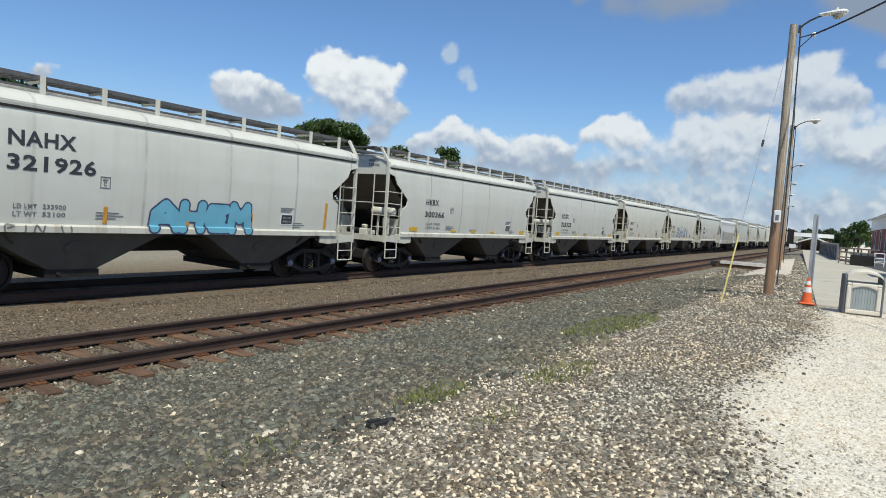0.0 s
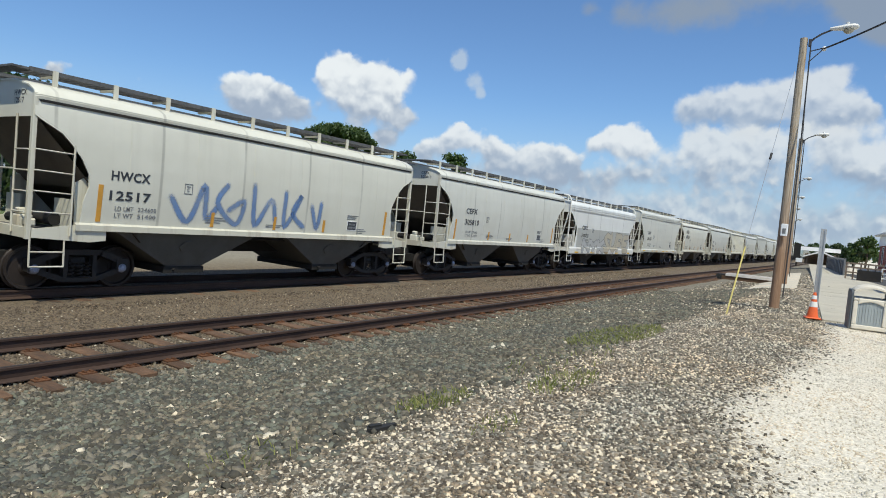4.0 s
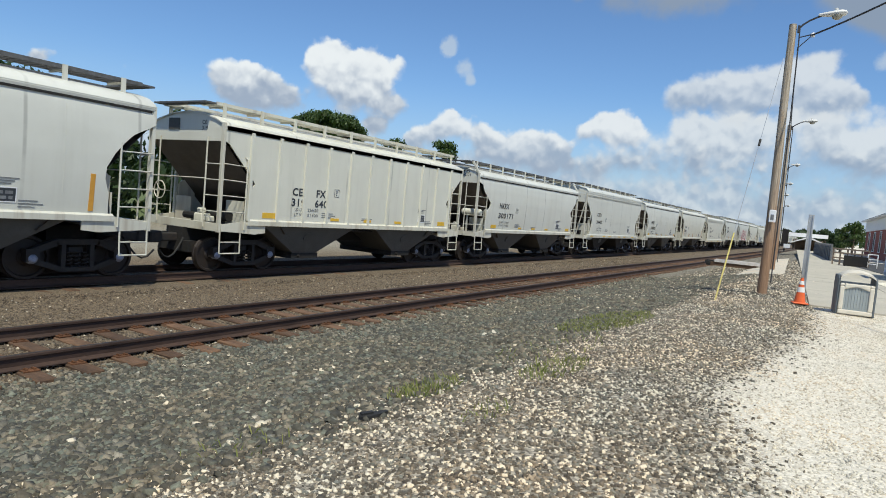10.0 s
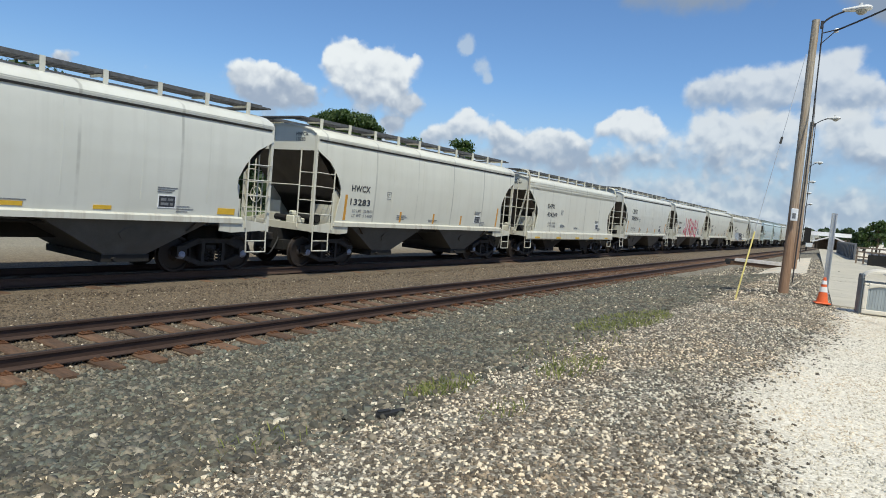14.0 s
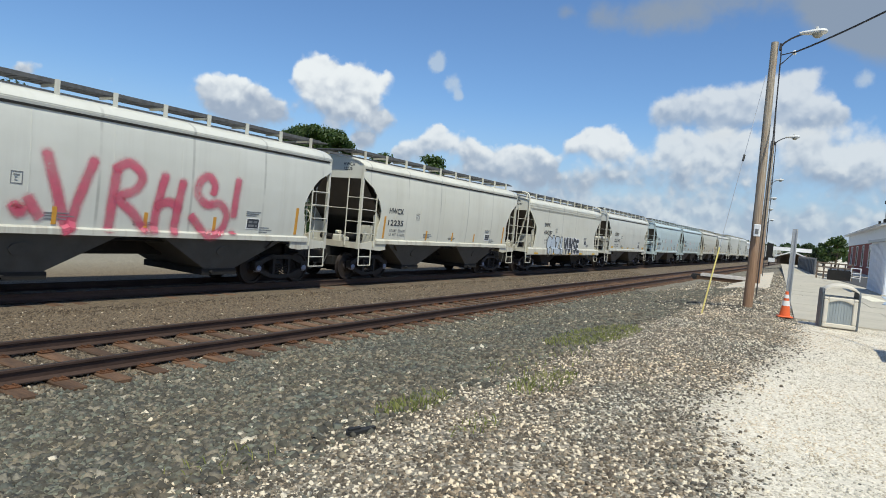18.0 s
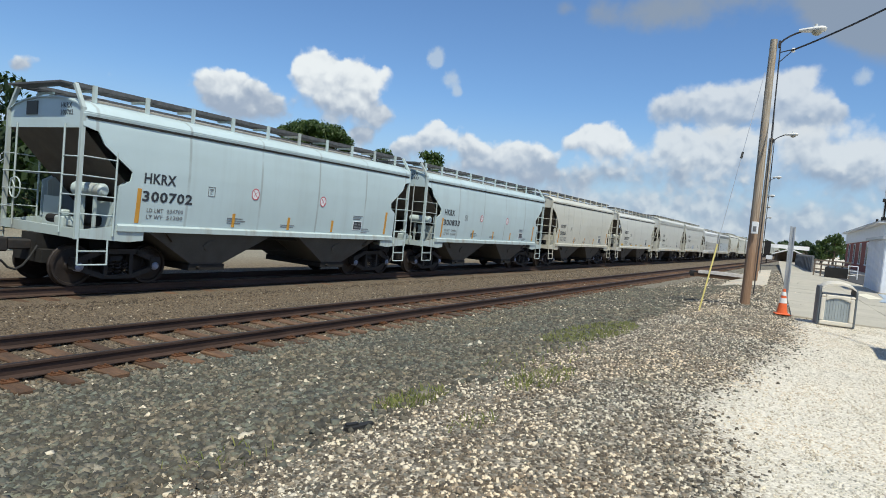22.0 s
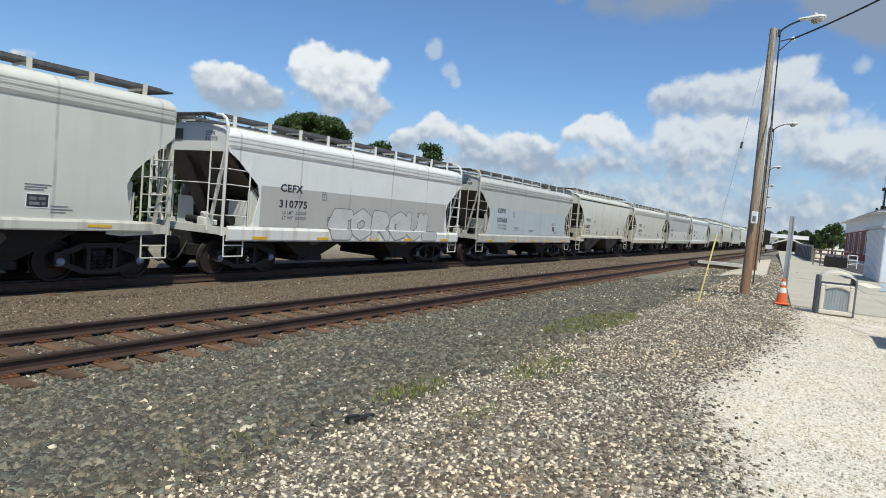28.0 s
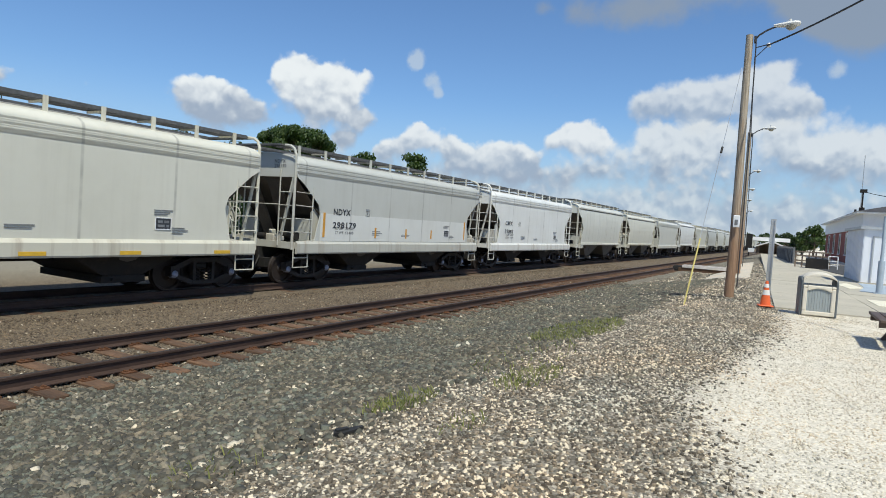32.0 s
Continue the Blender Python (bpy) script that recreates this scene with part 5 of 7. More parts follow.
def add_car(start, body_type, paint):
    if body_type not in base_cars:
        base_cars[body_type] = car = build_car(body_type)
    else:
        car = copy_thing(base_cars[body_type], Matrix.Identity(4))
        for o in list(car.children):
            if o.name.split(".")[0] in MARKS:
                for q in [*o.children_recursive, o]:
                    bpy.data.objects.remove(q)
    frame_tint = tuple(0.9 * c + 0.02 * k for c, k in zip(paint, (1, 0.5, -0.5)))
    for o in car.children_recursive:
        o.color = (*(frame_tint if o.active_material == FRAME_PAINT else paint), 1)
    tagged(car, f"{CAR_WORDS[paint]} {TYPE_WORDS[body_type]}", "train car", "cars of the train")
    cars.append((car, start + HALVES[body_type]))
    return car


WEIGHTS = {"321926": ("232900", "53100"), "300366": ("234200", "51700"), "304450": ("233600", "52400"), "300702": ("234700", "51300"), "310775": ("232300", "53700")}
MARKS = {"reporting_mark", "weight_data", "small_print", "plate_mark", "dark_label", "reflector", "warning_disc", "graffiti", "car_number", "lower_panel", "paint_patch", "end_mark"}


def dress_car(car, spec):
    start, body_type, paint, letters, number, form, refl = spec
    HALF = HALVES[body_type]
    inset, z, zn, size, wide, wide_number = form
    y = -HALF + inset
    if body_type not in mark_sets:
        mark_sets[body_type] = mark_set(body_type)
    ms = mark_sets[body_type]
    lettering(car, "reporting_mark", letters, y, z, size, BLACK_INK, wide, size * 0.026, body_type)
    lettering(car, "car_number", number, y - 0.01, zn, size, BLACK_INK, wide_number, size * 0.026, body_type)
    if body_type == "ribbed":
        lettering(car, "reporting_mark", "FX", y + 0.97, z, size, BLACK_INK, wide, size * 0.026, body_type)
        lettering(car, "car_number", "640", y + 0.93, zn, size, BLACK_INK, wide_number, size * 0.026, body_type)
    for k, (word, value) in enumerate(zip(("LD LMT", "LT WT"), WEIGHTS.get(number, ("234600", "51400")))):
        lettering(car, "weight_data", word, y + 0.13, 1.76 - 0.15 * k, 0.125, GREY_INK, 0.42, 0.003, body_type)
        lettering(car, "weight_data", value, y + 0.65, 1.76 - 0.15 * k, 0.125, GREY_INK, 0.44, 0.003, body_type)
    em = words(f"{letters}\n{number}", 0.15, 1.1, 0.003)
    em.materials.clear()
    em.materials.append(BLACK_INK)
    em.transform(pose(0.62, -HALF + 0.055, LOOKS[body_type]["low"] + 0.42, 90, 0, 0))
    part("end_mark", em, BLACK_INK, car)
    for line in ms["lines"]:
        part("small_print", line, GREY_INK, car)
    part("plate_mark", ms["plate"], GREY_INK, car, at=pose(0, y + 1.75, 0))
    lab = part("dark_label", ms["label"], BLACK_INK, car, at=pose(0, 2.95, 0))
    part("label_print", ms["print"], GREY_INK, lab)
    part("label_rim", ms["rim"], WHITE_INK, lab)
    spots = {"tall": (-HALF + 1.36, -2.0, 0.0, 1.9, HALF - 1.38), "wide": (-HALF + 1.68, -1.6, 0.0, 1.7, HALF - 1.38), "sill": (-HALF + 1.2, -2.4, 0.2, 2.3, 4.9), "thin": (-HALF + 1.3, -2.4, -1.2, 1.0, 2.2, 4.4), "none": ()}[refl]
    for q in spots:
        part("reflector", ms["long" if refl == "tall" and abs(q) > 4 else "broad" if refl == "wide" and abs(q) > 4 else refl], ORANGE, car, at=pose(0, q, 0))
    if paint == BLUE:
        for q in (-1.35, 1.35):
            d = part("warning_disc", ms["discs"][0], WHITE_INK, car, "white warning disc with red ring", at=pose(0, q, 0))
            part("warning_ring", ms["discs"][1], RED_INK, d)


SPRAY = {k: surface("spray_paint_" + k, c, 0.5, vary=0.12, scale=2) for k, c in dict(
    smoke=(0.16, 0.165, 0.17), sky=(0.16, 0.44, 0.58), navy=(0.05, 0.07, 0.15), pink=(0.60, 0.16, 0.21), blue=(0.13, 0.24, 0.48), white=(0.72, 0.74, 0.78),
    silver=(0.42, 0.425, 0.42), chalk=(0.53, 0.53, 0.51), sand=(0.46, 0.42, 0.33), ice=(0.46, 0.52, 0.58), charcoal=(0.045, 0.05, 0.06)).items()}


SPRAY_SOFT = {}


STROKES = {
    "A": [[(0, 0), (0.05, 0.6), (0.5, 1), (0.95, 0.6), (1, 0)], [(0.1, 0.38), (0.9, 0.38)]], "E": [[(1, 0.95), (0.2, 0.95), (0, 0.5), (0.2, 0.05), (1, 0.05)], [(0.1, 0.5), (0.8, 0.5)]],
    "F": [[(1, 0.9), (0.5, 1), (0.15, 0.8), (0.2, 0)], [(0.2, 0.5), (0.85, 0.55)]], "G": [[(1, 0.8), (0.6, 1), (0.1, 0.75), (0.05, 0.3), (0.4, 0), (0.95, 0.15), (0.95, 0.45), (0.6, 0.45)]],
    "H": [[(0, 0), (0.1, 1)], [(0.9, 0), (1, 1)], [(0.05, 0.5), (0.95, 0.5)]], "I": [[(0.5, 0), (0.45, 0.55)], [(0.5, 0.92), (0.55, 0.98)]], "K": [[(0.1, 0), (0.1, 1)], [(0.95, 1), (0.2, 0.5), (1, 0)]],
    "L": [[(0.1, 1), (0.1, 0.05), (1, 0.05)]], "M": [[(0, 0), (0.1, 1), (0.5, 0.45), (0.9, 1), (1, 0)]], "N": [[(0, 0), (0.05, 1), (0.95, 0), (1, 1)]],
    "O": [[(0.5, 1), (0.05, 0.7), (0.1, 0.2), (0.5, 0), (0.95, 0.25), (0.95, 0.75), (0.5, 1)]], "P": [[(0.1, 0), (0.1, 1), (0.8, 0.95), (0.95, 0.7), (0.7, 0.45), (0.15, 0.42)]],
    "R": [[(0.1, 0), (0.1, 1), (0.8, 0.95), (0.9, 0.7), (0.6, 0.48), (0.2, 0.45)], [(0.5, 0.45), (1, 0)]], "S": [[(0.95, 0.9), (0.4, 1), (0.05, 0.75), (0.5, 0.5), (0.95, 0.28), (0.6, 0), (0.05, 0.1)]],
    "U": [[(0, 1), (0.05, 0.25), (0.5, 0), (0.95, 0.25), (1, 1)]], "V": [[(0, 1), (0.5, 0), (1, 1)]], "Y": [[(0, 1), (0.5, 0.5), (1, 1)], [(0.5, 0.5), (0.45, 0)]], "Z": [[(0.05, 0.95), (0.95, 0.95), (0.1, 0.05), (1, 0.05)]]}


def graffiti(car, body, y0, y1, z0, z1, fill, edge, fat=0.16, rim=0.035, body_type="deep", lean=0.0):
    """Swollen sprayed letters side by side: a dark rim and a coloured fill, each letter a smooth blob round its strokes."""
    step = (y1 - y0) / len(body)
    rng = random.Random(len(body) * 7 + int(y0 * 10))
    for n, letter in enumerate(body):
        low, high = z0 + fat + rng.uniform(0, 0.05), z1 - fat - rng.uniform(0, 0.07)
        wide = max(0.05, step - 1.45 * fat)
        segs = []
        for line in STROKES[letter]:
            pts = [np.array((y0 + step * (n + 0.5) + (u - 0.5) * wide + lean * (v - 0.5), low + v * (high - low))) for u, v in line]
            segs += list(zip(pts, pts[1:]))
        h = 0.022
        ys, zs = np.arange(y0 + step * n - fat - 0.15, y0 + step * (n + 1) + fat + 0.15, h), np.arange(z0 - 0.1, z1 + 0.1, h)
        Y, Z = np.meshgrid(ys, zs, indexing="ij")
        dist = np.full(Y.shape, 9.0)
        for a, b in segs:
            d = b - a
            u = np.clip(((Y - a[0]) * d[0] + (Z - a[1]) * d[1]) / (d @ d + 1e-9), 0, 1)
            dist = np.minimum(dist, np.hypot(Y - a[0] - u * d[0], Z - a[1] - u * d[1]))
        gy, gz = np.gradient(dist, h)
        back = None
        for k, (name, tone, r) in enumerate((("graffiti", edge, fat + rim), ("fill", fill, fat))):
            inside = dist < r
            cell = inside[:-1, :-1] | inside[1:, :-1] | inside[:-1, 1:] | inside[1:, 1:]
            over = np.where(dist > r, np.minimum(dist - r, 1.5 * h), 0.0)
            PY, PZ = Y - gy * over, np.maximum(Z - gz * over, z0)
            ids, verts, faces = {}, [], []
            for i, j in zip(*np.nonzero(cell)):
                face = []
                for q in ((i, j), (i + 1, j), (i + 1, j + 1), (i, j + 1)):
                    if q not in ids:
                        ids[q] = len(verts)
                        y, z = float(PY[q]), float(PZ[q])
                        verts.append((sheet_x(body_type, z) + 0.007 + 0.002 * k + 0.0003 * n, y, z))
                    face.append(ids[q])
                faces.append(tuple(face))
            m = Mesh()
            m.v, m.f = verts, faces
            me = m.data(name, SPRAY[tone], fix=False)
            back = part(name, me, SPRAY[tone], car if back is None else back, "sprayed graffiti letter" if back is None else "")


def spray_material(name, colour):
    """Sprayed paint that thins out towards the edge of the stroke."""
    m = bpy.data.materials.new(name)
    m.use_nodes = True
    g = Graph(m.node_tree)
    bsdf, out, clear = g.node("ShaderNodeBsdfPrincipled"), g.node("ShaderNodeOutputMaterial"), g.node("ShaderNodeBsdfTransparent")
    cover = g.node("ShaderNodeAttribute")
    cover.attribute_name = "cover"
    at = g.node("ShaderNodeTexCoord").outputs["Object"]
    speck = g.remap(g.noise(at, 60.0, 3.0, 0.6).outputs["Fac"], 0.3, 0.7, -0.18, 0.18)
    thin = g.remap(g.noise(at, 2.0, 3.0, 0.6).outputs["Fac"], 0.3, 0.7, 0.45, 0.90)
    alpha = g.math("MULTIPLY", g.remap(g.math("ADD", cover.outputs["Fac"], speck), 0.10, 0.95, smooth=True), thin)
    g.put(bsdf.inputs["Base Color"], (*colour, 1))
    g.put(bsdf.inputs["Roughness"], 0.55)
    mix = g.node("ShaderNodeMixShader")
    g.link(alpha, mix.inputs[0])
    g.link(clear.outputs[0], mix.inputs[1])
    g.link(bsdf.outputs[0], mix.inputs[2])
    g.link(mix.outputs[0], out.inputs["Surface"])
    return m


def scrawl(car, strokes, material, width=0.09, body_type="deep"):
    """Sprayed lines that follow the side: smooth strokes through (y, z) points, dense in the middle."""
    first = None
    for k, line in enumerate(strokes):
        pts = [np.array(p) for p in line]
        path = []
        for i in range(len(pts) - 1):
            p0, p1, p2, p3 = pts[max(i - 1, 0)], pts[i], pts[i + 1], pts[min(i + 2, len(pts) - 1)]
            for q in range(6):
                u = q / 6
                path.append(0.5 * (2 * p1 + (p2 - p0) * u + (2 * p0 - 5 * p1 + 4 * p2 - p3) * u * u + (3 * p1 - p0 - 3 * p2 + p3) * u ** 3))
        path.append(pts[-1])
        d0, d1 = path[1] - path[0], path[-1] - path[-2]
        path = [path[0] - d0 / np.linalg.norm(d0) * width * 0.5] + path + [path[-1] + d1 / np.linalg.norm(d1) * width * 0.5]
        rows, cover = [], []
        for i, p in enumerate(path):
            d = path[min(i + 1, len(path) - 1)] - path[max(i - 1, 0)]
            d = d / (np.linalg.norm(d) + 1e-9)
            side = np.array((-d[1], d[0]))
            row = []
            for f, c in ((-1.0, 0.0), (-0.62, 0.42), (-0.32, 0.85), (0.0, 1.0), (0.32, 0.85), (0.62, 0.42), (1.0, 0.0)):
                y, z = p + side * f * width
                row.append((sheet_x(body_type, z) + 0.005 + 0.0012 * k, y, z))
                cover.append(c * min(1.0, 0.5 * min(i, len(path) - 1 - i)))
            rows.append(row)
        me = Mesh().grid(rows).data("graffiti", material, fix=False)
        me.attributes.new("cover", "FLOAT", "POINT").data.foreach_set("value", cover)
        if first is None:
            first = part("graffiti", me, material, car, "sprayed graffiti scrawl")
        else:
            part("stroke", me, material, first)


SPRAY_SOFT.update(pink=spray_material("pink_overspray", (0.62, 0.10, 0.17)), blue=spray_material("blue_overspray", (0.13, 0.24, 0.48)), grey=spray_material("grey_scribble", (0.12, 0.13, 0.14)))


def panel(car, z0, z1, colour, y0=-HALF + 1.04, y1=HALF - 1.04):
    """A repainted field on the near side of a straight-sided car."""
    part("lower_panel", Mesh().box(1.58, 1.597, y0, y1, z0, z1), PAINT, car, "repainted lower panel", colour=colour)


for spec in ROSTER:
    car = add_car(*spec[:3])
    dress_car(car, spec)
for k in range(19):
    body_type = ("arc", "round", "deep", "arc", "deep", "round")[k % 6]
    car = add_car(457.9 + 13.78 * k, body_type, (PALE, CREAM, PALE, WHITE, CREAM, GREYISH, PALE)[k % 7])

fleet = [c for c, _ in cars]
graffiti(fleet[0], "AHEM", -0.96, 1.88, 1.30, 2.14, "sky", "navy", 0.115, 0.04, "round")
scrawl(fleet[0], [[(-3.9, 1.30), (-3.9, 1.44), (-3.75, 1.42), (-3.88, 1.37)], [(-3.55, 1.30), (-3.55, 1.44)], [(-3.4, 1.30), (-3.35, 1.44), (-3.25, 1.30), (-3.2, 1.44)], [(-2.9, 1.44), (-2.85, 1.30), (-2.7, 1.31), (-2.72, 1.44)]], SPRAY_SOFT["grey"], 0.03, "round")
scrawl(fleet[4], [[(-3.2, 2.2), (-2.7, 1.6), (-2.3, 2.5), (-2.2, 1.7), (-1.9, 2.0)], [(-1.6, 2.6), (-1.9, 2.1), (-1.3, 1.6), (-1.1, 2.2), (-1.6, 1.9)], [(-0.8, 2.7), (-0.7, 1.6), (-0.2, 2.3), (0.0, 1.7)], [(0.3, 2.6), (0.35, 1.6), (0.9, 2.5), (0.6, 2.0), (1.1, 1.6)], [(1.3, 2.3), (1.6, 1.6), (1.7, 2.4)]], SPRAY_SOFT["blue"], 0.13, "arc")
graffiti(fleet[6], "NYK", -4.1, -0.3, 1.0, 1.92, "silver", "smoke", 0.15, 0.035, "deep", 0.2)
graffiti(fleet[6], "SUPE", -0.3, 4.67, 1.0, 2.42, "sand", "smoke", 0.17, 0.035, "deep", 0.3)
graffiti(fleet[19], "FAZI", -3.4, -0.85, 1.0, 2.10, "ice", "charcoal", 0.15, 0.05)
graffiti(fleet[19], "VUVSE", -0.70, 1.9, 1.02, 2.05, "charcoal", "white", 0.105, 0.035)
graffiti(fleet[27], "EORGUL", -2.1, 4.3, 1.0, 2.1, "chalk", "smoke", 0.165, 0.028, "deep", 0.1)
graffiti(fleet[26], "KE", -1.2, 0.0, 1.5, 1.95, "ice", "blue", 0.05, 0.02, "crest")
scrawl(fleet[17], [[(-2.25, 2.98), (-2.0, 2.2), (-1.78, 1.5), (-1.7, 1.32)], [(-1.7, 1.36), (-1.5, 2.2), (-1.25, 2.95)],
                   [(-0.86, 1.38), (-0.82, 2.2), (-0.76, 2.8)], [(-0.86, 2.72), (-0.5, 2.92), (-0.18, 2.68), (-0.3, 2.35), (-0.68, 2.14), (-0.35, 1.85), (0.05, 1.4)],
                   [(0.2, 1.36), (0.26, 2.1), (0.42, 2.82)], [(0.2, 2.0), (0.55, 2.14), (0.88, 1.95)], [(0.72, 1.34), (0.8, 2.1), (0.9, 2.72)],
                   [(1.75, 2.38), (1.8, 2.65), (1.6, 2.85), (1.36, 2.7), (1.32, 2.4), (1.6, 2.16), (2.0, 2.2), (2.24, 1.9), (2.1, 1.52), (1.7, 1.4), (1.42, 1.62), (1.15, 1.88)],
                   [(2.55, 2.92), (2.49, 2.4), (2.46, 1.85)], [(2.46, 1.52), (2.46, 1.44)], [(-2.55, 2.05), (-2.4, 1.8), (-2.25, 1.6)], [(-2.8, 1.9), (-2.65, 1.7), (-2.6, 1.85)]], SPRAY_SOFT["pink"], 0.20, "arc")
panel(fleet[6], 1.38, 2.45, (0.42, 0.43, 0.42))
panel(fleet[27], 1.38, 2.5, (0.44, 0.44, 0.42))
panel(fleet[28], 1.38, 2.6, (0.46, 0.52, 0.57))
panel(fleet[31], 1.38, 2.25, (0.66, 0.67, 0.66))


def key_cars():
    for car, start in cars:
        rows = []
        for k in range(0, 33, 2):
            y = start - SPEED * k
            off, slope = bend(y)
            rows.append((float(k), pose(TRAIN_X + off, y, 0, 0, 0, math.degrees(math.atan(-slope)))))
        walk(car, rows)
        # the wheels turn while the car rolls past
        first, last = round(max(0.0, (start - 32.0) / SPEED) * FPS), round(min(32.0, (start + 2.0) / SPEED) * FPS)
        if last <= first:
            continue
        step = math.degrees(SPEED / 0.457 / FPS)
        for truck in car.children:
            if truck.name.split(".")[0] != "truck":
                continue
            for ws in truck.children:
                if ws.name.split(".")[0] != "wheelset":
                    continue
                x, y, z = ws.matrix_basis.translation
                rows = [(0.0, pose(x, y, z))] if first > 0 else []
                rows += [(k / FPS, pose(x, y, z, ((k - first) * step) % 360)) for k in range(first, last + 1)]
                if last < 32 * FPS:
                    rows.append((32.0, pose(x, y, z, ((last - first) * step) % 360)))
                walk(ws, rows)




# ---- right of the tracks: platform, poles, street furniture ----
G0 = 0.7
LEAN = -0.053  # the platform, poles and buildings run slightly towards the line


def along(x, y):
    return x + LEAN * (y - 17.0)


def build_platform():
    p = thing("platform_slab", None, None, "pale concrete platform with tooled joints", "platform", kind="structure")
    rng = random.Random(3)
    y = 17.0
    for k in range(34):
        d = 2.6
        x0, x1 = along(-0.42, y), along(-0.42, y + d)
        w = 4.6 if y < 58 else 2.5
        for lo, hi in ((0.0, w / 2 - 0.008), (w / 2 + 0.008, w)):
            zz = G0 + 0.03 + rng.uniform(-0.004, 0.004)
            m = Mesh().prism([(x0 + lo, y + 0.008), (x0 + hi, y + 0.008), (x1 + hi, y + d - 0.008), (x1 + lo, y + d - 0.008)], G0 - 0.15, zz, "z")
            part("slab", m, CONCRETE, p)
        y += d
    for pts in ([(1.39, 31.0), (1.72, 28.2), (2.26, 29.4), (1.86, 32.4)], [(1.84, 22.8), (1.95, 20.6), (2.6, 20.7), (2.5, 22.9)]):
        part("paint_stripe", Mesh().prism(pts, G0 + 0.03, G0 + 0.041, "z"), STRIPE, p, "faded cream paint stripe")
    part("painted_pad", Mesh().prism([(1.95, 27.0), (4.0, 26.0), (6.5, 26.0), (6.5, 33.4), (2.35, 33.4), (2.3, 30.0)], G0 + 0.03, G0 + 0.046, "z"), BLUE_PAD, p, "pale blue painted pad")
    return p


build_platform()
thing("asphalt_drive", Mesh().prism([(2.2, 42.0), (10.0, 39.5), (10.0, 69.0), (-0.95, 66.5)], G0 - 0.1, G0 + 0.05, "z"), ASPHALT, "dark asphalt drive beside the platform", "driveway", kind="structure")


def curve_points(a, b, sag, n=14):
    a, b = Vector(a), Vector(b)
    return [a.lerp(b, i / n) - Vector((0, 0, sag * 4 * (i / n) * (1 - i / n))) for i in range(n + 1)]


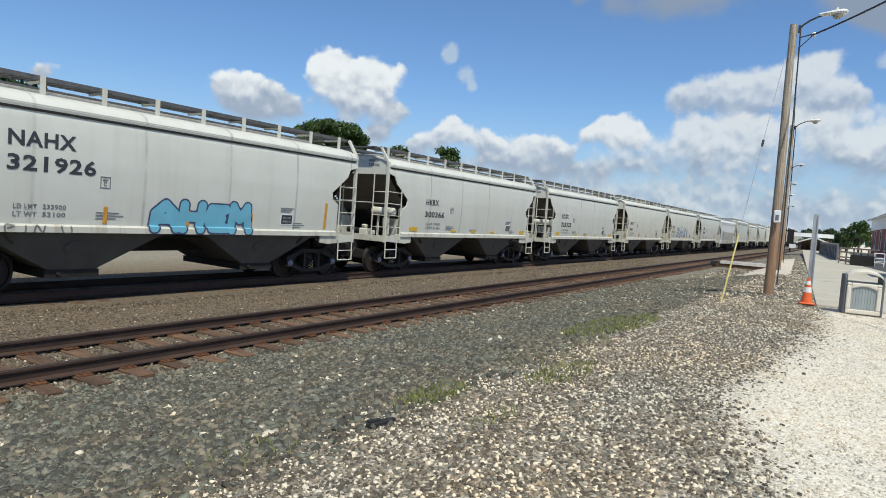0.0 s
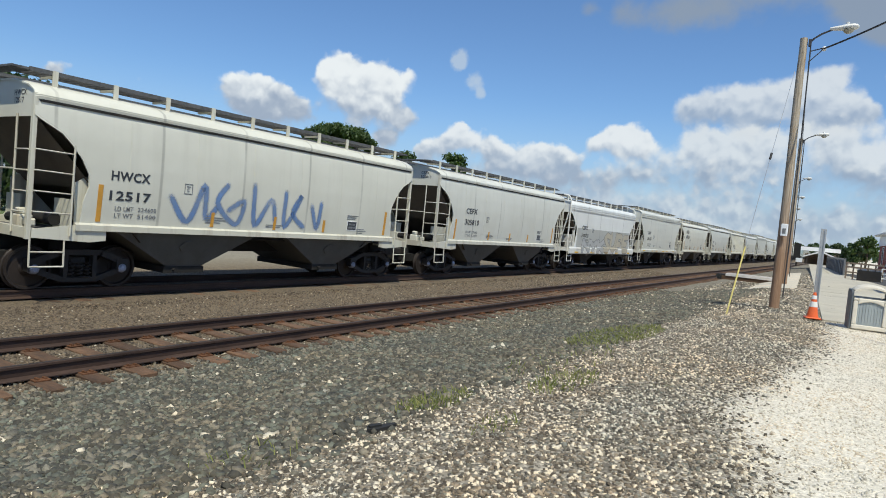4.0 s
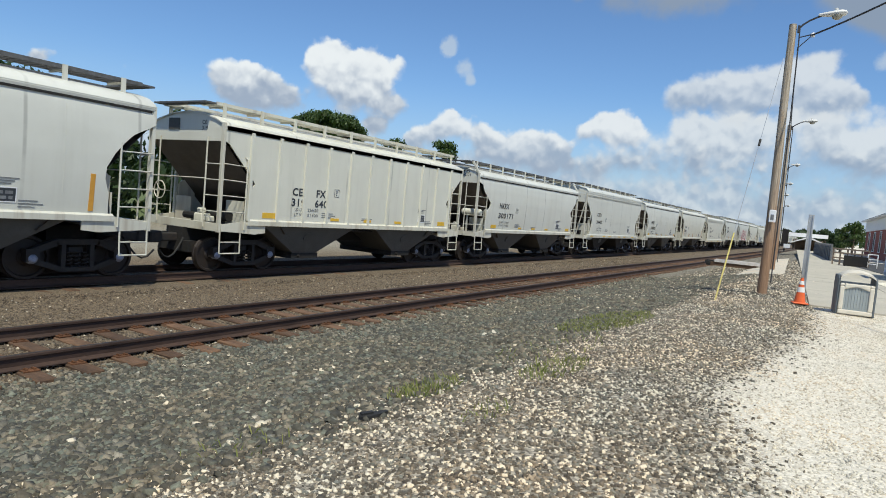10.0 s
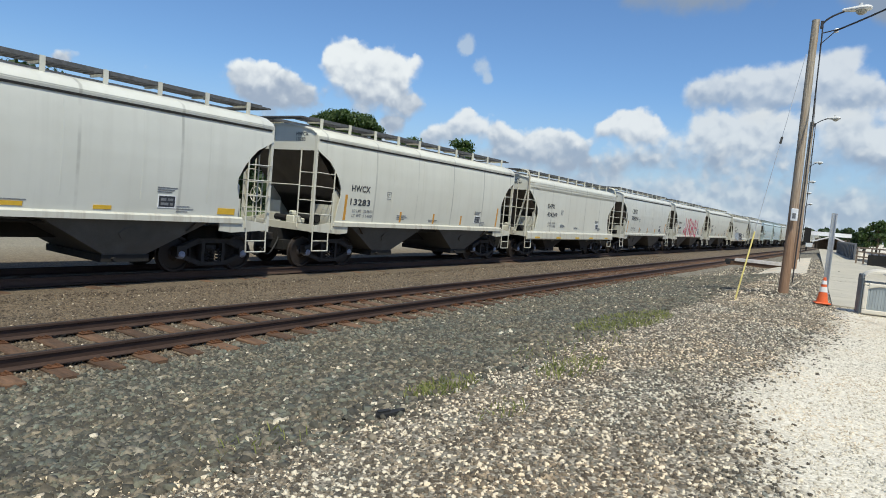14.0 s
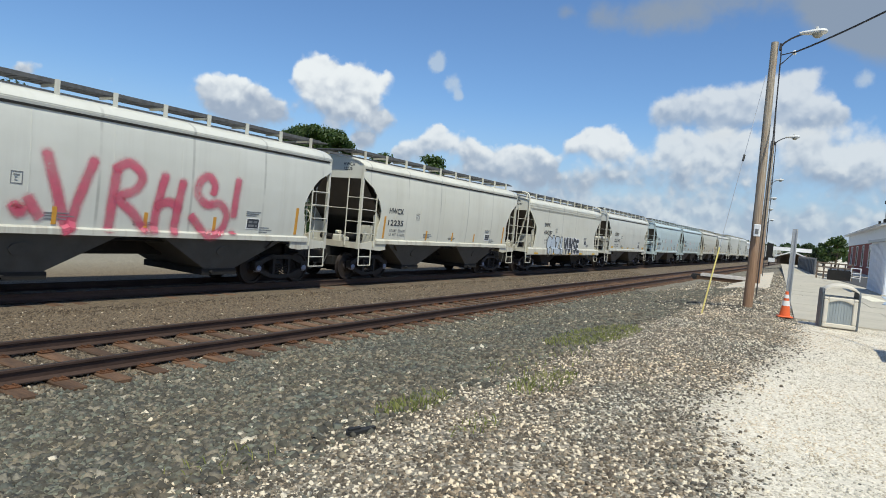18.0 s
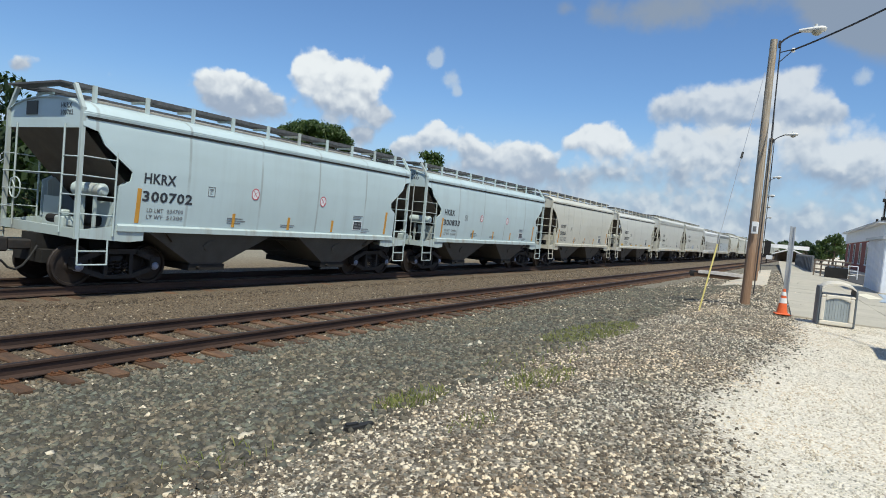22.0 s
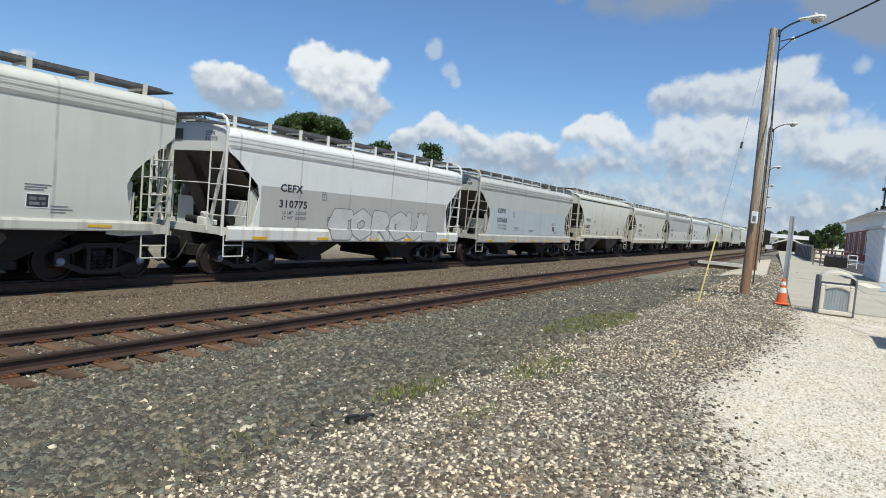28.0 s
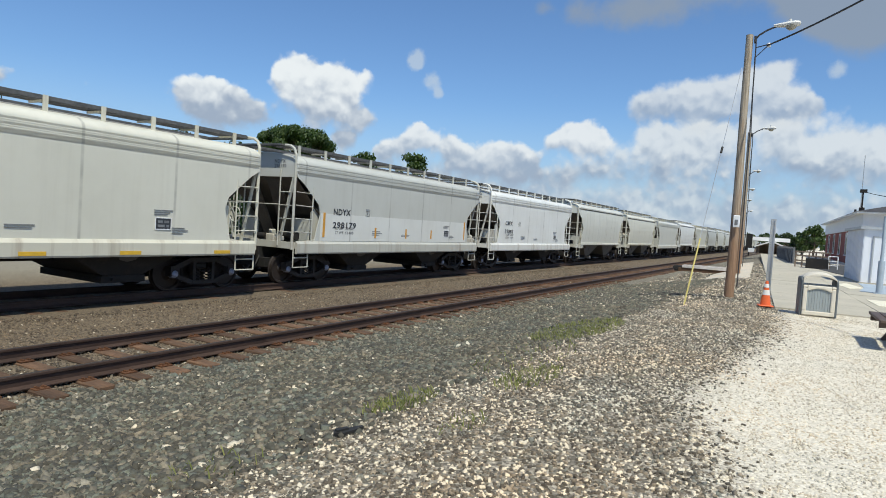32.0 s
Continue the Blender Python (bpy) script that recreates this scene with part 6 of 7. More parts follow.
def build_pole(x, y, top, arm, first=False, lean=0.0):
    """A wooden pole with a lamp on a bent steel arm; origin at its foot."""
    pole = thing("street_lamp", None, None, "weathered wooden pole with cobra-head street lamp" + (", guyed and carrying a cable" if first else ""), "street lamp", "lamp poles")
    z0 = ground_z(x, y) - 0.3
    pole.location = (x, y, 0)
    shaft = Mesh()
    rows = []
    n, seg = 18, 14
    rng = random.Random(int(x * 10 + y))
    for j in range(seg + 1):
        t = j / seg
        r = 0.126 * (1 - t) + 0.088 * t
        cx, cy = lean * t + 0.015 * math.sin(t * 5 + y), 0.012 * math.sin(t * 7)
        rows.append([(cx + r * (1 + 0.03 * rng.uniform(-1, 1)) * math.cos(i * math.tau / n), cy + r * math.sin(i * math.tau / n), z0 + (top - z0) * t) for i in range(n)])
        rows[-1].append(rows[-1][0])
    shaft.grid(rows)
    shaft.add(rows[-1][:n], [tuple(range(n))])
    part("pole", shaft, POLE_WOOD, pole, smooth=True)
    bow = [(0.13, 0, top - 0.12), (0.22, 0, top - 0.02), (0.36, 0, top + 0.07), (0.5, 0, top + 0.13), (arm, 0, top + 0.17)]
    part("lamp_arm", Mesh().pipe(bow, 0.024, 8).box(0.10, 0.16, -0.06, 0.06, top - 0.22, top - 0.05), WIRE, pole, "thin dark steel arm")
    head = Mesh()
    prof = [(0.0, 0.05, 0.035), (0.1, 0.07, 0.05), (0.25, 0.10, 0.065), (0.4, 0.13, 0.08), (0.52, 0.135, 0.08), (0.6, 0.10, 0.06), (0.635, 0.03, 0.02)]
    rows = []
    for d, w, h in prof:
        ring = [(arm - 0.08 + d, w * math.cos(i * math.tau / 14), top + 0.19 + 0.02 * d + h * math.sin(i * math.tau / 14)) for i in range(14)]
        rows.append(ring + ring[:1])
    head.grid(rows)
    head.add(rows[0][:14], [tuple(range(14))]).add(rows[-1][:14], [tuple(range(14))])
    hd = part("lamp_head", head, LAMP_WHITE, pole, "grey-white lamp housing", smooth=True)
    lens = Mesh().turned([(0.0, -0.10), (0.06, -0.09), (0.11, -0.05), (0.125, 0.0)], 14, "z", (arm + 0.33, 0, top + 0.14))
    part("lens", lens, LAMP_LENS, hd, "amber glass bowl", smooth=True)
    part("photo_cell", Mesh().tube((arm + 0.3, 0, top + 0.27), (arm + 0.3, 0, top + 0.33), 0.04, 10), LAMP_WHITE, hd)
    part("riser_cable", Mesh().pipe([(0.19, -0.02, 1.0), (0.20, -0.02, 3.0), (0.185, 0.0, 5.2), (0.16, 0.0, top - 0.5), (0.15, 0, top - 0.1)], 0.018, 6), WIRE, pole)
    if first:
        box = part("pole_box", rounded(Mesh().box(-0.02, 0.14, -0.27, -0.17, 2.60, 2.92), 0.012, 1), WHITE_INK, pole, "small white box with a faded label")
        part("box_label", Mesh().box(0.02, 0.10, -0.276, -0.272, 2.66, 2.80), GREY_INK, box)
        part("cable_rack", Mesh().pipe([(0.15, 0, top - 0.35), (0.46, -0.05, top - 0.30)], 0.014, 6).pipe([(0.15, 0, top - 0.62), (0.46, -0.05, top - 0.32)], 0.012, 6), WIRE, pole)
        part("insulator", Mesh().turned([(0.0, -0.05), (0.04, -0.05), (0.055, -0.02), (0.03, 0.0), (0.055, 0.02), (0.04, 0.05), (0, 0.05)], 10, "z", (0.47, -0.05, top - 0.32)), WHITE_INK, pole, smooth=True)
    return pole


POLES = [(-1.605, 18.9, 7.78, 0.62, True), (-2.66, 35.35, 7.75, 0.62, False), (-4.1, 56.0, 7.75, 0.4, False), (-4.95, 66.0, 7.05, 0.3, False), (-5.95, 78.0, 6.75, 0.3, False), (-6.3, 87.0, 6.0, 0.3, False)]
for q in POLES:
    build_pole(*q)

# cables
def cable(name, pts, r, label, kind_word="cable"):
    thing(name, Mesh().pipe(pts, r, 6), WIRE, label, kind_word)


far_end = Vector((-1.18, 18.85, 7.45)).lerp(Vector((0.59, 16.0, 7.32)), 3.4)
far_end.z = 8.2
cable("overhead_cable", curve_points((-1.18, 18.85, 7.45), far_end, 0.33, 24), 0.022, "black overhead service cable strung from the pole")
for a, b in zip(POLES, POLES[1:]):
    cable("overhead_cable", curve_points((a[0] + 0.15, a[1], a[2] - 0.6), (b[0] + 0.1, b[1], b[2] - 0.6), 0.35, 16), 0.012, "thin black cable between lamp poles")

guy = thing("guy_wire", None, None, "steel guy wire with yellow plastic guard", "guy wire")
ga, gb = Vector((-2.36, 16.3, 0.55)), Vector((-1.74, 18.8, 6.9))
part("wire", Mesh().tube(ga, gb, 0.008, 6), GALV, guy)
part("guard", Mesh().tube(ga.lerp(gb, 0.0), ga.lerp(gb, 0.265), 0.02, 8), GUARD, guy, "yellow plastic guard")
part("strain_insulator", Mesh().tube(ga.lerp(gb, 0.62), ga.lerp(gb, 0.645), 0.03, 8), RUBBER, guy)
part("anchor_rod", Mesh().tube(ga - (gb - ga).normalized() * 0.35, ga, 0.014, 6), GALV, guy)

# steel post
post = thing("steel_post", None, None, "tall bare galvanised steel post beside the platform", "post")
part("tube", Mesh().box(-0.755, -0.685, 20.46, 20.54, 0.5, 2.93), GALV, post)
part("flange", Mesh().box(-0.683, -0.65, 20.43, 20.45, 0.5, 2.93).box(-0.79, -0.757, 20.43, 20.45, 0.5, 2.93), GALV, post)
part("base_plate", Mesh().box(-0.86, -0.58, 20.36, 20.64, 0.66, 0.72), GALV, post)


def build_cone(x, y):
    z = ground_z(x, y)
    cone = thing("traffic_cone", None, None, "orange traffic cone with two white bands on dark base", "traffic cone", at=pose(x, y, z + 0.01, 0, 0, 12) @ Matrix.Scale(0.86, 4))
    part("base", rounded(Mesh().box(-0.19, 0.19, -0.19, 0.19, 0, 0.04), 0.015, 1), CONE_ORANGE, cone, "orange rubber base")
    part("body", Mesh().turned([(0.145, 0.04), (0.14, 0.06), (0.035, 0.71), (0.028, 0.715), (0.02, 0.70)], 20), CONE_ORANGE, cone, smooth=True)
    for a, b in ((0.32, 0.46), (0.53, 0.63)):
        r = lambda h: 0.14 - (h - 0.06) * 0.1615 + 0.004
        part("band", Mesh().turned([(r(a) - 0.004, a), (r(a), a), (r(b), b), (r(b) - 0.004, b)], 20), CONE_WHITE, cone, "white reflective band", smooth=True)


build_cone(-0.63, 17.1)


def build_bin():
    b = thing("litter_bin", None, None, "beige plastic litter bin with blue-grey panels and domed top", "litter bin", at=pose(0.40, 16.2, G0 + 0.005, 0, 0, 7) @ Matrix.Scale(0.93, 4))
    w, d = 0.335, 0.33
    frame_front = Mesh()
    outer = [(-w, 0.02), (w, 0.02), (w, 0.72), (-w, 0.72)]
    frame_front.box(-w, w, -d, -d + 0.07, 0.02, 0.12).box(-w, -w + 0.09, -d, -d + 0.07, 0.12, 0.66).box(w - 0.09, w, -d, -d + 0.07, 0.12, 0.66)
    arch = [(-w + 0.09, 0.72)] + [(-w + 0.09 + (2 * w - 0.18) * i / 12, 0.58 + 0.07 * math.sin(math.pi * i / 12)) for i in range(13)] + [(w - 0.09, 0.72)]
    frame_front.prism(arch, -d, -d + 0.07, "y").box(-w, -w + 0.09, -d, -d + 0.07, 0.66, 0.72).box(w - 0.09, w, -d, -d + 0.07, 0.66, 0.72)
    part("front_frame", rounded(frame_front, 0.02, 2), BIN_BEIGE, b, "beige arched frame")
    for i in range(9):
        x = -w + 0.08 + (2 * w - 0.16) * i / 9
        part("panel_slat", Mesh().box(x, x + (2 * w - 0.16) / 9 - 0.005, -d + 0.035, -d + 0.058, 0.1, 0.66), BIN_PANEL, b)
    part("body", Mesh().box(-w + 0.02, w - 0.02, -d + 0.06, d - 0.02, 0.02, 0.70), BIN_GREY, b)
    for s in (1, -1):
        side = rounded(Mesh().prism([(-d + 0.03, 0.0), (d, 0.0), (d, 0.80), (d - 0.06, 0.90), (-d + 0.12, 0.90), (-d + 0.03, 0.82)], s * w, s * (w + 0.05), "x"), 0.018, 2)
        part("side_panel", side, BIN_GREY, b, "dark grey side panel")
    part("back_frame", Mesh().box(-w, w, d - 0.05, d, 0.02, 0.72), BIN_BEIGE, b)
    part("tray", Mesh().box(-w + 0.02, w - 0.02, -d + 0.02, d - 0.02, 0.70, 0.735), BIN_GREY, b)
    dome = [[(x, y, 0.84 + 0.20 * math.sqrt(max(0.0, 1 - (x / (w + 0.02)) ** 2)) * (1 - 0.25 * abs(y / d) ** 3)) for x in [(-w) + 2 * w * i / 14 for i in range(15)]] for y in [-d + 2 * d * j / 8 for j in range(9)]]
    part("dome", Mesh().slab(dome, (0, 0, -0.04)), BIN_BEIGE, b, "beige domed lid", smooth=True)


build_bin()


def build_table():
    t = thing("picnic_table", None, None, "dark brown plank picnic table on the limestone chips", "picnic table", at=pose(1.95, 12.3, G0 + 0.01, 0, 0, 1))
    for s in (1, -1):
        for k in (0, 1):
            x = s * (0.62 + 0.145 * k)
            part("seat_plank", rounded(Mesh().box(x - 0.068, x + 0.068, -0.75, 0.75, 0.42, 0.465), 0.008, 1), BENCH, t)
    for k in range(5):
        x = -0.29 + 0.145 * k
        part("top_plank", rounded(Mesh().box(x - 0.068, x + 0.068, -0.75, 0.75, 0.71, 0.755), 0.008, 1), BENCH, t)
    for y in (-0.55, 0.55):
        part("seat_beam", Mesh().box(-0.82, 0.82, y - 0.02, y + 0.02, 0.33, 0.42), BENCH, t)
        for s in (1, -1):
            part("leg", Mesh().beam((s * 0.18, y + 0.03, 0.71), (s * 0.62, y + 0.03, 0.0), 0.04, 0.09), BENCH, t)


build_table()

# rubber scrap, weeds
scrap = Mesh().prism([(-0.16, -0.03), (-0.05, -0.07), (0.08, -0.05), (0.2, -0.015), (0.19, 0.02), (0.06, 0.03), (-0.04, 0.02), (-0.13, 0.05)], 0.0, 0.035, "z").box(-0.12, 0.02, -0.02, 0.03, 0.03, 0.055)
thing("rubber_scrap", scrap, RUBBER, "torn scrap of black rubber on the gravel", "debris", at=pose(-2.96, 3.92, ground_z(-2.96, 3.92) + 0.02, 4, -5, 62) @ Matrix.Scale(0.72, 4))


def weeds(x, y, rx, ry, count, seed):
    rng = random.Random(seed)
    m = Mesh()
    for k in range(count):
        a, r = rng.uniform(0, math.tau), math.sqrt(rng.random())
        px, py = x + rx * r * math.cos(a), y + ry * r * math.sin(a)
        h, b = rng.uniform(0.03, 0.10), rng.uniform(0, math.tau)
        z = ground_z(px, py)
        w, l = rng.uniform(0.003, 0.007), rng.uniform(0.02, 0.07)
        dx, dy = math.cos(b), math.sin(b)
        m.add([(px - dy * w, py + dx * w, z), (px + dy * w, py - dx * w, z), (px + dx * l * 0.5 + dy * w * 0.7, py + dy * l * 0.5 - dx * w * 0.7, z + h * 0.7), (px + dx * l, py + dy * l, z + h)], [(0, 1, 2), (0, 2, 3)])
    ob = new("weed_patch", m.data("weed_patch", GRASS, fix=False))
    tagged(ob, "sparse green weeds growing through the gravel", "weeds", kind="stuff")


weeds(-3.37, 11.2, 0.7, 1.7, 1500, 1)
weeds(-3.15, 5.0, 0.25, 0.55, 300, 2)
weeds(-2.45, 6.5, 0.3, 0.7, 220, 3)
weeds(-2.25, 4.5, 0.2, 0.35, 45, 4)
weeds(-3.1, 8.0, 0.6, 1.4, 130, 5)
weeds(-3.3, 2.9, 0.3, 0.4, 40, 6)

# stack of old crossing timbers and white boards
stack = thing("timber_stack", None, None, "low stack of old crossing timbers with peeling white boards", "timber stack")
for k, (y, z, m) in enumerate(((39.0, 0.32, TIE), (39.5, 0.30, TIE), (41.6, 0.25, TIE), (43.5, 0.2, TIE))):
    part("timber", Mesh().box(-6.1 - 0.1 * k, -3.0, y, y + 0.26, z, z + 0.2), m, stack)
for y, z in ((38.95, 0.53), (39.45, 0.55), (41.6, 0.46), (43.5, 0.41)):
    part("white_board", Mesh().box(-5.9, -3.05, y, y + 0.22, z, z + 0.14), WHITE_BOARD, stack, "peeling white board")
part("end_bracket", Mesh().box(-6.35, -5.95, 39.1, 39.4, 0.3, 0.62).tube((-6.3, 39.0, 0.5), (-6.3, 39.5, 0.5), 0.12, 10), RUBBER, stack)

heap = Mesh()
rows = []
for j in range(13):
    y = 31 + 3.1 * j
    rows.append([(along(-1.0, y) - 0.1 - 1.9 * i / 8, y, ground_z(along(-1.0, y) - 0.1 - 1.9 * i / 8, y) + 0.03 + 0.14 * math.sin(math.pi * i / 8) * math.sin(math.pi * j / 12)) for i in range(9)])
tagged(thing("gravel_spread", heap.grid(rows), STONE_PALE, "low spread of pale limestone gravel by the poles", "gravel", smooth=True), kind="stuff")


# ---- buildings ----
def build_shed():
    s = thing("white_shed", None, None, "white ribbed metal shed with flat grey roof", "shed", at=pose(2.42, 33.9, G0 + 0.04, 0, 0, 3.6))
    L, D, Hh = 3.6, 5.2, 2.42
    part("wall", Mesh().box(0, L, 0, D, 0, Hh), SHED_WALL, s, "white metal wall")
    for k in range(14):
        part("rib", Mesh().box(-0.025, 0, 0.15 + 0.37 * k, 0.25 + 0.37 * k, 0.05, Hh - 0.05), SHED_WALL, s)
    for k in range(7):
        part("rib", Mesh().box(0.03 + 0.55 * k, 0.1 + 0.55 * k, -0.02, 0, 0.05, Hh - 0.05), SHED_WALL, s)
    part("roof", Mesh().box(-0.14, L + 0.14, -0.16, D + 0.14, Hh, Hh + 0.12), GALV, s, "grey flat roof edge")
    d = part("door", Mesh().box(0.42, 1.28, -0.05, -0.02, 0.05, 2.05), SHED_WALL, s, "white door")
    part("door_frame", Mesh().box(0.36, 0.42, -0.06, -0.01, 0.03, 2.12).box(1.28, 1.34, -0.06, -0.01, 0.03, 2.12).box(0.36, 1.34, -0.06, -0.01, 2.05, 2.12), GALV, d)
    part("handle", Mesh().tube((1.16, -0.1, 1.0), (1.16, -0.05, 1.0), 0.02, 8).box(1.1, 1.2, -0.115, -0.095, 0.98, 1.02), GALV, d)
    part("base", Mesh().box(-0.06, L + 0.06, -0.06, D, -0.06, 0.04), CONCRETE, s)


build_shed()
sleeve = thing("canopy_post", None, None, "blue-grey steel post with thick sleeve", "post", at=pose(2.5, 26.7, G0 + 0.03))
part("pole", Mesh().tube((0, 0, 0), (0.0, 0, 2.7), 0.055, 10), BLUE_PAD, sleeve, smooth=True)
part("sleeve", Mesh().tube((0, 0, 0.02), (0, 0, 1.15), 0.10, 12).box(-0.16, 0.16, -0.16, 0.16, 0, 0.03), BLUE_PAD, sleeve, smooth=True)


def build_depot():
    b = thing("brick_building", None, None, "low red brick building with tall white fascia and dark roof", "building", at=pose(4.95, 70.0, G0, 0, 0, 2.3))
    L, D = 16.0, 42.0
    part("brick_wall", Mesh().box(0, L, 0, D, 0, 3.5), BRICK, b, "red brick wall")
    part("fascia", Mesh().box(-0.15, L + 0.15, -0.15, D + 0.15, 3.5, 4.9), WHITE_WALL, b, "white painted fascia")
    part("eave", Mesh().box(-0.75, L + 0.75, -0.75, D + 0.75, 4.9, 5.05), WHITE_WALL, b)
    roof = Mesh().add([(-0.8, -0.8, 5.05), (L + 0.8, -0.8, 5.05), (L + 0.8, D + 0.8, 5.05), (-0.8, D + 0.8, 5.05), (L / 2, 8, 7.4), (L / 2, D - 8, 7.4)], [(0, 1, 4), (1, 2, 5, 4), (2, 3, 5), (3, 0, 4, 5), (3, 2, 1, 0)])
    part("roof", roof, ROOF_DARK, b, "dark shingle hip roof")
    for k in range(5):
        y = 5.0 + 7.5 * k
        w = part("window", Mesh().box(-0.04, 0.02, y, y + 1.8, 0.9, 3.3), GLASS_DARK, b, "dark window")
        part("window_frame", Mesh().box(-0.07, 0.0, y - 0.1, y, 0.85, 3.35).box(-0.07, 0, y + 1.8, y + 1.9, 0.85, 3.35).box(-0.07, 0, y, y + 1.8, 3.25, 3.35).box(-0.12, 0, y - 0.1, y + 1.9, 0.78, 0.9), WHITE_WALL, w)
    part("brick_pier", Mesh().box(-0.35, 0.02, 0.2, 1.4, 0, 3.5), BRICK, b)
    part("vent_pipe", Mesh().tube((0.6, 14, 4.9), (0.6, 14, 6.0), 0.12, 8), UNDER, b)
    mast = part("service_mast", Mesh().tube((-0.2, 1.0, 4.9), (-0.2, 1.0, 7.0), 0.07, 8), UNDER, b)
    part("weather_head", Mesh().box(-0.45, 0.1, 0.8, 1.2, 6.9, 7.2).box(-0.4, 0.0, 0.7, 1.3, 5.05, 5.5), UNDER, mast)
    part("antenna", Mesh().tube((-0.2, 2.0, 5.0), (-0.2, 2.0, 10.5), 0.03, 6), GALV, b)


build_depot()
cable("service_cable", curve_points((4.75, 71.0, 7.7), (11.0, 60.0, 7.4), 0.7, 14), 0.03, "black service cable drooping from the building's mast")


def build_station():
    s = thing("platform_shelter", None, None, "white gabled platform shelter on slim posts", "shelter", at=pose(-3.7, 105.0, G0, 0, 0, 3))
    for x in (-1.7, 0.0, 1.7):
        for y in (0.0, 5.0):
            part("post", Mesh().box(x - 0.09, x + 0.09, y - 0.09, y + 0.09, 0, 1.6), TIMBER, s)
    roof = Mesh().prism([(-2.3, 0.95), (-2.3, 1.1), (0, 2.05), (2.3, 1.1), (2.3, 0.95), (0, 1.85)], -0.6, 5.6, "y")
    part("gable_roof", roof, WHITE_WALL, s, "white gable roof")
    part("upper_roof", Mesh().box(-2.6, 2.4, 1.5, 7.0, 1.95, 2.5), WHITE_WALL, s, "flat white roof behind the gable")
    part("back_wall", Mesh().box(-2.0, 2.0, 5.1, 5.3, 0.0, 1.5), TIMBER, s)
    part("bench", Mesh().box(-1.4, 1.4, 4.4, 4.9, 0.38, 0.45).box(-1.3, -1.2, 4.4, 4.9, 0, 0.38).box(1.2, 1.3, 4.4, 4.9, 0, 0.38), TIMBER, s)


build_station()
sig = thing("signal_cabinet", None, None, "dark signal mast with backing board beside the line", "signal", at=pose(-6.3, 99.0, 0.4))
part("mast", Mesh().tube((0, 0, 0), (0, 0, 2.6), 0.09, 8), UNDER, sig)
part("board", Mesh().box(-0.45, 0.35, -0.1, 0.05, 0.9, 3.1), UNDER, sig, "dark backing board")
part("plate", Mesh().box(-0.1, 0.7, -0.16, -0.12, 0.55, 1.1), WHITE_INK, sig, "small white plate")


def build_fences():
    f = thing("grey_fence", None, None, "solid grey fence along the platform edge", "fence")
    a, b = Vector((-0.42, 60.0, G0)), Vector((-2.5, 89.0, G0))
    for k in range(14):
        p, q = a.lerp(b, k / 14), a.lerp(b, (k + 1) / 14)
        part("fence_panel", Mesh().prism([(p.x, p.y), (q.x, q.y), (q.x + 0.05, q.y), (p.x + 0.05, p.y)], G0 + 0.05, G0 + 1.3, "z"), FENCE, f)
        part("fence_post", Mesh().box(p.x - 0.06, p.x + 0.06, p.y - 0.06, p.y + 0.06, G0, G0 + 1.4), FENCE, f)
    t = thing("timber_fence", None, None, "weathered timber rail fence with dark boards", "fence")
    for k in range(6):
        x = -0.3 + 0.42 * k
        part("fence_post", Mesh().box(x, x + 0.1, 52, 52.1, G0, G0 + 1.15), TIMBER, t)
    for z in (0.45, 0.8, 1.08):
        part("fence_rail", Mesh().box(-0.3, 1.9, 51.95, 52.0, G0 + z, G0 + z + 0.1), TIMBER, t)
    part("dark_board", Mesh().box(0.4, 1.75, 50.5, 51.6, G0, G0 + 0.72), UNDER, t, "dark boarded box")
    r = thing("white_railing", None, None, "white painted pipe railing", "railing")
    for x in (1.75, 2.3):
        part("rail_post", Mesh().tube((x, 51, G0), (x, 51, G0 + 0.95), 0.035, 8), WHITE_WALL, r)
    for z in (0.3, 0.6, 0.93):
        part("rail_bar", Mesh().tube((1.75, 51, G0 + z), (2.3, 51, G0 + z), 0.03, 8), WHITE_WALL, r)


build_fences()


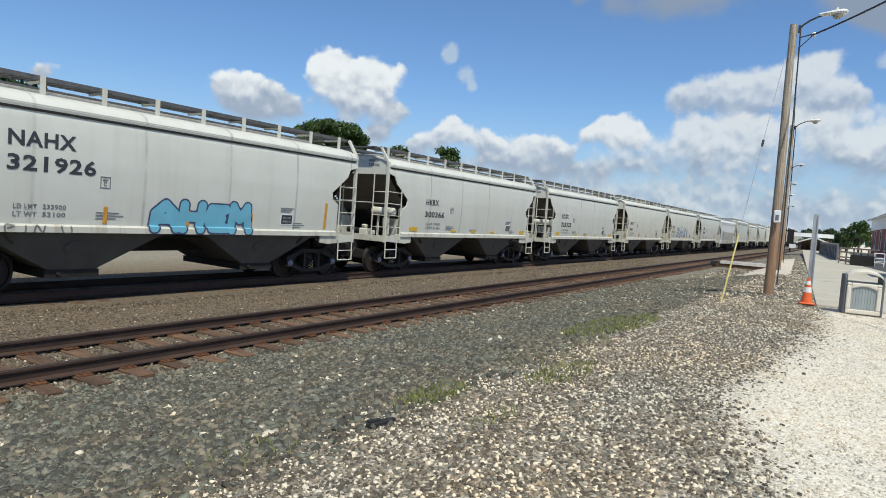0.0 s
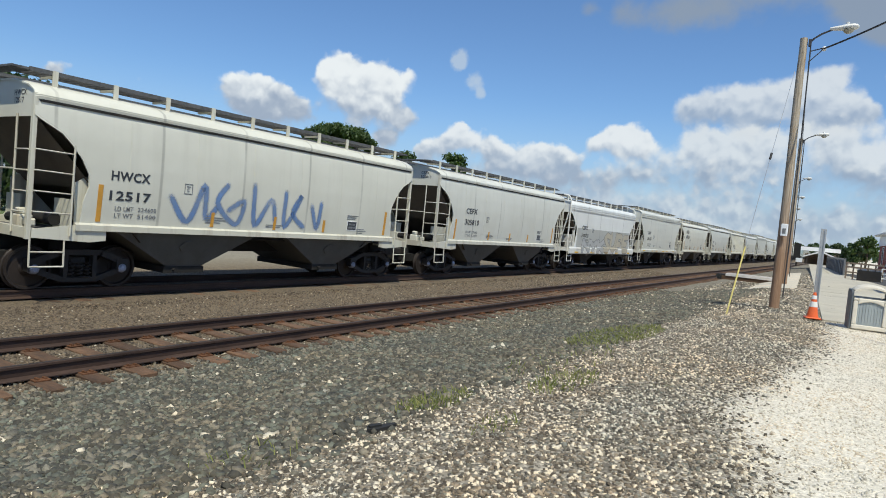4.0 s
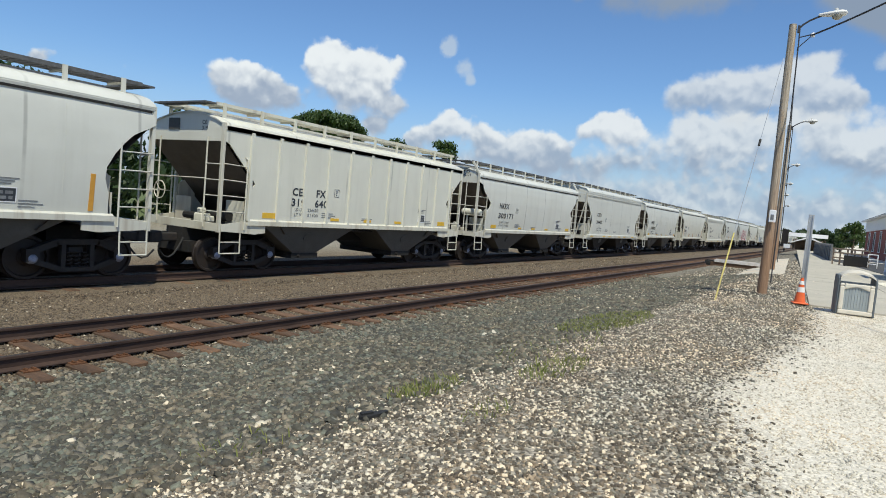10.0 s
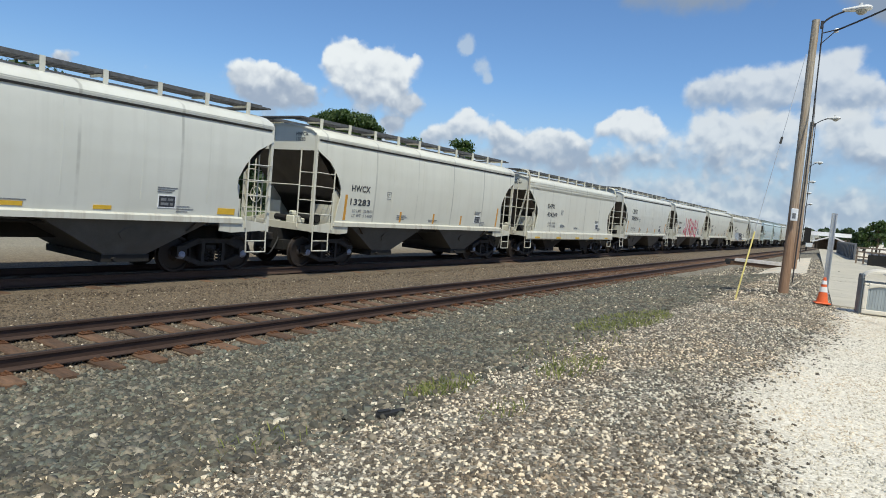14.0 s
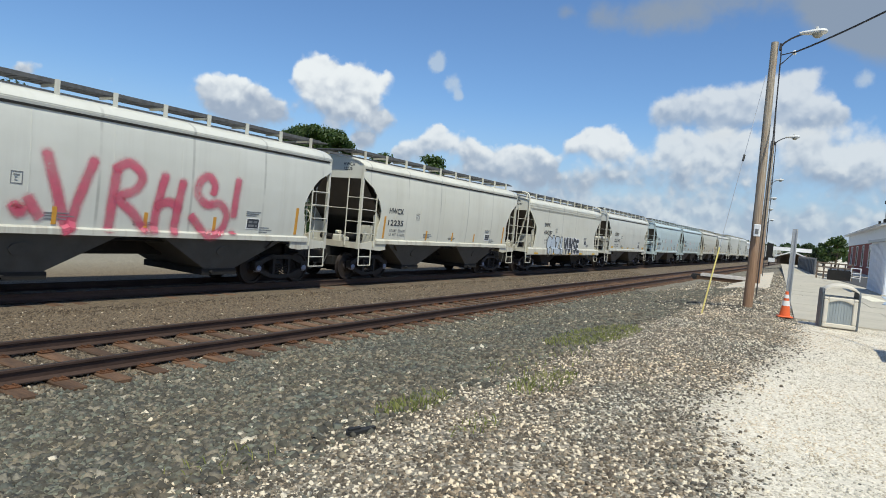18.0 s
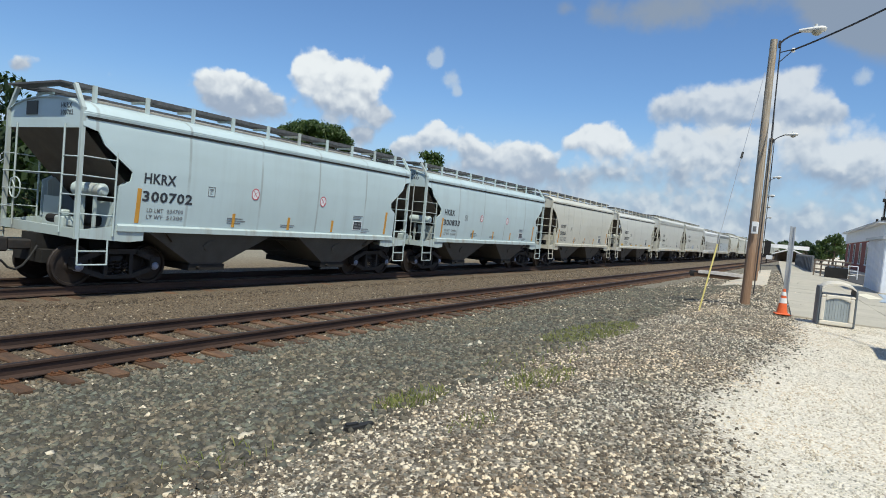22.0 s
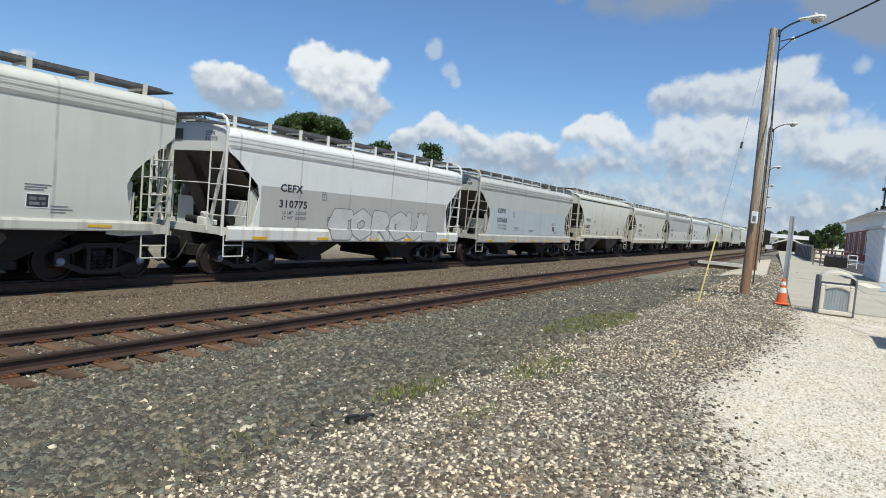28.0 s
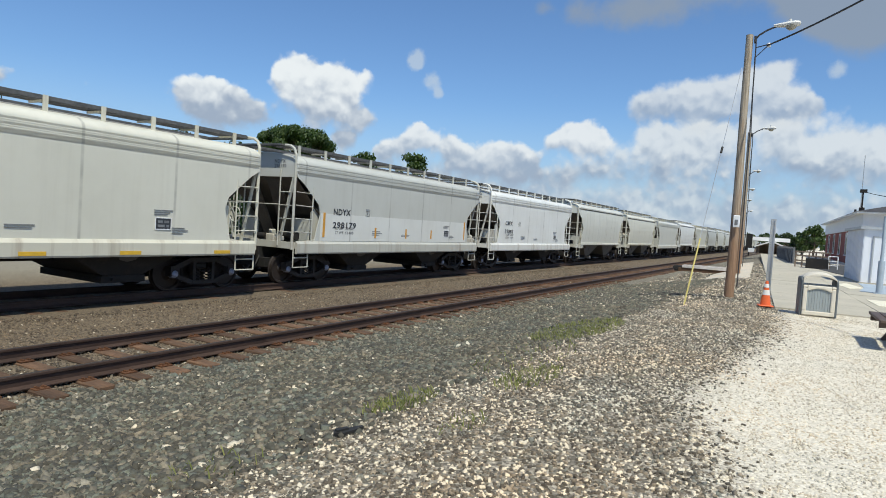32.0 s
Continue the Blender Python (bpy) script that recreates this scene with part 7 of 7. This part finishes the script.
# ---- trees ----
def build_tree(x, y, height, spread, seed, leaf, count=3200, size=0.34, crown_from=0.32, wide=1.0, flat=False, label="broad green tree in full leaf"):
    rng = np.random.default_rng(seed)
    z0 = ground_z(x, y) if abs(x) < 300 else 0.3
    tree = thing("tree", None, None, label, "tree", "trees", at=pose(x, y, z0 - 0.1))
    limbs = Mesh()
    limbs.tube((0, 0, 0), (0.1, 0.05, height * 0.4), 0.035 * height, 10, 0.022 * height)
    limbs.tube((0.1, 0.05, height * 0.4), (0, 0.1, height * 0.8), 0.022 * height, 8, 0.008 * height)
    centres = []
    for k in range(46 if flat else 22):
        a, t = rng.uniform(0, math.tau), rng.uniform(0, 1)
        h = height * (crown_from + (0.93 - crown_from) * t)
        r = spread * (0.35 + 0.65 * math.sin(math.pi * min(0.95, 0.15 + 0.85 * t))) * rng.uniform(0.45, 1.0)
        if flat:
            r = spread * math.sqrt(rng.uniform(0, 1))
            h = height * (0.90 - 0.10 * (r / spread) ** 2 - 0.22 * t * t)
        c = np.array((r * math.cos(a) * wide, r * math.sin(a), h))
        centres.append((c, spread * (rng.uniform(0.16, 0.28) if flat else rng.uniform(0.22, 0.4))))
        limbs.tube((0.05, 0.05, min(h * 0.8, height * 0.7)), tuple(c), 0.008 * height, 5, 0.003 * height)
    part("trunk", limbs, BARK, tree, smooth=True)
    per = count // len(centres)
    verts, faces = [], []
    for c, r in centres:
        d = rng.normal(size=(per, 3))
        d /= np.linalg.norm(d, axis=1)[:, None]
        p = c + d * r * rng.uniform(0.55, 1.12, (per, 1)) * (1.0, 1.0, 0.75)
        for q, n in zip(p, d):
            u = np.cross(n + rng.normal(scale=0.5, size=3), (0.3, 0.2, 0.9))
            u /= np.linalg.norm(u) + 1e-6
            v = np.cross(n + rng.normal(scale=0.5, size=3), u)
            v /= np.linalg.norm(v) + 1e-6
            s = size * rng.uniform(0.5, 1.0)
            k = len(verts)
            verts += [tuple(q + u * s * 0.5), tuple(q + v * s), tuple(q - u * s * 0.5), tuple(q - v * s * 0.8)]
            faces.append((k, k + 1, k + 2, k + 3))
    m = Mesh()
    m.v, m.f = verts, faces
    part("crown", m.data("crown", leaf, fix=False), leaf, tree)
    return tree


build_tree(-58.9, 63.2, 14.5, 4.5, 11, LEAF, 20000, 0.27, 0.4, 1.0, True)
build_tree(-61.8, 97, 14.6, 3.0, 12, LEAF, 2600, 0.42, 0.45, label="narrow green tree in full leaf")
build_tree(-66, 88, 13.6, 3.0, 13, LEAF, 2000, 0.45)
for k, (x, y, h, r) in enumerate(((-44, 6, 8.3, 3.6), (-46, 13, 9.2, 4.0), (-45, 19, 8.8, 3.8), (-47, 26, 9.0, 4.2), (-46, 34, 8.2, 3.8), (-50, 44, 8.6, 4.0), (-52, 54, 8.8, 4.2))):
    build_tree(x, y, h, r, 30 + k, LEAF_DARK, 3000, 0.42, 0.08, label="dark leafy tree behind the railway line")
for k, (x, y) in enumerate(((-29, -4), (-30, 3), (-28.5, 9), (-29.5, 15), (-29, 21), (-31, 28), (-30, 36))):
    build_tree(x, y, 4.6 + 0.5 * (k % 3), 3.2, 70 + k, LEAF_DARK, 2400, 0.34, 0.04, label="leafy dark green shrub behind the railway line")
build_tree(1.9, 122, 5.3, 2.3, 50, LEAF, 2600, 0.32, 0.2, label="small round green tree near the brick building")
build_tree(0.2, 130, 4.0, 2.0, 51, LEAF_DARK, 2000, 0.32, 0.1, label="low dark green tree beside the platform")
build_tree(-2.4, 150, 4.2, 2.4, 52, LEAF_DARK, 2000, 0.36, 0.1, label="low dark green tree beyond the shelter")


def far_woods():
    rng = np.random.default_rng(5)
    verts, faces = [], []
    for k in range(9000):
        a = rng.uniform(-1.35, 0.75)
        d = rng.uniform(330, 420)
        x, y = d * math.sin(a), d * math.cos(a)
        top = 6.0 + 3.0 * noise.noise((a * 30, 0.5, 0)) + 2.0 * noise.noise((a * 95, 2.5, 0))
        z = top * rng.random() ** 0.6
        s = rng.uniform(0.8, 2.0)
        u, v = rng.normal(size=3), rng.normal(size=3)
        u, v = u / np.linalg.norm(u) * s, v / np.linalg.norm(v) * s
        c = np.array((x, y, z))
        i = len(verts)
        verts += [tuple(c + u), tuple(c + v), tuple(c - u), tuple(c - v)]
        faces.append((i, i + 1, i + 2, i + 3))
    m = Mesh()
    m.v, m.f = verts, faces
    tagged(new("far_woods", m.data("far_woods", LEAF_DARK, fix=False)), "distant dark green belt of trees", "woods", kind="stuff")


far_woods()


motions()
